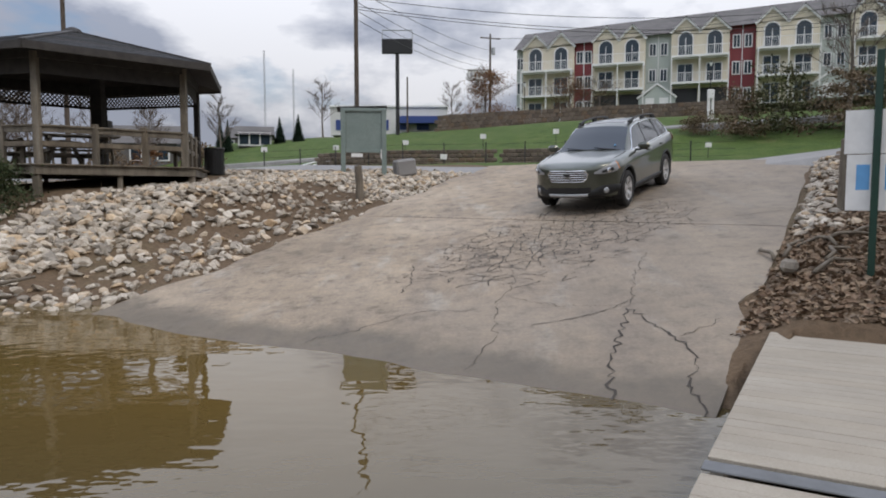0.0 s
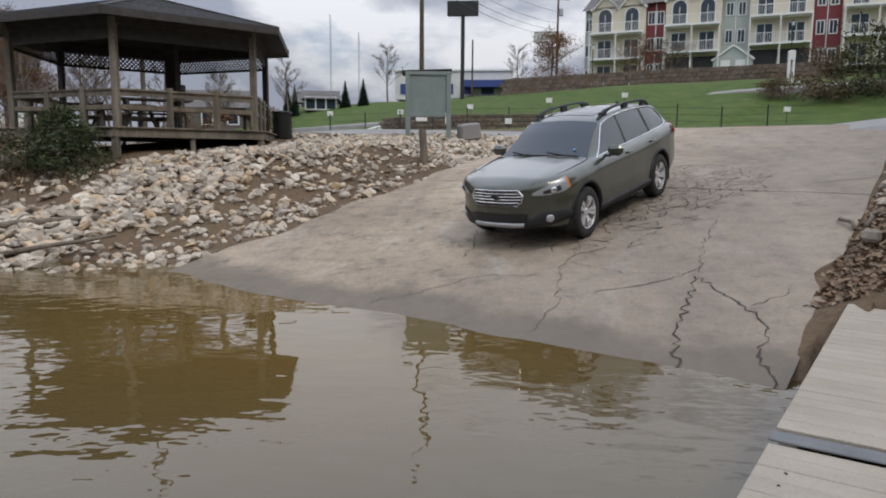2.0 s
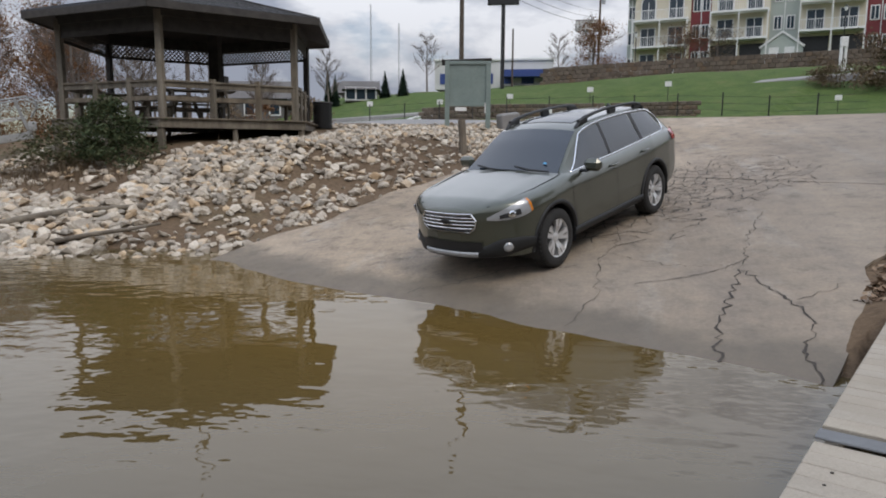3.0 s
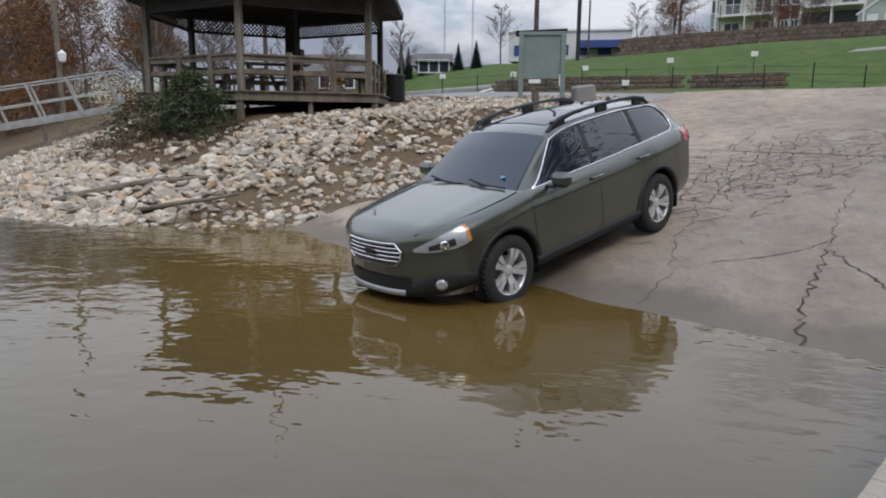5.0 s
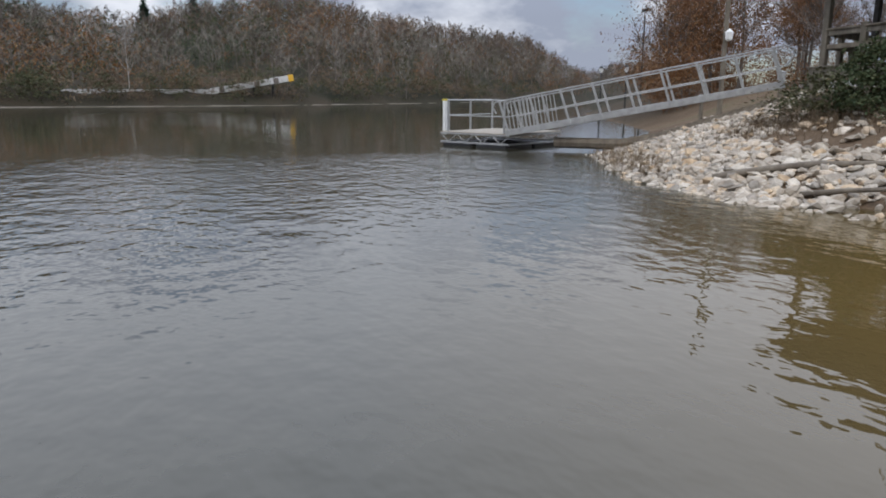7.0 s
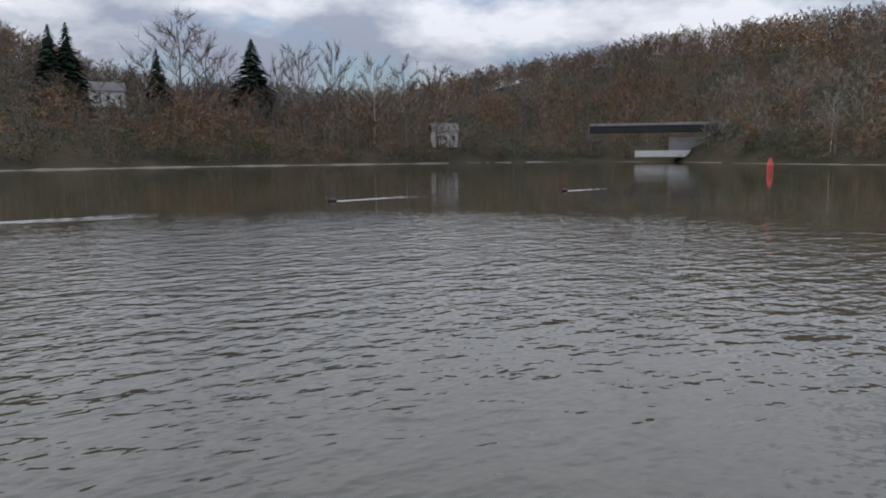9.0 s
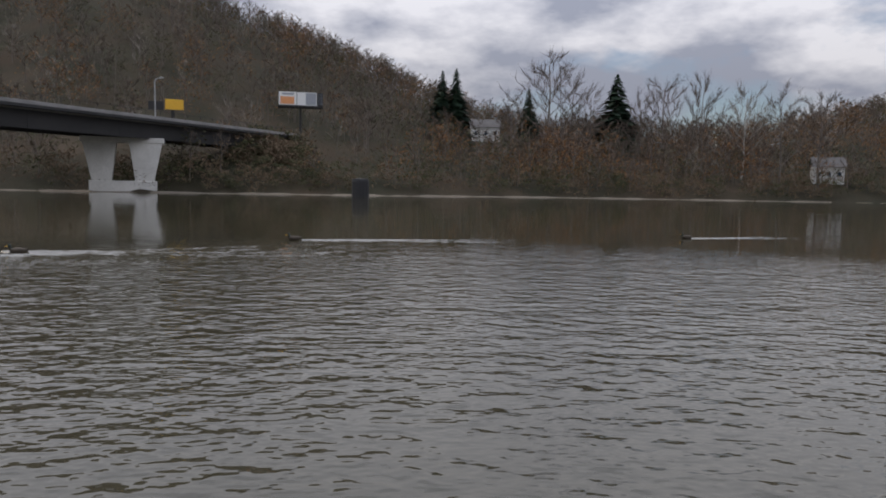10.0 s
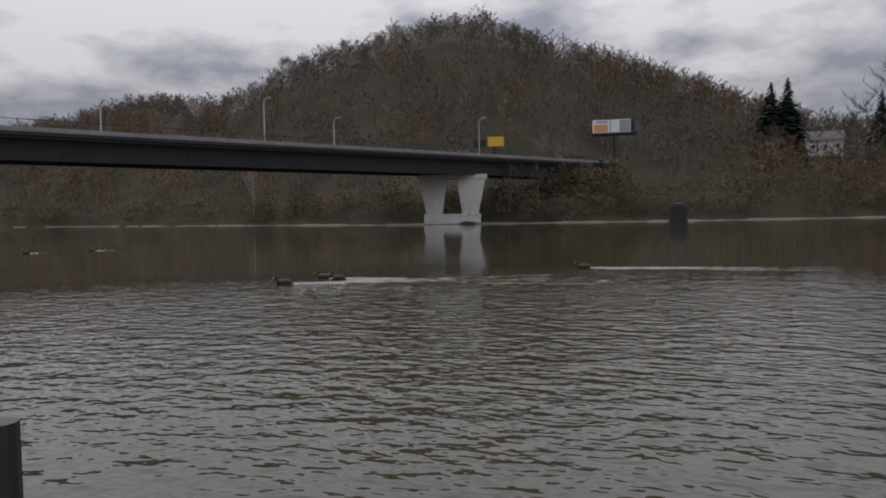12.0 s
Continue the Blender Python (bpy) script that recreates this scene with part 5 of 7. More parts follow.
        fp = on_nose(0.60, 0.44, 0.024, sgn)
        part("fog_lamp", Shape().spin([(0.0, 0.012), (0.036, 0.01), (0.046, 0.0), (0.06, -0.012)], 16, Matrix.Translation(fp) @ pose(0, 0, 0, 0, 90, 42 * sgn)), M_LENS, car, "round fog lamp")
        # mirror, handles, tail lamp
        mr = Shape().box(0.63, sgn * 1.01, 1.125, 0.13, 0.23, 0.155, 0.045)
        mo = part("door_mirror", mr, M_PAINT, car, "painted door mirror")
        part("mirror_foot", Shape().box(0.66, sgn * 0.90, 1.055, 0.06, 0.13, 0.035, 0.012), M_BLACK, mo)
        for x in (-0.12, -1.05):
            z = 0.98 + (0.03 if x < -1 else 0)
            part("door_handle", Shape().tube([(x + 0.1, sgn * (side_at(x, z) + 0.0), z), (x + 0.07, sgn * (side_at(x, z) + 0.035), z), (x - 0.07, sgn * (side_at(x, z) + 0.035), z + 0.004), (x - 0.1, sgn * side_at(x, z), z)], 0.016, 8), M_PAINT, car, "", True)
        for xa, za, xb, zb in ((0.92, 0.40, 0.98, 1.0), (-0.20, 0.40, -0.20, 1.06), (-1.02, 0.78, -1.18, 1.1)):
            pts = [(xa + (xb - xa) * t, za + (zb - za) * t) for t in np.linspace(0, 1, 8)]
            part("door_gap", Shape().grid([[(x - 0.004, sgn * (side_at(x, z) + 0.003), z), (x + 0.004, sgn * (side_at(x, z) + 0.003), z)] for x, z in pts]), M_BLACK, car)
        rows = [[(x, sgn * (side_at(x, min(z, belt(x) - 0.01)) + 0.008), z) for x in np.linspace(-2.02, -2.38, 7)] for z in np.linspace(1.01, 1.16, 5)]
        part("tail_lamp", Shape().grid(rows), M_RED, car, "red tail lamp", True)
    # bonnet shut line
    for sgn in (1, -1):
        pts = [(2.2, 0.50), (2.0, 0.64), (1.6, 0.735), (1.2, 0.77), (1.04, 0.765)]
        part("bonnet_gap", Shape().tube([(x, sgn * min(y, side_at(x, belt(x)) - 0.01), belt(x) + 0.012) for x, y in pts], 0.006, 4), M_BLACK, car)


def build_wheel(car, x, y):
    sgn = 1 if y > 0 else -1
    w = part("wheel", Shape().spin([(0.10, 0.0), (0.10, -0.12), (0.0, -0.12)], 16, pose(0, 0, 0, -90 * sgn, 0, 0)), M_BLACK, car)
    w.matrix_basis = pose(x, y, 0.362)
    t = Shape()
    prof = [(0.235, -0.10), (0.27, -0.112), (0.33, -0.108), (0.356, -0.088), (0.362, -0.06), (0.362, 0.06), (0.356, 0.088), (0.33, 0.108), (0.27, 0.112), (0.235, 0.10)]
    t.spin(prof, 40, pose(0, 0, 0, 90, 0, 0))
    for i in range(40):
        for k in (-0.055, 0.0, 0.055):
            t.box(0, k, 0.3605, 0.03, 0.046, 0.008, 0.0, pose(0, 0, 0, 0, 9 * i + (4.5 if k == 0 else 0), 0))
    part("tyre", t, M_TYRE, w, "black all-terrain tyre", True)
    r = Shape()
    r.spin([(0.238, -0.10), (0.222, -0.085), (0.215, 0.0), (0.222, 0.085), (0.238, 0.10)], 40, pose(0, 0, 0, 90, 0, 0))
    m_ = Matrix.Diagonal((1, sgn, 1, 1))
    for i in range(10):
        a = 36 * i + (7 if i % 2 else -7)
        spoke = [(0.05, 0.06, -0.020), (0.05, 0.06, 0.020), (0.14, 0.092, 0.023), (0.14, 0.092, -0.023), (0.230, 0.096, -0.034), (0.230, 0.096, 0.034), (0.05, 0.02, -0.018), (0.05, 0.02, 0.018), (0.14, 0.045, 0.012), (0.14, 0.045, -0.012), (0.228, 0.05, -0.022), (0.228, 0.05, 0.022)]
        r.add(spoke, [(0, 1, 2, 3), (3, 2, 5, 4), (0, 3, 9, 6), (1, 7, 8, 2), (3, 4, 10, 9), (2, 8, 11, 5)], m_ @ pose(0, 0, 0, 0, a, 0))
    r.spin([(0.0, 0.075), (0.035, 0.075), (0.07, 0.06), (0.075, 0.02)], 20, pose(0, 0, 0, -90 * sgn, 0, 0))
    part("rim", r, M_RIM, w, "silver ten-spoke alloy rim")
    part("brake_disc", Shape().spin([(0.0, -0.02), (0.15, -0.02), (0.15, 0.0), (0.0, 0.0)], 24, pose(0, 0, 0, -90 * sgn, 0, 0)), M_STEEL, w)
    return w


car = thing("estate_car", pose(3.79, 16.14, 1.757, 0, 9.0, -122.65), "olive-grey all-road estate car with roof rails driving down the ramp", "car")
build_body(car)
build_cabin(car)
build_nose(car)
wheels = [build_wheel(car, x, y) for x in WHEELS for y in (0.80, -0.80)]


# ------------------------------------------------------------ trees
def bare_tree(seed, h=1.0, limbs=13, subs=4, twigs=7, thick=0.018, wide=0.012, spread=0.42, sides=4):
    """Trunk and limbs in one shape, fine twigs in another; height h."""
    q = random.Random(seed)
    wood, twig = Shape(), Shape()
    lean = q.uniform(-0.04, 0.04)
    trunk = [Vector((lean * h * t + 0.012 * h * math.sin(7 * t), 0.01 * h * math.cos(5 * t), h * t)) for t in np.linspace(0, 0.93, 7)]
    wood.tube(trunk, thick * h, sides + 1, thick * h * 0.2, False)
    for i in range(limbs):
        t = 0.25 + 0.66 * (i + q.random() * 0.6) / limbs
        k = t / 0.93 * 6
        base = trunk[int(k)].lerp(trunk[min(6, int(k) + 1)], k % 1)
        a = i * 2.4 + q.uniform(-0.4, 0.4)
        ln = h * spread * (1.08 - 0.75 * t) * q.uniform(0.7, 1.15)
        d = Vector((math.cos(a), math.sin(a), q.uniform(0.5, 1.1))).normalized()
        mid = base + d * ln * 0.5
        end = base + d * ln + Vector((0, 0, 0.12 * ln))
        wood.tube([base, mid, end], thick * h * 0.42 * (1.1 - t), 3, thick * h * 0.08, False)
        for j in range(subs):
            u = 0.3 + 0.7 * j / subs
            b2 = base.lerp(end, u)
            d2 = (d + Vector((q.uniform(-0.8, 0.8), q.uniform(-0.8, 0.8), q.uniform(-0.2, 0.8)))).normalized()
            e2 = b2 + d2 * ln * 0.45 * q.uniform(0.6, 1.1)
            side = d2.orthogonal().normalized() * wide * h * 0.45
            twig.add([b2 - side, b2 + side, e2], [(0, 1, 2)])
            for _ in range(twigs):
                b3 = b2.lerp(e2, q.uniform(0.15, 1))
                d3 = (d2 + Vector((q.uniform(-1, 1), q.uniform(-1, 1), q.uniform(-0.3, 0.9)))).normalized()
                e3 = b3 + d3 * h * q.uniform(0.05, 0.12)
                sd = Vector((q.uniform(-1, 1), q.uniform(-1, 1), q.uniform(-1, 1))).cross(d3).normalized() * wide * h * 0.3
                twig.add([b3 - sd, b3 + sd, e3], [(0, 1, 2)])
    return wood, twig


def leaf_cloud(seed, n, size, lo=0.3, rad=0.36, top=1.0, clumps=16):
    """Leaves in uneven clumps through a crown one metre high."""
    q, s = random.Random(seed), Shape()
    cs = []
    for _ in range(clumps):
        t = q.random()
        z = lo + (top - lo) * t
        r = rad * math.sqrt(q.random()) * (1.15 - 0.8 * t ** 1.5)
        a = q.uniform(0, 6.28)
        cs.append((Vector((r * math.cos(a), r * math.sin(a), z)), q.uniform(0.05, 0.13)))
    for i in range(n):
        c, r = q.choice(cs)
        p = c + Vector((q.gauss(0, r), q.gauss(0, r), q.gauss(0, r * 0.7)))
        a, b = Vector((q.gauss(0, 1), q.gauss(0, 1), q.gauss(0, 1))).normalized(), Vector((q.gauss(0, 1), q.gauss(0, 1), q.gauss(0, 1)))
        b = b.cross(a).normalized()
        z = size * q.uniform(0.6, 1.3)
        s.add([p - a * z, p + b * z * 0.55, p + a * z, p - b * z * 0.55], [(0, 1, 2, 3)])
    return s


def conifer(seed, tiers=20, base=0.2, narrow=1.0):
    q, s = random.Random(seed), Shape()
    for i in range(tiers):
        t = i / tiers
        z = 0.06 + 0.94 * t
        r = base * narrow * (1 - t) ** 0.8 + 0.012
        n = max(5, int(17 * (1 - t)))
        for j in range(n):
            a = 6.283 * (j + q.random()) / n
            rr = r * q.uniform(0.75, 1.15)
            d, sd = Vector((math.cos(a), math.sin(a), 0)), Vector((-math.sin(a), math.cos(a), 0)) * rr * 0.33
            dr = q.uniform(0.1, 0.4) * rr
            s.add([Vector((0, 0, z + 0.02)), d * rr * 0.6 + sd + Vector((0, 0, z - dr * 0.5)), d * rr + Vector((0, 0, z - dr)), d * rr * 0.6 - sd + Vector((0, 0, z - dr * 0.5))], [(0, 1, 2, 3)])
    return s


def join(items, shapes):
    """Many copies of a few shapes as one vertex and face array."""
    vs, fs, o = [], [], 0
    arr = [(np.array([tuple(p) for p in s.v]), s.f) for s in shapes]
    for k, x, y, z, sc, sx, rot in items:
        v, f = arr[k]
        c, sn = math.cos(rot), math.sin(rot)
        w = np.stack([(v[:, 0] * c - v[:, 1] * sn) * sc * sx + x, (v[:, 0] * sn + v[:, 1] * c) * sc * sx + y, v[:, 2] * sc + z], -1)
        vs.append(w)
        fs += [tuple(i + o for i in face) for face in f]
        o += len(v)
    s = Shape()
    s.v, s.f = np.concatenate(vs).tolist(), fs
    return s


def plant_woods():
    q = random.Random(31)
    bare = [bare_tree(200 + i, 1.0, 7, 4, 5, 0.013, 0.014, 0.40, 2) for i in range(4)]
    clouds = [leaf_cloud(300 + i, 190, 0.025, 0.15, 0.40, 1.0, 24) for i in range(4)]
    bushes = [leaf_cloud(320 + i, 190, 0.035, 0.0, 0.5, 0.8, 16) for i in range(3)]
    spots = []
    while len(spots) < 5600:
        yaw = q.uniform(44, 244)
        shore, ridge, el = [float(v) for v in far_rows(yaw)]
        t = q.uniform(0.86, 1.02) if q.random() < 0.2 else q.random()
        r = shore + 3 + (ridge - shore + 8) * t
        if q.random() > r / 340:
            continue
        if (abs(yaw - 173.2) < 1.4 and 0.28 < t < 0.62) or (abs(yaw - 187.7) < 2.2 and t < 0.2 and t > 0.05):
            continue
        if (abs(yaw - 101.2) < 3.2 and t > 0.72) or (abs(yaw - 86.0) < 0.9 and t > 0.6):
            continue
        a = math.radians(yaw)
        spots.append((-r * math.sin(a), r * math.cos(a), yaw, t))
    zz = height(np.array([p[0] for p in spots]), np.array([p[1] for p in spots]))[0]
    kinds = {"bare": [], "pale": [], "rust": [], "olive": [], "green": [], "tan": []}
    for i, (x, y, yaw, t) in enumerate(spots):
        z = float(zz[i])
        h = q.uniform(7, 11.5) * (0.8 if t < 0.1 else 1)
        if 140 < yaw < 172 and t < 0.25:
            h *= q.uniform(0.8, 1.2)
        side = 52 < yaw < 128
        kinds["pale" if q.random() < (0.75 if side and t < 0.35 else 0.35 if side else 0.08) else "bare"].append((q.randrange(4), x, y, z - 0.3, h, 1.0, q.uniform(0, 6.28)))
        n = noise.noise((x * 0.018, y * 0.018, 4))
        u = q.random()
        rust = 0.24 + (0.65 if n > 0.15 else 0) + (0.25 if 98 < yaw < 126 else 0) + (0.2 if 130 < yaw < 170 and t < 0.5 else 0)
        green = 0.26 + (0.45 if 72 < yaw < 103 and t > 0.2 and n < 0.15 else 0)
        if u < rust * 0.6:
            kinds["rust"].append((q.randrange(4), x, y, z, h * 0.85, 1.2, q.uniform(0, 6.28)))
        elif u < rust * 0.6 + green:
            kinds["green" if 70 < yaw < 104 and t > 0.15 else "olive"].append((q.randrange(4), x, y, z, h * q.uniform(0.6, 0.9), 1.3, q.uniform(0, 6.28)))
        elif u < rust * 0.6 + green + 0.19:
            kinds["tan"].append((q.randrange(4), x, y, z, h * 0.7, 1.25, q.uniform(0, 6.28)))
    low_o, low_t = [], []
    # undergrowth that closes the ridge lines, and brush at the bridge's far end
    for i in range(1500):
        yaw = q.uniform(44, 244)
        shore, ridge, el = [float(v) for v in far_rows(yaw)]
        r = shore + 3 + (ridge - shore + 4) * q.uniform(0.9, 1.0)
        if i < 70:
            yaw, r = q.uniform(187, 192.5), q.uniform(128, 141)
        a = math.radians(yaw)
        x, y = -r * math.sin(a), r * math.cos(a)
        (low_o if q.random() < 0.45 else low_t).append((q.randrange(3), x, y, zat(x, y) - 0.2, q.uniform(2.2, 4.8) * (1.5 if i < 70 else 1), 1.2, q.uniform(0, 6.28)))
    for i in range(1100):
        yaw = q.uniform(52, 244)
        shore = float(far_rows(yaw)[0])
        r = shore + abs(q.gauss(0, 7)) + 0.6
        a = math.radians(yaw)
        x, y = -r * math.sin(a), r * math.cos(a)
        (low_o if q.random() < 0.5 else low_t).append((q.randrange(3), x, y, zat(x, y) - 0.1, q.uniform(1.8, 5.0), 1.1, q.uniform(0, 6.28)))
    single("bare_woods", join(kinds["bare"] + kinds["pale"], [b[0] for b in bare]), M_BARK, "bare grey trunks and limbs of the wooded hillsides", "woods", kind="stuff")
    single("bare_twigs", join(kinds["bare"], [b[1] for b in bare]), M_TWIG, "fine bare brown twigs of the wooded hillsides", "woods", kind="stuff")
    single("pale_twigs", join(kinds["pale"], [b[1] for b in bare]), M_PALETWIG, "fine pale grey twigs of the woods along the far bank", "woods", kind="stuff")
    for nm, mt, lab in (("rust", M_HILLRUST, "rust-brown autumn leaves"), ("olive", M_OLIVE, "dull olive leaves"), ("green", M_HILLGREEN, "dull green leaves"), ("tan", M_HILLTAN, "faded tan leaves")):
        single(nm + "_foliage", join(kinds[nm], clouds), mt, lab + " on the far wooded hillsides", "foliage", kind="stuff")
    single("shore_scrub", join(low_o, bushes), M_OLIVE, "olive scrub along the far river bank", "scrub", kind="stuff")
    single("shore_brush", join(low_t, bushes), M_HILLTAN, "tan brushwood along the far river bank", "scrub", kind="stuff")
    # pale waterline of the far bank
    rows = []
    for yaw in np.arange(54, 246, 0.6):
        shore = float(far_rows(yaw)[0])
        a, w = math.radians(yaw), 0.25 + 0.12 * math.sin(yaw * 0.9) + 0.1 * math.sin(yaw * 2.7)
        w *= 0.3 if yaw < 140 else 1.0
        rows.append([(-r * math.sin(a), r * math.cos(a), z) for r, z in ((shore - 2.4, -0.4), (shore - 1.9, 0.02), (shore - 1.2, 0.02 + w * 0.45), (shore + 1.0, 0.05 + w * 0.5), (shore + 3.5, -0.1))])
    single("shingle_bank", Shape().grid(rows), M_POST, "pale muddy edge of the far river bank", "river bank", kind="structure")


plant_woods()


def standing_tree(name, x, y, h, seed, label, mats, leaves=0, leaf=0.02, spread=0.42, limbs=16, width=1.0, group="", thick=0.018, lo=0.3):
    t = thing(name, pose(x, y, zat(x, y) - 0.1, 0, 0, seed * 37 % 360) @ Matrix.Diagonal((h * width, h * width, h, 1)), label, "tree", group)
    w, tw = bare_tree(seed, 1.0, limbs, 6, 9, thick, 0.007, spread, 6)
    tr = part("trunk", w, mats[0], t, "", True)
    cr = part("crown", tw, mats[1], t)
    if leaves:
        part("leaves", leaf_cloud(seed, leaves, leaf, lo, 0.34, 0.97, 26), mats[2], t)
    return t


# trees on the near bank beyond the dock, mirrored in the car's windows
for n_, (x_, y_, h_) in enumerate([(15, 6, 13), (18, 2, 15), (14.5, 0.5, 12), (22, 7, 16), (20, -3.0, 12), (27, 4, 18), (24, -3, 16), (31, 12, 17)]):
    standing_tree("bare_tree", x_, y_, h_, 350 + n_, "bare grey tree on the bank beyond the dock", (M_BARK, M_TWIG, M_TAN), 3500, 0.012, spread=0.55, width=1.2, group="trees beyond the dock")
# trees behind the gazebo and by the upstream landing
tl = [(-32.4, 31.8, 7.2, 1), (-29.5, 34.5, 6.8, 1), (-27.0, 37.0, 6.2, 1), (-36.0, 37.0, 7.5, 1), (-24.5, 40.5, 5.2, 0), (-22.0, 44.0, 5.0, 0), (-31.0, 42.0, 7.5, 0), (-27.5, 47.0, 6.0, 0), (-19.0, 46.0, 4.4, 0), (-24.0, 33.5, 6.5, 0), (-35.0, 47.0, 9.0, 1), (-22.6, 36.5, 4.8, 0), (-26.0, 41.5, 6.0, 0), (-17.0, 41.0, 4.0, 0), (-25.5, 36.0, 5.5, 0), (-28.2, 38.5, 6.0, 0), (-39.0, 40.5, 7.5, 1), (-33.5, 36.5, 7.6, 1)]
for n_, (x_, y_, h_, lf_) in enumerate(tl):
    if lf_:
        standing_tree("autumn_tree", x_, y_, h_, 400 + n_, "tall tree with rust-brown autumn leaves behind the gangway", (M_BARK, M_TWIG, M_RUST), 12000, 0.008, group="trees behind the gazebo", lo=0.05)
    else:
        standing_tree("bare_tree", x_, y_, h_, 400 + n_, "tall bare grey-brown tree behind the gazebo", (M_BARK, M_TWIG), group="trees behind the gazebo")
for n_, (x_, y_, h_) in enumerate([(-44, 44, 5), (-50, 46, 5.5), (-46, 50, 6), (-58, 56, 7), (-66, 70, 8), (-75, 78, 9), (-52, 58, 7)]):
    standing_tree("bare_tree", x_, y_, h_, 450 + n_, "small bare tree on the near river bank", (M_BARK, M_TWIG, M_TAN), 500, 0.014, group="trees on the near bank")
standing_tree("autumn_tree", 3.9, 63.9, 5.2, 471, "small round tree with orange autumn leaves", (M_BARK, M_TWIG, M_RUST), 6000, 0.011, 0.5, width=1.25, group="trees by the car park", lo=0.2)
standing_tree("autumn_tree", 12.7, 70.8, 4.6, 472, "low tree with thinning orange leaves before the apartments", (M_BARK, M_TWIG, M_RUST), 4000, 0.011, 0.6, width=1.5, group="trees by the car park", lo=0.1)
standing_tree("autumn_tree", 15.4, 70.0, 4.0, 473, "low tree with thinning orange leaves before the apartments", (M_BARK, M_TWIG, M_TAN), 900, 0.016, 0.6, width=1.5, group="trees by the car park", lo=0.1)
standing_tree("bare_tree", -13.4, 78.8, 6.5, 474, "bare tree on the skyline behind the grass slope", (M_BARK, M_TWIG), group="trees by the car park")
standing_tree("bare_tree", 1.0, 82.0, 5.5, 475, "bare tree on the skyline behind the grass slope", (M_BARK, M_TWIG), group="trees by the car park")
standing_tree("bare_tree", -19.5, 62.0, 5.5, 476, "bare tree on the skyline behind the grass slope", (M_BARK, M_TWIG), group="trees by the car park")
standing_tree("bare_tree", 32.0, 56.0, 9.0, 477, "bare tree before the apartments", (M_BARK, M_TWIG), width=1.3, group="trees by the car park")
standing_tree("bare_tree", 26.0, 38.0, 9.5, 478, "bare tree with overhanging branches beside the road", (M_BARK, M_TWIG), spread=0.7, width=1.2, group="trees by the car park")
for n_, (x_, y_, h_, nr_) in enumerate([(-21.0, 66.8, 3.6, 0.75), (-20.3, 66.9, 3.1, 0.75), (-15.7, 68.2, 2.6, 1.15), (-14.0, 68.6, 2.6, 1.15), (-23.6, 66.0, 2.6, 1.3)]):
    t_ = thing("evergreen", pose(x_, y_, zat(x_, y_) - 0.05) @ Matrix.Diagonal((h_, h_, h_, 1)), "slim dark green evergreen shrub on the grass slope", "evergreen", "evergreens on the slope")
    part("trunk", Shape().tube([(0, 0, 0), (0, 0, 0.9)], 0.02, 6, 0.004), M_BARK, t_)
    part("crown", conifer(500 + n_, 60, 0.22, nr_), M_EVERGREEN, t_)


def shrub(x, y, h, w, seed, label, mat, n=1500, leaf=0.03):
    t = thing("shrub", pose(x, y, zat(x, y) - 0.05) @ Matrix.Diagonal((w, w, h, 1)), label, "shrub", "shrubs")
    st, _ = bare_tree(seed, 0.8, 12, 2, 1, 0.012, 0.01, 0.7, 4)
    part("stems", st, M_BARK, t)
    part("leaves", leaf_cloud(seed, n, leaf, 0.02, 0.5, 0.92, 30), mat, t)


shrub(-9.45, 14.6, 1.45, 1.75, 601, "dense green shrub growing at the foot of the gazebo", M_SHRUB, 6500, 0.024)
shrub(-10.7, 14.5, 1.05, 1.9, 602, "low green and brown shrub on the bank by the gazebo", M_OLIVE, 2200, 0.026)
shrub(-11.9, 14.7, 0.8, 1.7, 603, "straggly low shrub on the bank by the gazebo", M_TAN, 1200, 0.02)
for n_, (x_, y_, h_, w_) in enumerate([(16.8, 40.6, 3.0, 3.4), (19.0, 39.8, 3.9, 4.2), (21.6, 38.4, 3.6, 4.2), (24.5, 36.8, 3.6, 4.6), (14.9, 42.2, 1.8, 2.2)]):
    shrub(x_, y_, h_, w_, 610 + n_, "broad olive-brown bush on the slope beyond the road", M_OLIVE if n_ % 2 else M_TAN, 3600, 0.022)
for n_, (x_, y_) in enumerate([(-19, 40), (-17.5, 42), (-21, 44), (-15.5, 45), (-13, 38)]):
    shrub(x_, y_, 1.7, 2.4, 630 + n_, "russet undergrowth beside the grass slope", M_RUST if n_ % 2 else M_TAN, 900, 0.035)


# tall grass and reeds at the water's edge
def tufts():
    s, q = Shape(), random.Random(44)
    pts = []
    for k in range(2600):
        if k < 1500:
            t = q.random()
            x, y = -12.0 - 5.2 * t + q.gauss(0, 0.35), 11.05 + 3.3 * t + q.gauss(0, 0.35)
        else:
            x, y = q.gauss(-10.7, 1.2), q.gauss(14.3, 0.6)
        pts.append((x, y))
    zs = height(np.array([p[0] for p in pts]), np.array([p[1] for p in pts]))[0]
    for (x, y), z in zip(pts, zs.tolist()):
        z = max(z, -0.05)
        h, a = q.uniform(0.12, 0.42), q.uniform(0, 6.28)
        lx, ly = q.gauss(0, 0.1), q.gauss(0, 0.1)
        s.add([(x - 0.008 * math.cos(a), y - 0.008 * math.sin(a), z), (x + 0.008 * math.cos(a), y + 0.008 * math.sin(a), z), (x + lx, y + ly, z + h)], [(0, 1, 2)])
    single("dry_grass", s, M_TAN, "dry brown grass at the water's edge", "grass", kind="stuff")


tufts()


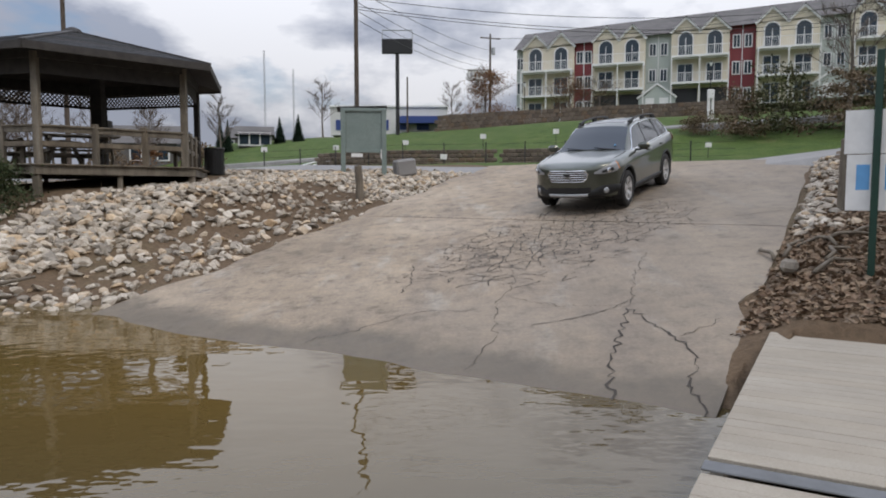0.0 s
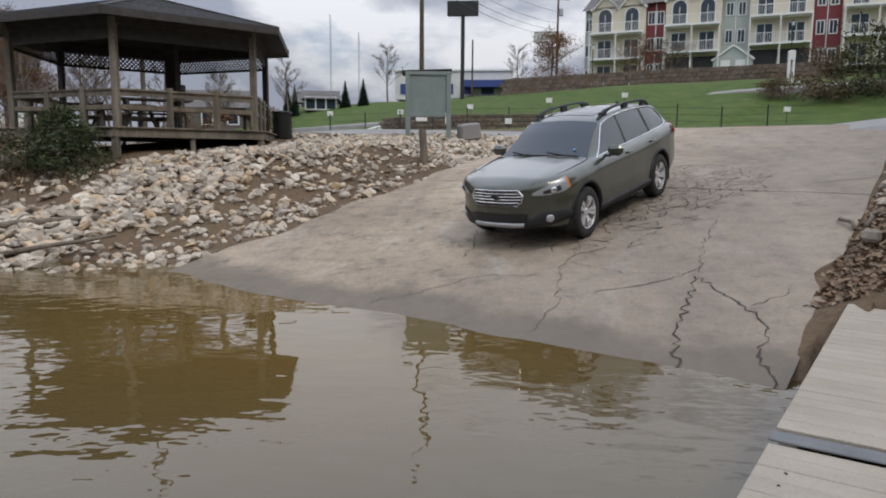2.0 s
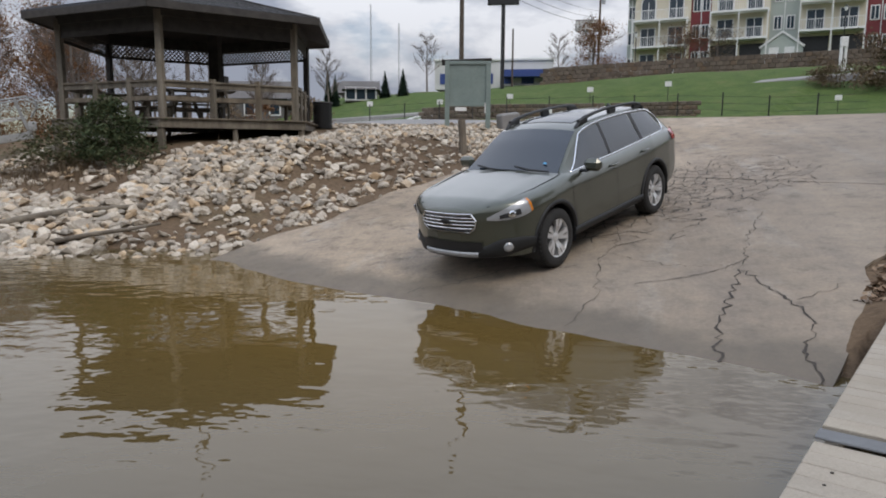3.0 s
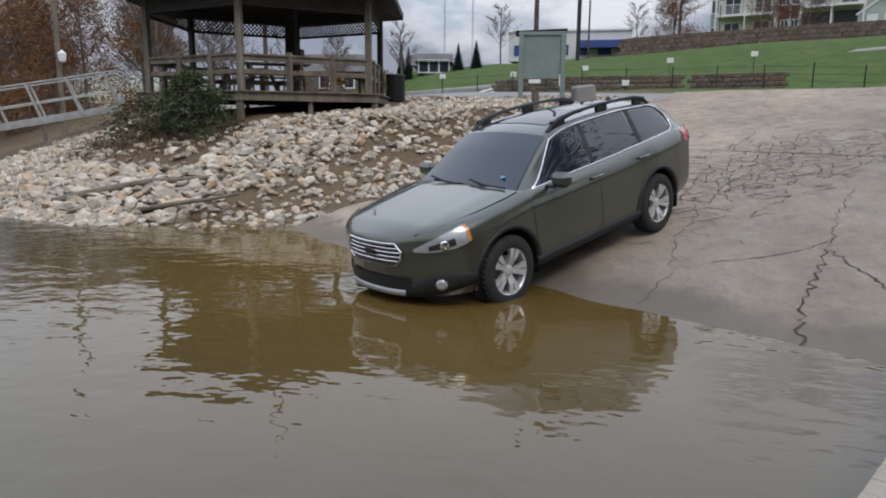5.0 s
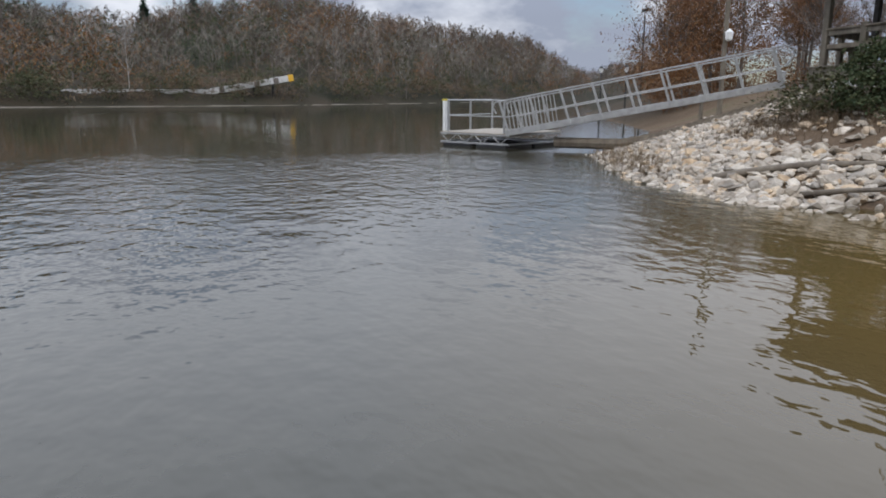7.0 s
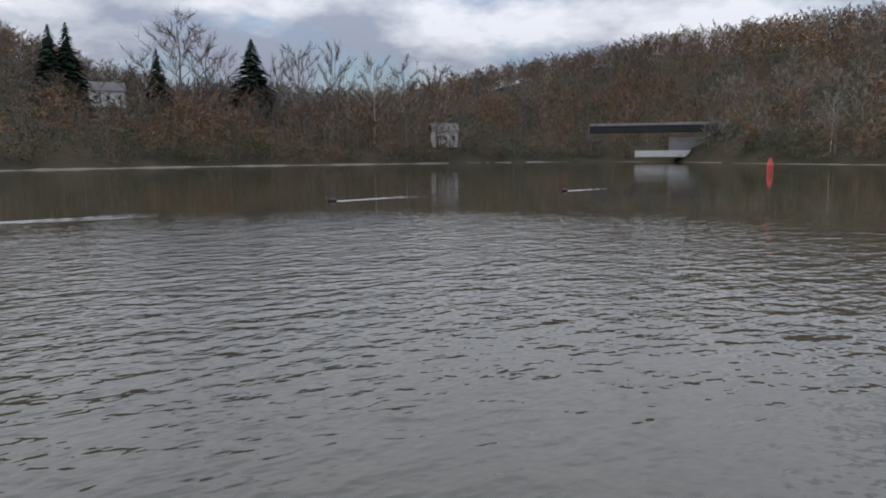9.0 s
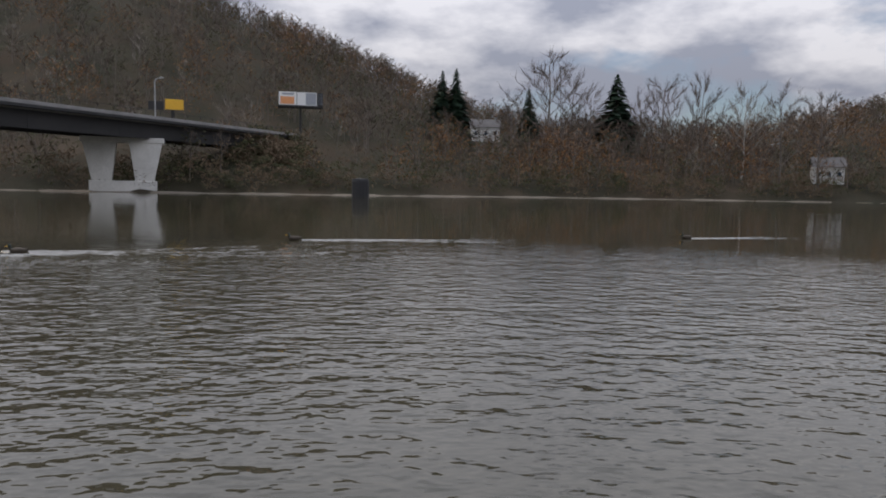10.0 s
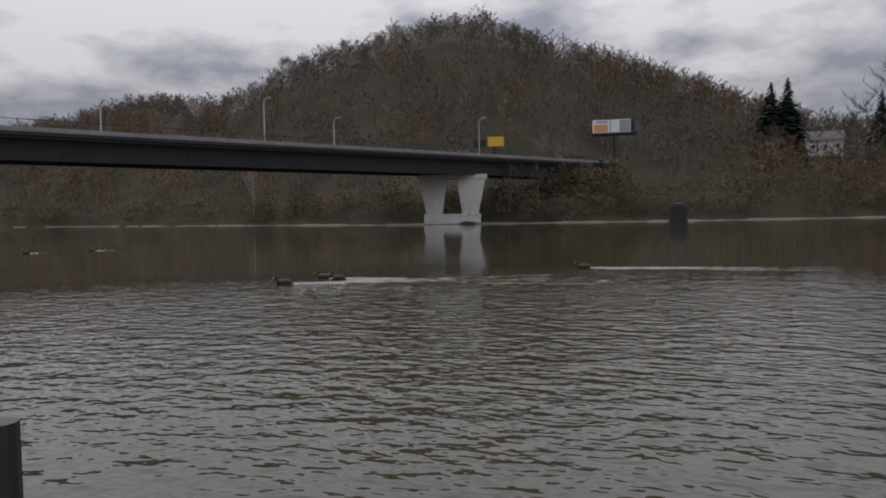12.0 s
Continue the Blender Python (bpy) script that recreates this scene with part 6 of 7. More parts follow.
# ------------------------------------------------------------ slope behind the road: walls, fence, small signs
def block_wall(name, pts, rows, bh, bl, label):
    w = thing(name, Matrix(), label, "retaining wall", kind="structure")
    me = Shape().box(0, 0, 0, bl * 0.97, 0.3, bh * 0.95, 0.03).mesh("block", M_BLOCK)
    q, n = random.Random(9), 0
    for (x0, y0), (x1, y1) in zip(pts, pts[1:]):
        ln = math.hypot(x1 - x0, y1 - y0)
        ang = math.degrees(math.atan2(y1 - y0, x1 - x0))
        for i in range(int(ln / bl)):
            for r in range(rows):
                t = (i + (0.5 if r % 2 else 0)) * bl / ln
                x, y = x0 + (x1 - x0) * t, y0 + (y1 - y0) * t
                if n >= 300:
                    return
                ob = new("block", me)
                ob.parent = w
                ob.matrix_basis = pose(x - 0.05 * r * (y1 - y0) / ln, y + 0.05 * r * (x1 - x0) / ln, zat(x, y) + (r + 0.5) * bh - 0.1, 0, 0, ang + q.uniform(-3, 3))
                n += 1


block_wall("retaining_wall", [(-6.5, 36.6), (-2.7, 35.9), (3.0, 35.6), (7.0, 34.4)], 4, 0.21, 0.32, "low brown stacked-block retaining wall in the grass slope")
block_wall("upper_wall", [(-0.5, 62.0), (10, 60.6), (25, 56.5)], 4, 0.36, 0.5, "dark brown block retaining wall below the apartments")


def build_fence():
    f = thing("slope_fence", Matrix(), "low black wire fence along the grass slope", "fence")
    pts = [(-9.0, 35.6), (-5.5, 36.2), (-2.0, 35.2), (2.1, 34.6), (5.8, 33.6), (9.5, 32.8), (13.0, 31.5)]
    for a, b in zip(pts, pts[1:]):
        for k in range(2):
            x, y = a[0] + (b[0] - a[0]) * k / 2, a[1] + (b[1] - a[1]) * k / 2
            part("post", Shape().box(x, y, zat(x, y) + 0.5, 0.05, 0.05, 1.1, 0.005), M_BLACKPAINT, f)
        for h in (0.35, 0.65, 0.95):
            part("wire", Shape().tube([(a[0], a[1], zat(*a) + h), (b[0], b[1], zat(*b) + h)], 0.008, 4), M_BLACKPAINT, f)


build_fence()
for x_, y_, z_ in [(2.09, 36.94, 4.67), (-1.95, 36.95, 4.35), (5.82, 36.54, 4.89), (12.97, 34.65, 4.08), (-5.52, 36.59, 4.06), (-9.05, 35.88, 3.93), (0.03, 33.0, 3.2), (-8.0, 60, 7.3)]:
    t_ = thing("small_sign", pose(x_, y_ - 0.05, zat(x_, y_)), "small white sign plate on a thin dark stake in the grass", "sign", "signs on the slope")
    hh_ = max(0.35, z_ - zat(x_, y_))
    part("stake", Shape().box(0, 0.02, hh_ / 2 - 0.1, 0.03, 0.02, hh_ + 0.2, 0.003), M_BLACKPAINT, t_)
    part("plate", Shape().box(0, 0, hh_, 0.31, 0.012, 0.24, 0.003), M_WHITE, t_)
t_ = thing("stone_marker", pose(17.6, 46.8, zat(17.6, 46.8)), "white upright monument on a low base at the path", "monument")
part("base", Shape().box(0, 0, 0.08, 1.1, 0.6, 0.16, 0.02), M_CONCRETE, t_)
for sx_ in (-0.13, 0.13):
    part("leg", Shape().box(sx_, 0, 0.8, 0.13, 0.2, 1.35, 0.02), M_WHITE, t_)
part("head", Shape().box(0, 0, 1.75, 0.42, 0.22, 0.6, 0.03), M_WHITE, t_)
for k_ in range(2):
    single("white_pipe", Shape().tube([(-7.6 + 0.5 * k_, 34.6, zat(-7.6, 34.6) + 0.02), (-6.6 + 0.5 * k_, 37.6 + k_, zat(-6.6, 37.6 + k_) + 0.35)], 0.05, 6), M_WHITE, "white drain pipe lying on the grass slope", "pipe", "pipes on the slope")

# ------------------------------------------------------------ poles, wires and the display sign
M_POLE = rough_mat("pole_timber", [(0.06, 0.045, 0.035), (0.11, 0.085, 0.065)], 3, 30, 0.9, 0.3)


def utility_pole(x, y, top, arms=True, r=0.15, label="brown timber utility pole with wires"):
    z = zat(x, y)
    p = thing("utility_pole", pose(x, y, z), label, "utility pole", "utility poles")
    part("pole", Shape().tube([(0, 0, -0.5), (0, 0, top - z)], r, 10, r * 0.7), M_POLE, p)
    if arms:
        h = top - z
        part("crossarm", Shape().box(0, 0, h - 0.5, 2.6, 0.1, 0.12, 0.01, pose(0, 0, 0, 0, 0, 20)), M_POLE, p)
        for k in (-1.1, -0.4, 0.4, 1.1):
            part("insulator", Shape().spin([(0, 0.14), (0.05, 0.1), (0.05, 0.02), (0.02, 0)], 8, pose(0, 0, 0, 0, 0, 20) @ pose(k, 0, h - 0.44)), M_CONCRETE, p)
        part("transformer", Shape().spin([(0, 0), (0.22, 0), (0.22, 0.8), (0, 0.85)], 12, pose(0.35, 0, h - 2.4)), M_STEEL, p)
    return p


utility_pole(-5.05, 41.7, 17.0, False)
utility_pole(-21.0, 39.7, 19.0, False)
utility_pole(5.6, 84.8, 20.4)
utility_pole(-3.3, 66.0, 12.4, False, 0.1)
utility_pole(31.5, 50.5, 15.5, True)


def cable(a, b, sag, r=0.018):
    a, b = Vector(a), Vector(b)
    pts = [a.lerp(b, t) - Vector((0, 0, sag * 4 * t * (1 - t))) for t in np.linspace(0, 1, 15)]
    single("power_cable", Shape().tube(pts, r, 4), M_BLACK, "thin black overhead cable between poles", "cable", "overhead cables")


for z0, z1, z2, sg in ((11.4, 16.9, 14.2, 0.7), (11.9, 17.6, 14.5, 0.6), (12.6, 18.9, 15.0, 0.5), (10.9, 16.2, 13.6, 0.7)):
    cable((-5.05, 41.7, z0 + 0.9), (5.6, 84.8, z1 - 0.4), sg)
for z1, z2 in ((16.6, 13.9), (17.2, 14.2), (19.9, 15.2)):
    cable((-5.05, 41.7, 12.4 + (z2 - 14) * 0.5), (31.5, 50.5, z2), 1.2, 0.022)
cable((5.6, 84.8, 19.9), (31.5, 50.5, 15.3), 0.8)

t_ = thing("display_sign", pose(-3.95, 61.9, zat(-3.95, 61.9)), "black electronic display sign on a tall dark pole", "display sign")
part("pole", Shape().tube([(0, 0, -0.3), (0, 0, 7.6)], 0.17, 10), M_BLACKPAINT, t_)
part("display", Shape().box(0, -0.1, 14.3 - zat(-3.95, 61.9), 2.65, 0.35, 1.25, 0.04), M_BLACK, t_)
part("top_frame", Shape().tube([(-1.3, 0, 15.0 - zat(-3.95, 61.9)), (-1.3, 0, 15.7 - zat(-3.95, 61.9)), (1.3, 0, 15.7 - zat(-3.95, 61.9)), (1.3, 0, 15.0 - zat(-3.95, 61.9))], 0.05, 6), M_STEEL, t_)
t_ = thing("shop_sign", pose(4.5, 87.9, zat(4.5, 87.9)), "white shop sign on a pole beyond the grass slope", "sign")
part("pole", Shape().tube([(0.3, 0, -0.3), (0.3, 0, 16.0 - zat(4.5, 87.9))], 0.09, 8), M_STEEL, t_)
part("panel", Shape().box(0, -0.1, 16.1 - zat(4.5, 87.9), 2.9, 0.2, 1.25, 0.03), M_WHITE, t_)
part("frame", Shape().tube([(-1.45, -0.22, 15.47 - zat(4.5, 87.9)), (1.45, -0.22, 15.47 - zat(4.5, 87.9)), (1.45, -0.22, 16.73 - zat(4.5, 87.9)), (-1.45, -0.22, 16.73 - zat(4.5, 87.9)), (-1.45, -0.22, 15.47 - zat(4.5, 87.9))], 0.05, 6), M_HINGE, t_, "grey frame")
for k_ in range(5):
    part("bar", Shape().box(-1.0 + 0.5 * k_, -0.215, 16.1 - zat(4.5, 87.9), 0.3, 0.02, 0.55, 0.004), M_STEEL, t_)
for x_, y_, tp_ in ((-36.4, 145.5, 30.5), (-30.8, 146.8, 27.0)):
    t_ = thing("radio_mast", pose(x_, y_, zat(x_, y_)), "thin lattice radio mast on the skyline", "mast", "radio masts")
    h_ = tp_ - zat(x_, y_)
    for k_ in range(3):
        a_ = k_ * 2.094
        part("leg", Shape().tube([(0.22 * math.cos(a_), 0.22 * math.sin(a_), 0), (0.12 * math.cos(a_), 0.12 * math.sin(a_), h_)], 0.04, 4), M_STEEL, t_)
    for k_ in range(int(h_ / 1.2)):
        z_ = k_ * 1.2
        part("brace", Shape().tube([(0.22, 0, z_), (-0.11, 0.19, z_ + 0.6), (-0.11, -0.19, z_ + 1.2)], 0.025, 4), M_STEEL, t_)


def lamp_post(x, y, top, style="lantern", label="black lamp post with a lantern head"):
    z = zat(x, y)
    h = top - z
    p = thing("lamp_post", pose(x, y, z), label, "lamp post", "lamp posts")
    part("pole", Shape().tube([(0, 0, -0.2), (0, 0, 0.5), (0, 0, h - 0.4)], 0.07, 8, 0.045), M_BLACKPAINT, p)
    if style == "lantern":
        part("lantern", Shape().spin([(0.03, h - 0.45), (0.13, h - 0.4), (0.17, h - 0.1), (0.05, h + 0.05), (0, h + 0.1)], 8), M_WHITE, p)
        part("cap", Shape().spin([(0.2, h - 0.08), (0.06, h + 0.08), (0, h + 0.14)], 8), M_BLACKPAINT, p)
    else:
        part("head", Shape().box(0.12, 0, h - 0.1, 0.6, 0.3, 0.18, 0.03), M_BLACKPAINT, p)


lamp_post(28.1, 74.9, 15.4)
lamp_post(9.1, 79.4, 13.9)
lamp_post(-37.2, 34.3, 7.25, "box", "tall black lamp post with a flat head by the river path")
lamp_post(-41.2, 36.6, 3.8, "lantern", "short lamp post by the river path")
lamp_post(-48.0, 40.0, 4.0, "lantern", "short lamp post by the river path")
t_ = thing("timber_pole", pose(-20.3, 22.5, zat(-20.3, 22.5)), "tall grey timber pole with a lantern beside the gangway", "pole")
part("pole", Shape().tube([(0, 0, -0.4), (0.0, 0, 7.5)], 0.095, 10, 0.08), M_WOOD, t_)
part("lantern", Shape().spin([(0.05, 0), (0.12, 0.05), (0.15, 0.32), (0.04, 0.42), (0, 0.45)], 8, pose(0.25, -0.1, 2.85)), M_WHITE, t_)
for x_, y_ in ((-21.3, 22.6), (-17.2, 21.8)):
    t_ = thing("power_pedestal", pose(x_, y_, zat(x_, y_)), "grey power pedestal post beside the gangway", "pedestal", "power pedestals")
    part("post", Shape().box(0, 0, 0.4, 0.12, 0.12, 0.9, 0.01), M_WOOD, t_)
    part("head", Shape().box(0, 0, 0.95, 0.2, 0.2, 0.3, 0.02), M_ALU, t_)


# ------------------------------------------------------------ apartment building on the slope
def siding(name, c):
    m, nt, b = nodes_of(name)
    co = nt.nodes.new("ShaderNodeTexCoord")
    w = nt.nodes.new("ShaderNodeTexWave")
    w.bands_direction = "Z"
    w.inputs["Scale"].default_value = 1.3
    nt.links.new(co.outputs["Object"], w.inputs["Vector"])
    n = noise_node(nt, 0.4, 5, 0.6)
    col = ramp_node(nt, n.outputs["Fac"], [(0.3, tuple(v * 0.85 for v in c)), (0.7, c)]).outputs[0]
    nt.links.new(col, b.inputs["Base Color"])
    b.inputs["Roughness"].default_value = 0.7
    bump(nt, b, w.outputs["Fac"], 0.3, 0.02)
    return m


M_CREAM, M_RED_SIDING, M_GREEN_SIDING = siding("cream_siding", (0.62, 0.56, 0.43)), siding("dark_red_siding", (0.20, 0.035, 0.04)), siding("grey_green_siding", (0.40, 0.44, 0.40))
M_ROOFGREY = rough_mat("grey_roof_shingle", [(0.085, 0.08, 0.078), (0.14, 0.13, 0.125)], 0.6, 8, 0.9, 0.3)


def build_apartments():
    d = Vector((43.7, -15.0, 0)).normalized()
    out = Vector((-d.y, d.x, 0)) * -1
    m = Matrix(((d.x, -out.x, 0, 9.0), (d.y, -out.y, 0, 87.1), (0, 0, 1, 10.1), (0, 0, 0, 1)))
    apt = thing("apartment_building", m, "three-storey cream, red and green apartment building with gables and balconies", "building")
    # local: x along the front, -y towards the river, z up
    deep = 12.0

    def window(parent, x, y, z, w, h, arch=False):
        o = part("window", Shape().box(x, y, z + h / 2, w + 0.24, 0.12, h + 0.24, 0.01), M_WHITE, parent)
        g = Shape()
        if arch:
            pts = [(x - w / 2, z), (x + w / 2, z)] + [(x + w / 2 * math.cos(a), z + h - 0.1 + w / 2 * math.sin(a)) for a in np.linspace(0, math.pi, 9)]
            g.add([(px, y - 0.08, pz) for px, pz in pts], [tuple(range(len(pts)))])
            fr = [(x + (w / 2 + 0.08) * math.cos(a), y - 0.05, z + h - 0.1 + (w / 2 + 0.08) * math.sin(a)) for a in np.linspace(0, math.pi, 11)]
            part("arch_trim", Shape().tube(fr, 0.07, 5), M_WHITE, o)
        else:
            g.box(x, y - 0.06, z + h / 2, w, 0.04, h, 0.0)
        part("pane", g, M_GLASSDARK, o)
        part("mullion", Shape().box(x, y - 0.1, z + h / 2, 0.07, 0.03, h, 0.0), M_WHITE, o)

    step = 0.045
    bays = [(0.0, 0.9, "g"), (0.9, 7.0, "c"), (7.0, 9.2, "r"), (9.2, 15.1, "c"), (15.1, 17.9, "g"), (17.9, 24.0, "c"), (24.0, 26.7, "r"), (26.7, 32.9, "c"), (32.9, 35.8, "g"), (35.8, 42.0, "c"), (42.0, 44.6, "r"), (44.6, 50.7, "c")]
    for x0, x1, k in bays:
        zb = step * (x0 + x1) / 2
        mat = {"c": M_CREAM, "r": M_RED_SIDING, "g": M_GREEN_SIDING}[k]
        proud = 0.5 if k == "c" else 0.0
        cx, w = (x0 + x1) / 2, x1 - x0
        wall = part("wall", Shape().box(cx, deep / 2 - proud / 2, zb + 4.4, w - 0.01, deep + proud, 8.9 + 0.0, 0.0), mat, apt)
        f2, f3 = zb + 2.9, zb + 5.8
        if k == "c":
            y = -proud
            for g in (0, 1):
                gx0 = x0 + g * w / 2
                gx1 = gx0 + w / 2
                gm = (gx0 + gx1) / 2
                z0, z1 = zb + 8.6, zb + 10.3
                part("gable", Shape().add([(gx0, y, z0), (gx1, y, z0), (gm, y, z1 - 0.1), (gx0, y + 6, z0), (gx1, y + 6, z0), (gm, y + 6, z1 - 0.1)], [(0, 1, 2), (3, 5, 4), (0, 2, 5, 3), (1, 4, 5, 2)]), mat, apt)
                for s, e in (((gx0 - 0.15, z0 - 0.1), (gm, z1 - 0.12)), ((gx1 + 0.15, z0 - 0.1), (gm, z1 - 0.12))):
                    part("bargeboard", Shape().beam((s[0], y - 0.15, s[1]), (e[0], y - 0.15, e[1]), 0.12, 0.26, 0.01), M_WHITE, apt)
                    part("gable_roof", Shape().add([(s[0], y - 0.3, s[1] + 0.16), (e[0], y - 0.3, e[1] + 0.16), (e[0], y + 6.5, e[1] + 0.16), (s[0], y + 6.5, s[1] + 0.16)], [(0, 1, 2, 3)]), M_ROOFGREY, apt)
                window(apt, gm, y - 0.02, f3 + 0.1, 1.45, 2.0, True)
                window(apt, gm, y - 0.02, f2 + 0.1, 1.5, 2.0)
                if x0 < 1 or x0 > 26:
                    window(apt, gm, y - 0.02, zb + 0.1, 1.5, 2.0)
                else:
                    # the wall is closed here; a black sheet paints the shade of an open bay
                    part("undercroft_shade", Shape().box(gm, y - 0.03, zb + 1.2, w / 2 - 0.3, 0.06, 2.3, 0.0), M_BLACKPAINT, apt, "flat black panel for the shade in a garage bay")
            for fz in (f2, f3):
                b = part("balcony", Shape().box(cx, y - 0.75, fz - 0.1, w - 0.1, 1.5, 0.24, 0.02), M_WHITE, apt)
                part("top_rail", Shape().box(cx, y - 1.47, fz + 1.0, w - 0.1, 0.06, 0.06, 0.005), M_WHITE, b)
                n = int(w / 0.22)
                for i in range(n + 1):
                    part("baluster", Shape().box(x0 + 0.08 + (w - 0.16) * i / n, y - 1.47, fz + 0.5, 0.035, 0.035, 1.0, 0.0), M_WHITE, b)
                for px in (x0 + 0.1, cx, x1 - 0.1):
                    part("post", Shape().box(px, y - 1.45, fz - 1.5, 0.13, 0.13, 2.7, 0.0), M_WHITE, b)
        else:
            for fz in (zb, f2, f3):
                for q in ((0.28, 0.72) if w > 2 else (0.5,)):
                    window(apt, x0 + w * q, -0.02, fz + 0.7, 0.62, 1.25)
            part("downpipe", Shape().box(cx, -0.06, zb + 4.4, 0.09, 0.09, 8.8, 0.0), M_WHITE, apt)
            if k == "g" and x0 > 10:
                p = part("porch", Shape().add([(x0 - 0.6, -1.6, zb), (x1 + 0.6, -1.6, zb), (x1 + 0.6, -1.6, zb + 1.6), (cx, -1.6, zb + 3.0), (x0 - 0.6, -1.6, zb + 1.6), (x0 - 0.6, 0, zb), (x1 + 0.6, 0, zb), (x1 + 0.6, 0, zb + 1.6), (cx, 0, zb + 3.0), (x0 - 0.6, 0, zb + 1.6)], [(0, 1, 2, 3, 4), (1, 6, 7, 2), (0, 4, 9, 5), (4, 3, 8, 9), (3, 2, 7, 8)]), mat, apt, "small gabled entrance porch")
                for s in (-1, 1):
                    part("porch_trim", Shape().beam((cx + s * (w / 2 + 0.75), -1.68, zb + 1.5), (cx, -1.68, zb + 3.08), 0.1, 0.2, 0.0), M_WHITE, p)
                    part("porch_door", Shape().box(cx + s * 0.75, -1.64, zb + 0.75, 0.95, 0.06, 1.5, 0.0), M_WHITE, p)
    rows = []
    for x in (-0.3, 51):
        zb = step * x
        rows.append([(x, -0.6, zb + 8.75), (x, deep / 2, zb + 12.0), (x, deep + 0.6, zb + 8.75)])
    part("main_roof", Shape().grid(rows), M_ROOFGREY, apt, "grey shingle main roof")
    part("gable_end", Shape().add([(0, 0, 8.7), (0, deep, 8.7), (0, deep / 2, 11.9)], [(0, 2, 1)]), M_GREEN_SIDING, apt)


build_apartments()


def simple_house(name, x, y, z, w, d, h, rh, ang, wall, roof, label, windows=3, group=""):
    """A gabled house with its windows, base at z."""
    o = thing(name, pose(x, y, z, 0, 0, ang), label, "house", group)
    part("wall", Shape().box(0, 0, h / 2, w, d, h, 0.0), wall, o)
    for s in (-1, 1):
        part("gable", Shape().add([(s * w / 2, -d / 2, h), (s * w / 2, d / 2, h), (s * w / 2, 0, h + rh - 0.1)], [(0, 1, 2)]), wall, o)
        part("roof", Shape().add([(-w / 2 - 0.4, s * (d / 2 + 0.4), h - 0.2), (w / 2 + 0.4, s * (d / 2 + 0.4), h - 0.2), (w / 2 + 0.4, 0, h + rh), (-w / 2 - 0.4, 0, h + rh)], [(0, 1, 2, 3)]), roof, o)
    for i in range(windows):
        wx = -w / 2 + w * (i + 0.5) / windows
        wd = part("window", Shape().box(wx, -d / 2 - 0.03, h * 0.55, 1.1, 0.1, 1.3, 0.0), M_WHITE, o)
        part("pane", Shape().box(wx, -d / 2 - 0.07, h * 0.55, 0.85, 0.06, 1.05, 0.0), M_GLASSDARK, wd)
    return o


M_PALEWALL = siding("pale_siding", (0.62, 0.62, 0.60))
M_BLUE = smooth_mat("blue_paint", (0.03, 0.06, 0.22), 0.5)
t_ = thing("white_store", pose(-7.0, 95.5, 9.2), "long low white commercial building with blue fronts", "building")
part("wall", Shape().box(0, 0, 1.7, 15.0, 8.0, 3.6, 0.0), M_PALEWALL, t_)
part("parapet", Shape().box(0, -0.1, 3.55, 15.2, 8.2, 0.25, 0.02), M_WHITE, t_)
part("canopy", Shape().box(4.2, -5.0, 1.7, 5.5, 2.0, 0.9, 0.03), M_BLUE, t_)
for k_ in range(5):
    w_ = part("window", Shape().box(-6 + 2.6 * k_, -4.03, 1.2, 1.6, 0.1, 1.3, 0.0), M_BLUE, t_)
for x_, y_, z_, w_, an_, lb_ in ((-28.0, 66.0, 4.3, 7.0, 10, "grey house roof beyond the gazebo"), (-29.0, 106, 9.5, 6.0, 0, "grey house behind evergreens on the slope"), (3.5, 100.0, 8.6, 9.0, 5, "white house beyond the car park"), (-18.6, 70.0, 7.3, 3.0, 15, "grey garden shed on the grass slope")):
    simple_house("house", x_, y_, min(z_, zat(x_, y_) - 0.3), w_, 5.0 if w_ > 4 else 2.4, 2.5 if w_ > 4 else 1.4, 1.6 if w_ > 4 else 0.7, an_, M_PALEWALL if "white" in lb_ else M_ROOFGREY, M_ROOFGREY, lb_, group="far houses")
t_ = thing("parked_car", pose(8.5, 72, zat(8.5, 72), 0, 0, 8), "parked pale car seen over the wall", "car")
part("body", Shape().box(0, 0, 0.6, 4.4, 1.75, 0.6, 0.15), M_WHITE, t_)
part("cabin", Shape().box(-0.2, 0, 1.15, 2.3, 1.5, 0.55, 0.2), M_GLASSDARK, t_)
for sx_ in (-1.3, 1.3):
    for sy_ in (-0.8, 0.8):
        part("wheel", Shape().spin([(0, -0.1), (0.32, -0.1), (0.32, 0.1), (0, 0.1)], 14, pose(sx_, sy_, 0.32, 90, 0, 0)), M_TYRE, t_)


# ------------------------------------------------------------ bridge
def polar(yaw, r, z=0.0):
    a = math.radians(yaw)
    return Vector((-r * math.sin(a), r * math.cos(a), z))


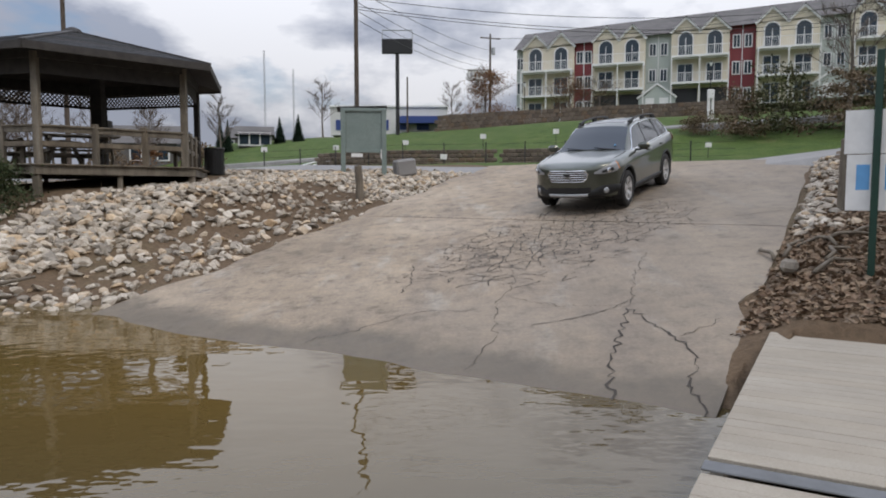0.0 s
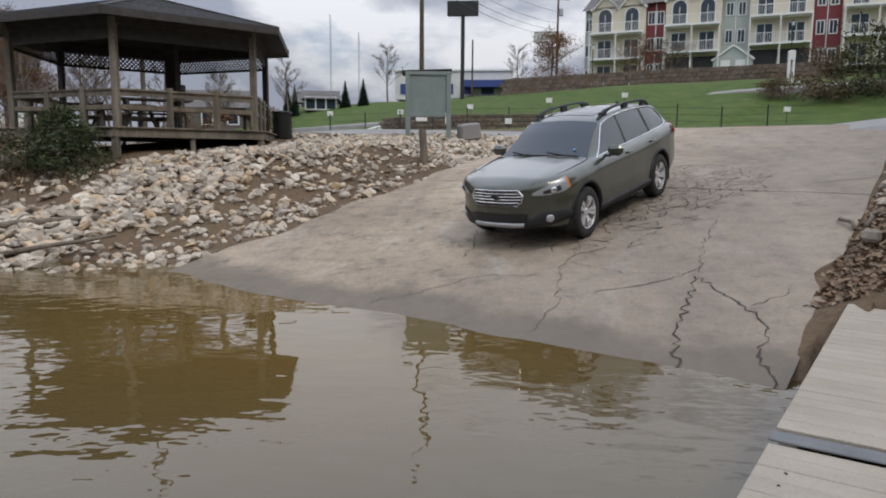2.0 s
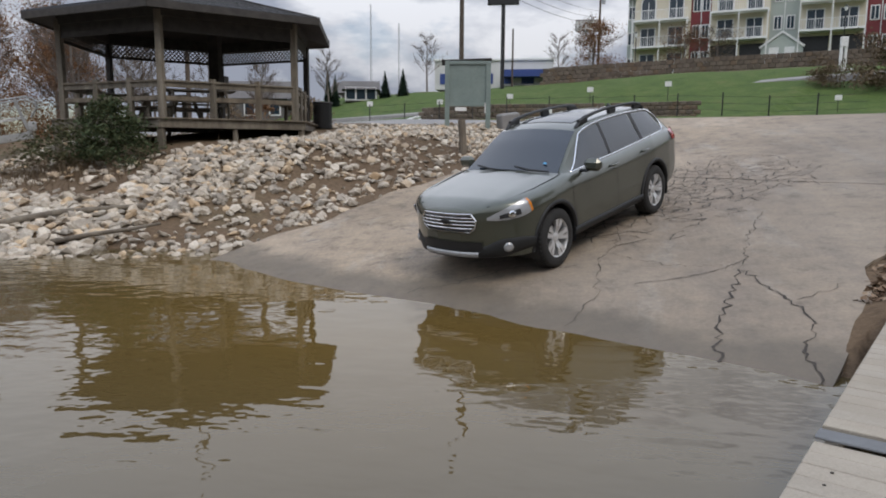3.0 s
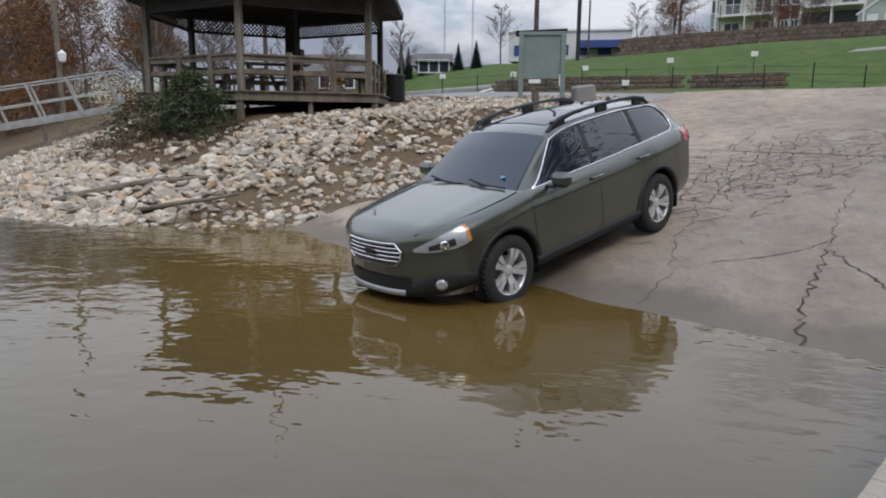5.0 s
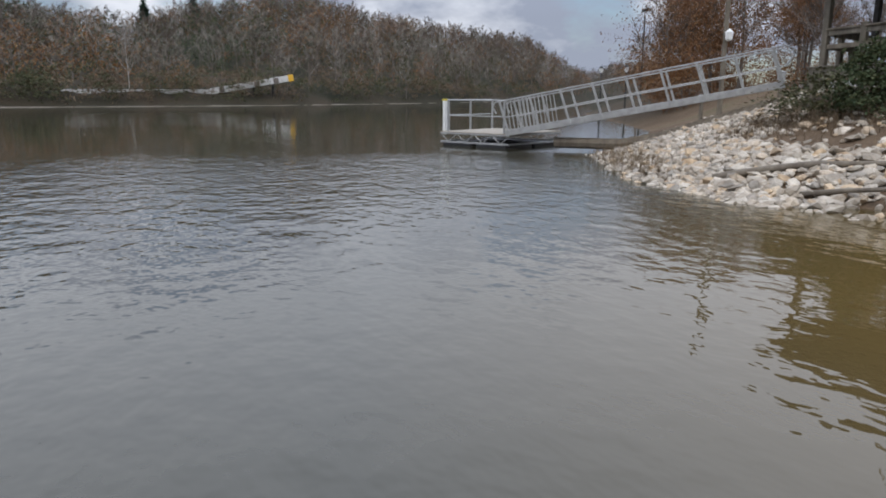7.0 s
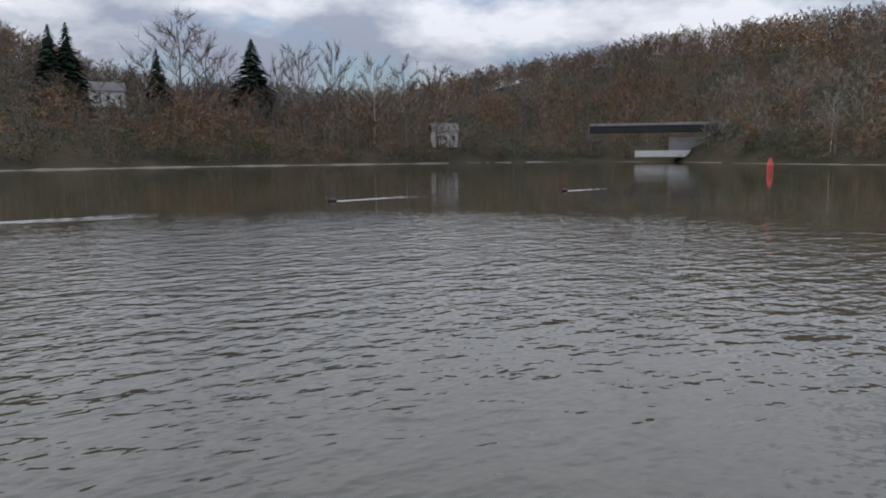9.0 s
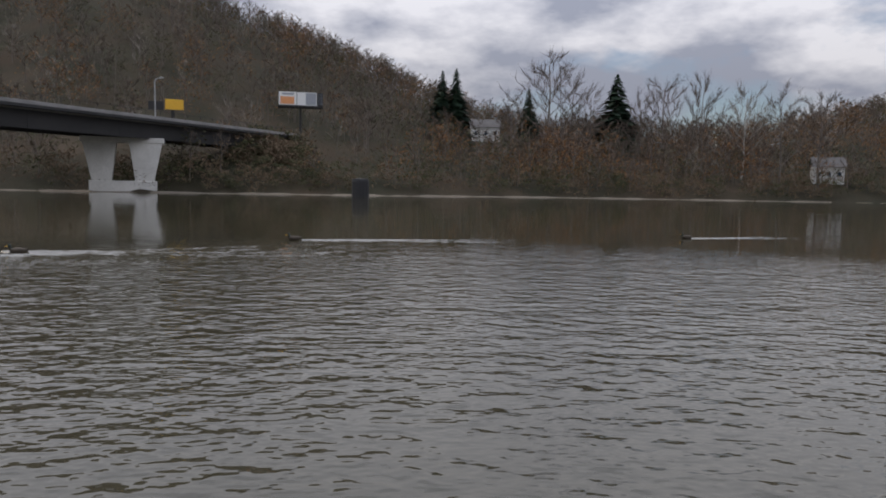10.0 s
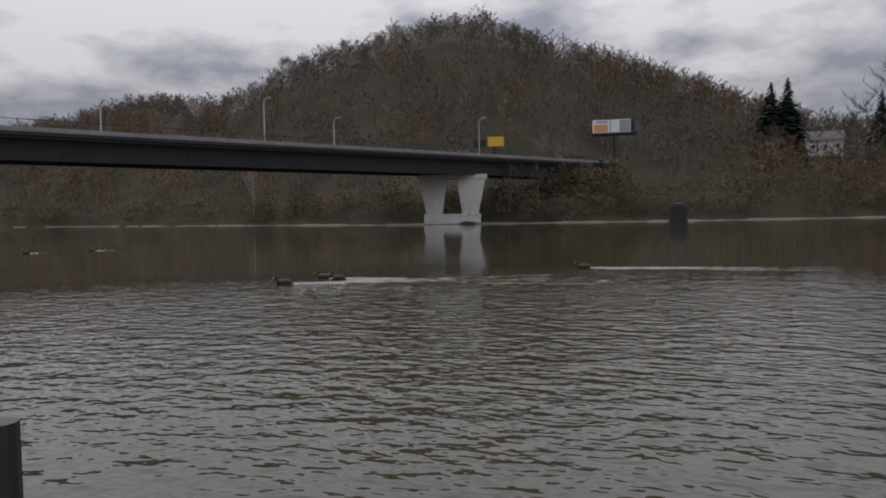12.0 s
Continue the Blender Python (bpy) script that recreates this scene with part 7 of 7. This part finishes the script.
def build_bridge():
    a, b = polar(235.5, 88), polar(190.3, 141)
    b = b + (b - a).normalized() * 4
    a = a - (b - a).normalized() * 60
    d = b - a
    ln = d.length
    q = d.to_track_quat("X", "Z").to_matrix().to_4x4()
    br = thing("river_bridge", Matrix.Translation((a.x, a.y, 0)) @ q, "long dark steel girder bridge on pale concrete piers", "bridge")
    W = 9.0
    top = 10.9
    n = 12
    for s in (-1, 1):
        for i in range(n):
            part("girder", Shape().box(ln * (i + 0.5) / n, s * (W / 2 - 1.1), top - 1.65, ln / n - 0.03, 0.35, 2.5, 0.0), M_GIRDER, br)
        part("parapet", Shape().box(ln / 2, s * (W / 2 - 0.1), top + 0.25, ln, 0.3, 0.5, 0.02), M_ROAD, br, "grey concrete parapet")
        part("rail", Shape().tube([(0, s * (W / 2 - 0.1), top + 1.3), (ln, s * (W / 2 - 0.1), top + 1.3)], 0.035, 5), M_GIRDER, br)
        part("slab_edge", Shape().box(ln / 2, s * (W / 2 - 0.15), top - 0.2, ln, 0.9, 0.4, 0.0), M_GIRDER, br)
        for k in range(0, 60):
            part("rail_post", Shape().box(ln * (k + 0.5) / 60, s * (W / 2 - 0.1), top + 1.05, 0.08, 0.08, 0.5, 0.0), M_GIRDER, br)
    part("deck", Shape().box(ln / 2, 0, top - 0.35, ln, W - 1.2, 0.5, 0.0), M_ROAD, br)
    # piers: two flared legs on a plinth under a cap
    inv = br.matrix_basis.inverted()
    for yaw, r in ((197.4 + 1.0, 112.0), (197.4 + 60, 112.0)):
        if yaw > 240:
            px = 22.0
        else:
            px = (inv @ polar(yaw, r)).x
        bot = -1.5
        turn = inv.to_3x3() @ Vector((math.cos(radians(197.4)), math.sin(radians(197.4)), 0))
        pm = pose(px, 0, 0, 0, 0, math.degrees(math.atan2(turn.y, turn.x)))
        pier = part("pier", Shape().box(0, 0, (bot + 1.7) / 2, 9.3, 2.6, 1.7 - bot, 0.08), M_CONCRETE, br, "pale concrete pier with two flared legs")
        pier.matrix_basis = pm
        for s in (-1, 1):
            sh = Shape().add([(s * 2.95 + i * 1.32, j * 1.0, 1.7) for i, j in ((-1, -1), (1, -1), (1, 1), (-1, 1))] + [(s * 3.15 + i * 2.3, j * 1.2, 7.5) for i, j in ((-1, -1), (1, -1), (1, 1), (-1, 1))], [(0, 3, 2, 1), (4, 5, 6, 7), (0, 1, 5, 4), (1, 2, 6, 5), (2, 3, 7, 6), (3, 0, 4, 7)])
            part("pier_leg", sh, M_CONCRETE, pier)
        part("pier_cap", Shape().box(0, 0, 7.75, 11.5, 2.6, 0.8, 0.06), M_CONCRETE, pier)
    for yaw, el, lab in ((214.3, 9.4, 0), (208.8, 7.9, 0), (226.3, 8.8, 0), (197.1, 7.7, 0)):
        a1 = math.radians(yaw)
        dirv = Vector((-math.sin(a1), math.cos(a1), 0))
        # where the heading meets the bridge
        al = (inv.to_3x3() @ dirv)
        o = inv @ Vector((0, 0, 0))
        k = -o.y / al.y
        x = o.x + al.x * k
        h = k * math.tan(math.radians(el)) + 1.7
        p = part("bridge_lamp", Shape().tube([(x, 3.9, top), (x, 3.9, h - 0.5), (x, 3.6, h), (x, 2.6, h + 0.1)], 0.11, 6, 0.07), M_STEEL, br, "slim street lamp on the bridge")
        part("lamp_head", Shape().box(x, 2.4, h + 0.1, 0.3, 0.8, 0.16, 0.03), M_STEEL, p)


build_bridge()


# ------------------------------------------------------------ far bank: billboards, houses, old pier, conveyor
M_GREYPRINT = smooth_mat("grey_print", (0.33, 0.35, 0.38), 0.6, dirt=0.3)
M_ORANGE = smooth_mat("orange_print", (0.70, 0.30, 0.12), 0.6)
M_YELLOW = smooth_mat("yellow_print", (0.75, 0.42, 0.03), 0.6)


def face_me(yaw, r, z):
    p = polar(yaw, r, z)
    return pose(p.x, p.y, p.z, 0, 0, yaw)


t_ = thing("billboard", face_me(187.75, 150, 0) @ Matrix.Diagonal((0.66, 1, 1, 1)), "white roadside billboard with two faded adverts on a post", "billboard", "billboards")
g_ = polar(187.75, 150)
b0_, b1_ = 1.7 + 150 * math.tan(radians(6.15)), 1.7 + 150 * math.tan(radians(7.15))
part("post", Shape().tube([(0, 0.6, zat(g_.x, g_.y) - 1), (0, 0.6, b0_)], 0.4, 8), M_BLACKPAINT, t_)
part("frame", Shape().box(0, 0.3, (b0_ + b1_) / 2 - 0.3, 13.6, 0.7, b1_ - b0_ + 0.6, 0.03), M_BLACKPAINT, t_)
f_ = part("advert", Shape().box(-3.9, -0.12, (b0_ + b1_) / 2, 5.4, 0.1, b1_ - b0_, 0.0), M_WHITE, t_)
part("print", Shape().box(-4.0, -0.2, (b0_ + b1_) / 2 - 0.4, 4.2, 0.05, 1.5, 0.0), M_ORANGE, f_)
part("print", Shape().box(-3.8, -0.2, (b0_ + b1_) / 2 + 0.9, 3.6, 0.05, 0.4, 0.0), M_GREYPRINT, f_)
f_ = part("advert", Shape().box(2.0, -0.12, (b0_ + b1_) / 2, 6.0, 0.1, b1_ - b0_, 0.0), M_WHITE, t_)
part("print", Shape().box(3.2, -0.2, (b0_ + b1_) / 2, 3.2, 0.05, 2.4, 0.0), M_GREYPRINT, f_)
part("advert", Shape().box(6.0, 0.0, (b0_ + b1_) / 2, 1.6, 0.1, b1_ - b0_ - 0.3, 0.0), M_GREYPRINT, t_)
part("catwalk", Shape().box(0, -0.6, b0_ - 0.35, 13.6, 0.8, 0.15, 0.0), M_BLACKPAINT, t_)
t_ = thing("billboard", face_me(197.3, 142, 0), "small yellow billboard beyond the bridge", "billboard", "billboards")
g_ = polar(197.3, 142)
z_ = 1.7 + 142 * math.tan(radians(5.75))
part("post", Shape().tube([(0.3, 0.4, zat(g_.x, g_.y) - 1), (0.3, 0.4, z_ - 1)], 0.3, 8), M_BLACKPAINT, t_)
part("advert", Shape().box(0.6, 0, z_, 3.2, 0.3, 1.9, 0.02), M_YELLOW, t_)
part("advert", Shape().box(-2.6, 0.2, z_ - 0.3, 2.6, 0.3, 1.6, 0.02), M_BLACK, t_)
for yaw_, r_, z_, w_, lb_ in ((173.2, 200, 15.2, 8.0, "white two-storey house among trees on the far hill"), (168.0, 200, 18.5, 7.5, "dark brown house among bare trees on the far hill"), (148.0, 192, 3.0, 6.5, "small white house near the far bank"), (101.2, 205, 26.0, 16.0, "long pale building on top of the far hill"), (86.0, 235, 16.5, 7.0, "white house on the far ridge")):
    p_ = polar(yaw_, r_)
    simple_house("house", p_.x, p_.y, zat(p_.x, p_.y) - 0.3, w_, 6.0, 4.2 if w_ < 10 else 3.4, 2.2 if w_ < 10 else 1.0, yaw_ + 8, M_GIRDER if "brown" in lb_ else M_PALEWALL, M_ROOFGREY, lb_, 3, "far houses")
p_ = polar(182.8, 100)
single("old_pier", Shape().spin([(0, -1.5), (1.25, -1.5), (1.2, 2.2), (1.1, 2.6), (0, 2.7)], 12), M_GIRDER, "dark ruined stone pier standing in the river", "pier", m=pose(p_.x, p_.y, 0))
for n_, (yaw_, r_, el_) in enumerate([(176.6, 185, 9.2), (175.5, 186, 9.4), (162.9, 205, 8.95), (169.7, 195, 7.9), (84.2, 240, 7.1), (80.8, 240, 7.7)]):
    p_ = polar(yaw_, r_)
    h_ = r_ * math.tan(radians(el_)) + 1.7 - zat(p_.x, p_.y) + 0.5
    t_ = thing("conifer", pose(p_.x, p_.y, zat(p_.x, p_.y) - 0.5) @ Matrix.Diagonal((h_, h_, h_, 1)), "tall dark conifer standing out among bare woods", "conifer", "far conifers")
    part("trunk", Shape().tube([(0, 0, 0), (0, 0, 0.95)], 0.015, 6, 0.003), M_BARK, t_)
    part("crown", conifer(700 + n_, 52, 0.29 if n_ != 2 else 0.40), M_EVERGREEN, t_)
for n_, (yaw_, r_, h_, w_, pale_) in enumerate([(168.0, 190, 10.2, 1.1, 0), (166.3, 190, 9.0, 0.8, 0), (159.3, 180, 8.4, 0.8, 0), (156.5, 180, 8.3, 0.7, 0), (153.6, 186, 7.5, 0.8, 1), (151.0, 175, 6.9, 0.9, 0), (164.8, 190, 7.4, 0.9, 0), (171.0, 190, 7.3, 0.9, 0), (161.0, 185, 7.2, 0.9, 0), (148.5, 180, 6.9, 0.9, 0), (113.8, 135, 11, 0.7, 1), (103.0, 124, 11, 0.8, 1), (107.5, 124, 9, 0.7, 1), (85.6, 124, 11, 0.5, 1), (216.5, 150, 10, 0.7, 1), (119.5, 140, 10, 0.6, 1)]):
    p_ = polar(yaw_, r_)
    if yaw_ > 140 and yaw_ < 180:
        h_ = r_ * math.tan(radians(h_)) + 1.7 - zat(p_.x, p_.y)
    t_ = standing_tree("bare_tree", p_.x, p_.y, h_, 720 + n_, "pale-barked bare tree on the far bank" if pale_ else "tall spreading bare tree on the far skyline", (M_PALEBARK if pale_ else M_BARK, M_PALETWIG if pale_ else M_TWIG), spread=0.5, width=w_, group="far bare trees", thick=0.014)
for n_, (yaw_, h_, lf_) in enumerate([(206.6, 9, 1), (208.0, 11, 0), (209.2, 12, 1), (210.3, 10, 1), (211.4, 12, 0), (212.6, 11, 1), (213.9, 13, 1), (215.0, 12, 0), (216.6, 9, 0), (218.4, 8, 1), (221.0, 8, 0), (223.2, 10, 1), (224.6, 9, 1), (227.0, 8, 1)]):
    p_ = polar(yaw_, float(far_rows(yaw_)[1]) - 4)
    standing_tree("ridge_tree", p_.x, p_.y, h_ + 2.0, 760 + n_, "tall thin tree with sparse brown leaves on the ridge" if lf_ else "tall bare tree standing out on the ridge", (M_BARK, M_TWIG, M_HILLTAN), 2200 if lf_ else 0, 0.016, 0.5, width=0.85, group="ridge trees", lo=0.45)
# tilted conveyor and low railings on the far bank
a_, b_ = polar(80.0, 127, 1.7 + 127 * math.tan(radians(0.25))), polar(74.3, 129, 1.7 + 129 * math.tan(radians(1.25)))
t_ = thing("conveyor", Matrix(), "rusty pale conveyor boom leaning out over the far bank", "conveyor")
part("boom", Shape().beam(a_, b_, 1.2, 1.0, 0.03), M_CONCRETE, t_)
part("tip", Shape().beam(b_, b_ + (b_ - a_).normalized() * 0.9, 1.25, 1.1, 0.03), M_YELLOW, t_, "yellow tip")
for f_ in (0.1, 0.55, 0.8):
    q_ = a_.lerp(b_, f_)
    part("leg", Shape().tube([(q_.x, q_.y, -0.5), tuple(q_)], 0.22, 6), M_GIRDER, t_)
    part("band", Shape().beam(a_.lerp(b_, f_), a_.lerp(b_, f_ + 0.07), 1.24, 0.9, 0.0), M_BARK, t_)
c_ = polar(90.0, 124, 2.2)
part("low_boom", Shape().beam(c_, a_, 1.0, 0.7, 0.03), M_CONCRETE, t_)
t_ = thing("guard_rail", Matrix(), "pale roadside guard rail on the far bank", "guard rail")
for y0_, y1_ in ((113.4, 109.5), (108.2, 101.4)):
    for k_ in range(8):
        ya_, yb_ = y0_ + (y1_ - y0_) * k_ / 8, y0_ + (y1_ - y0_) * (k_ + 1) / 8
        pa_, pb_ = polar(ya_, 131, 3.9), polar(yb_, 131, 3.9)
        part("rail", Shape().beam(pa_, pb_, 0.1, 0.3, 0.0), M_ROAD, t_)
        part("rail", Shape().beam(pa_ - Vector((0, 0, 0.65)), pb_ - Vector((0, 0, 0.65)), 0.1, 0.25, 0.0), M_ROAD, t_)
        part("post", Shape().box(pa_.x, pa_.y, 3.0, 0.25, 0.25, 2.4, 0.0), M_ROAD, t_)
# low bridge across a side creek
t_ = thing("creek_bridge", face_me(130.5, 185, 0), "low grey road bridge over a creek on the far bank", "bridge")
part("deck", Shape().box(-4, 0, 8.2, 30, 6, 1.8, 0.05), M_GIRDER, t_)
part("parapet", Shape().box(-4, -3.0, 9.2, 30, 0.4, 0.6, 0.03), M_ROAD, t_)
part("abutment", Shape().box(2, 0, 2.0, 20, 4, 1.6, 0.1), M_CONCRETE, t_)
part("abutment", Shape().box(6, 0.5, 3.5, 12, 4, 5.0, 0.1), M_ROAD, t_)
# red channel buoy
p_ = polar(123.15, 75)
t_ = thing("channel_buoy", pose(p_.x, p_.y, 0), "red channel buoy floating on the river", "buoy")
M_BUOY = smooth_mat("faded_red_paint", (0.48, 0.06, 0.05), 0.5)
part("can", Shape().spin([(0, -0.4), (0.28, -0.4), (0.28, 0.75), (0.16, 1.1), (0.14, 1.35), (0, 1.4)], 14), M_BUOY, t_)


# ------------------------------------------------------------ ducks and their wakes
M_DUCK = smooth_mat("brown_plumage", (0.06, 0.045, 0.03), 0.8, dirt=0.4)
M_DUCKDARK = smooth_mat("dark_head", (0.012, 0.02, 0.015), 0.6)


def build_duck(seed, wake=9.0):
    q = random.Random(seed)
    d = thing("duck", Matrix(), "brown duck swimming across the river, trailing a wake", "duck", "ducks")
    body = Shape().spin([(0.0, -0.22), (0.07, -0.19), (0.105, -0.08), (0.11, 0.04), (0.07, 0.15), (0.0, 0.2)], 12, pose(0, 0, 0.05, 0, 90, 0) @ Matrix.Diagonal((0.75, 1, 1, 1)))
    part("body", body, M_DUCK, d, "", True)
    part("neck", Shape().tube([(0.13, 0, 0.06), (0.165, 0, 0.11), (0.175, 0, 0.15)], 0.035, 8, 0.028), M_DUCKDARK, d, "", True)
    part("head", Shape().spin([(0, -0.05), (0.035, -0.03), (0.045, 0.0), (0.03, 0.04), (0, 0.05)], 10, pose(0.19, 0, 0.17)), M_DUCKDARK, d, "", True)
    part("bill", Shape().box(0.255, 0, 0.155, 0.07, 0.035, 0.018, 0.006), M_YELLOW, d)
    part("tail", Shape().add([(-0.16, -0.05, 0.07), (-0.16, 0.05, 0.07), (-0.28, 0, 0.13), (-0.18, 0, 0.04)], [(0, 1, 2), (0, 2, 3), (1, 3, 2)]), M_DUCK, d)
    for s in (-1, 1):
        for k in range(3):
            rows = []
            for i in range(40):
                t = i / 39
                x = -0.1 - wake * t
                y = s * (0.06 + 0.10 * wake * t * (0.5 + 0.35 * k)) + 0.03 * math.sin(i * 1.7 + k)
                w = 0.05 + 0.10 * t
                hgt = 0.022 * (1 - t) ** 0.7 * (1.2 - 0.3 * k) * q.uniform(0.6, 1.2)
                rows.append([(x, y - w, -0.004), (x, y, hgt), (x, y + w, -0.004)])
            part("wake_ripple", Shape().grid(rows), M_WATER, d, "", True)
    return d


ducks = []
for n_, (way_, wk_) in enumerate([
    ([(0, 5.6, -18.0), (10.5, 9.2, -16.0), (12, 9.7, -15.75)], 11.0),
    ([(0, 4.6, -17.6), (10.5, 8.18, -17.24), (12, 8.9, -17.15)], 9.0),
    ([(0, -2.0, -22.9), (9.5, 2.1, -22.4), (12, 3.2, -22.3)], 8.0),
    ([(0, -14.5, -26.5), (9.5, -11.7, -25.9), (12, -11.0, -25.6)], 6.0),
    ([(0, -27.0, -27.0), (9.5, -24.2, -26.5), (12, -23.5, -26.4)], 6.0),
    ([(0, 29.0, -27.5), (12, 33.4, -26.7)], 3.0),
    ([(0, 28.0, -30.2), (12, 31.8, -29.5)], 3.0),
    ([(0, 5.0, -17.9), (10.5, 8.9, -17.5), (12, 9.5, -17.4)], 6.0),
]):
    dk_ = build_duck(800 + n_, wk_)
    hd_ = math.degrees(math.atan2(way_[-1][2] - way_[0][2], way_[-1][1] - way_[0][1]))
    ducks.append((dk_, [(t, pose(x, y, 0.0, 0, 0, hd_)) for t, x, y in way_]))

# ------------------------------------------------------------ riprap
def rock_shape(r, seed):
    q = random.Random(seed)
    bm = bmesh.new()
    bmesh.ops.create_icosphere(bm, subdivisions=1, radius=1)
    sx, sy, sz = q.uniform(0.8, 1.3), q.uniform(0.7, 1.1), q.uniform(0.4, 0.65)
    cuts = [(Vector((q.gauss(0, 1), q.gauss(0, 1), q.gauss(0, 1))).normalized(), q.uniform(0.42, 0.72)) for _ in range(9)]
    for v in bm.verts:
        p = v.co * q.uniform(0.9, 1.08)
        for n, d in cuts:
            e = p.dot(n) - d
            if e > 0:
                p = p - n * e
        v.co = Vector((p.x * sx, p.y * sy, p.z * sz)) * r
    s = Shape()
    bm.verts.index_update()
    s.add([v.co[:] for v in bm.verts], [[v.index for v in f.verts] for f in bm.faces])
    bm.free()
    return s


def stone_places():
    q, out = random.Random(77), []
    px = np.array([q.uniform(-21, 1.5) for _ in range(95000)])
    py = np.array([q.uniform(9.3, 24.5) for _ in range(95000)])
    for x, y, d in zip(px.tolist(), py.tolist(), inland(px, py).tolist()):
        if len(out) >= 14500:
            break
        s, v = x * UP[0] + y * UP[1], x * ACROSS[0] + y * ACROSS[1]
        if v > edge_left(s) - 0.05 or d < -0.6 or d > 13:
            continue
        if math.hypot(x - GX, y - GY) < GR + 0.55:
            continue
        # thick near the water, bare soil in places
        ramp_side = edge_left(s) - v
        keep = 1.0 if d < 5.2 else 0.9 if ramp_side < 5.0 else 0.2
        soil = noise.noise((x * 0.35, y * 0.35, 9))
        if ramp_side < 2.6 and s < 14.5:
            keep = 0.26 if ramp_side > 0.5 else 0.06
        if -12.8 < x < -8.3 and 2.2 < d < 5.5:
            keep = 0.10
        if y > 23:
            keep = 0.0
        if soil > 0.35:
            keep *= 0.5
        if q.random() > keep:
            continue
        out.append((x, y, q.choice((0.055, 0.065, 0.08, 0.095, 0.11, 0.14)) * q.uniform(0.95, 1.5) * (0.8 if d > 6 else 1.0), q.uniform(0, 360), q.uniform(-30, 30), q.uniform(-30, 30)))
    return out


def build_rocks():
    bank = thing("rock_bank", Matrix(), "bank of pale broken limestone riprap above the water", "riprap", kind="structure")
    protos = [rock_shape(1.0, 100 + i) for i in range(14)]
    meshes = [p.mesh("rock", M_ROCK) for p in protos]
    places = stone_places()
    zs = height(np.array([p[0] for p in places]), np.array([p[1] for p in places]))[0]
    near = [i for i, p in enumerate(places) if -7.6 < p[0] < -4.4 and p[1] < 14.2][:300]
    chosen, rest = set(near), Shape()
    for i, (x, y, r, rz, rx, ry) in enumerate(places):
        m = pose(x, y, max(float(zs[i]), -0.12) + r * 0.28, rx, ry, rz) @ Matrix.Diagonal((r, r, r, 1))
        k = i % 14
        if i in chosen:
            ob = new("rock", meshes[k])
            ob.parent, ob.matrix_basis = bank, m
        else:
            rest.add(protos[k].v, protos[k].f, m)
    tagged(part("loose_rocks", rest, M_ROCKS, bank), kind="stuff")
    # stones along the right edge of the ramp
    q, s2 = random.Random(12), Shape()
    for k in range(260):
        sv = q.uniform(11.5, 19.5)
        vv = edge_right(sv) + abs(q.gauss(0, 0.4)) + 0.12
        x, y = sv * UP[0] + vv * ACROSS[0], sv * UP[1] + vv * ACROSS[1]
        r = q.uniform(0.07, 0.14)
        s2.add(protos[k % 14].v, protos[k % 14].f, pose(x, y, zat(x, y) + r * 0.3, q.uniform(-25, 25), q.uniform(-25, 25), q.uniform(0, 360)) @ Matrix.Diagonal((r, r, r, 1)))
    single("edge_stones", s2, M_ROCKS, "pale broken stones along the edge of the ramp", "stones", kind="stuff")


build_rocks()


# ------------------------------------------------------------ what moves
CAR_WAY = [(0.0, 3.735, 15.840, 1.732, 9.40), (0.5, 2.975, 14.546, 1.465, 9.60), (1.0, 2.436, 13.812, 1.303, 9.80), (1.5, 1.779, 12.756, 1.082, 10.00), (2.0, 1.165, 11.803, 0.880, 10.00), (2.5, 0.630, 10.970, 0.704, 10.00), (3.0, 0.163, 10.271, 0.554, 10.00), (3.6, -0.295, 9.558, 0.403, 10.00), (4.2, -0.668, 8.959, 0.278, 10.00), (4.7, -0.881, 8.603, 0.204, 10.00), (5.0, -0.981, 8.419, 0.167, 10.00), (5.3, -1.049, 8.291, 0.141, 10.00), (5.7, -1.070, 8.260, 0.134, 10.00), (12.0, -1.070, 8.260, 0.134, 10.00)]


def motions():
    walk(car, [(t, pose(x, y, z, 0, p, -122.6 - 0.6 * float(sm((t - 4.2) / 1.3)))) for t, x, y, z, p in CAR_WAY])
    # wheels turn by the way gone; rows close enough for under 90 degrees each
    ts = np.arange(0, 12.01, 0.1)
    a = np.array(CAR_WAY)
    pos = np.stack([np.interp(ts, a[:, 0], a[:, k]) for k in (1, 2, 3)], -1)
    gone = np.concatenate([[0], np.cumsum(np.linalg.norm(np.diff(pos, axis=0), axis=1))])
    for w in wheels:
        at = w.matrix_basis.translation.copy()
        walk(w, [(float(t), pose(at.x, at.y, at.z, 0, math.degrees(g / 0.362), 0)) for t, g in zip(ts, gone) if t < 5.75 or t > 11.95])
    for d, way in ducks:
        walk(d, way)


motions()
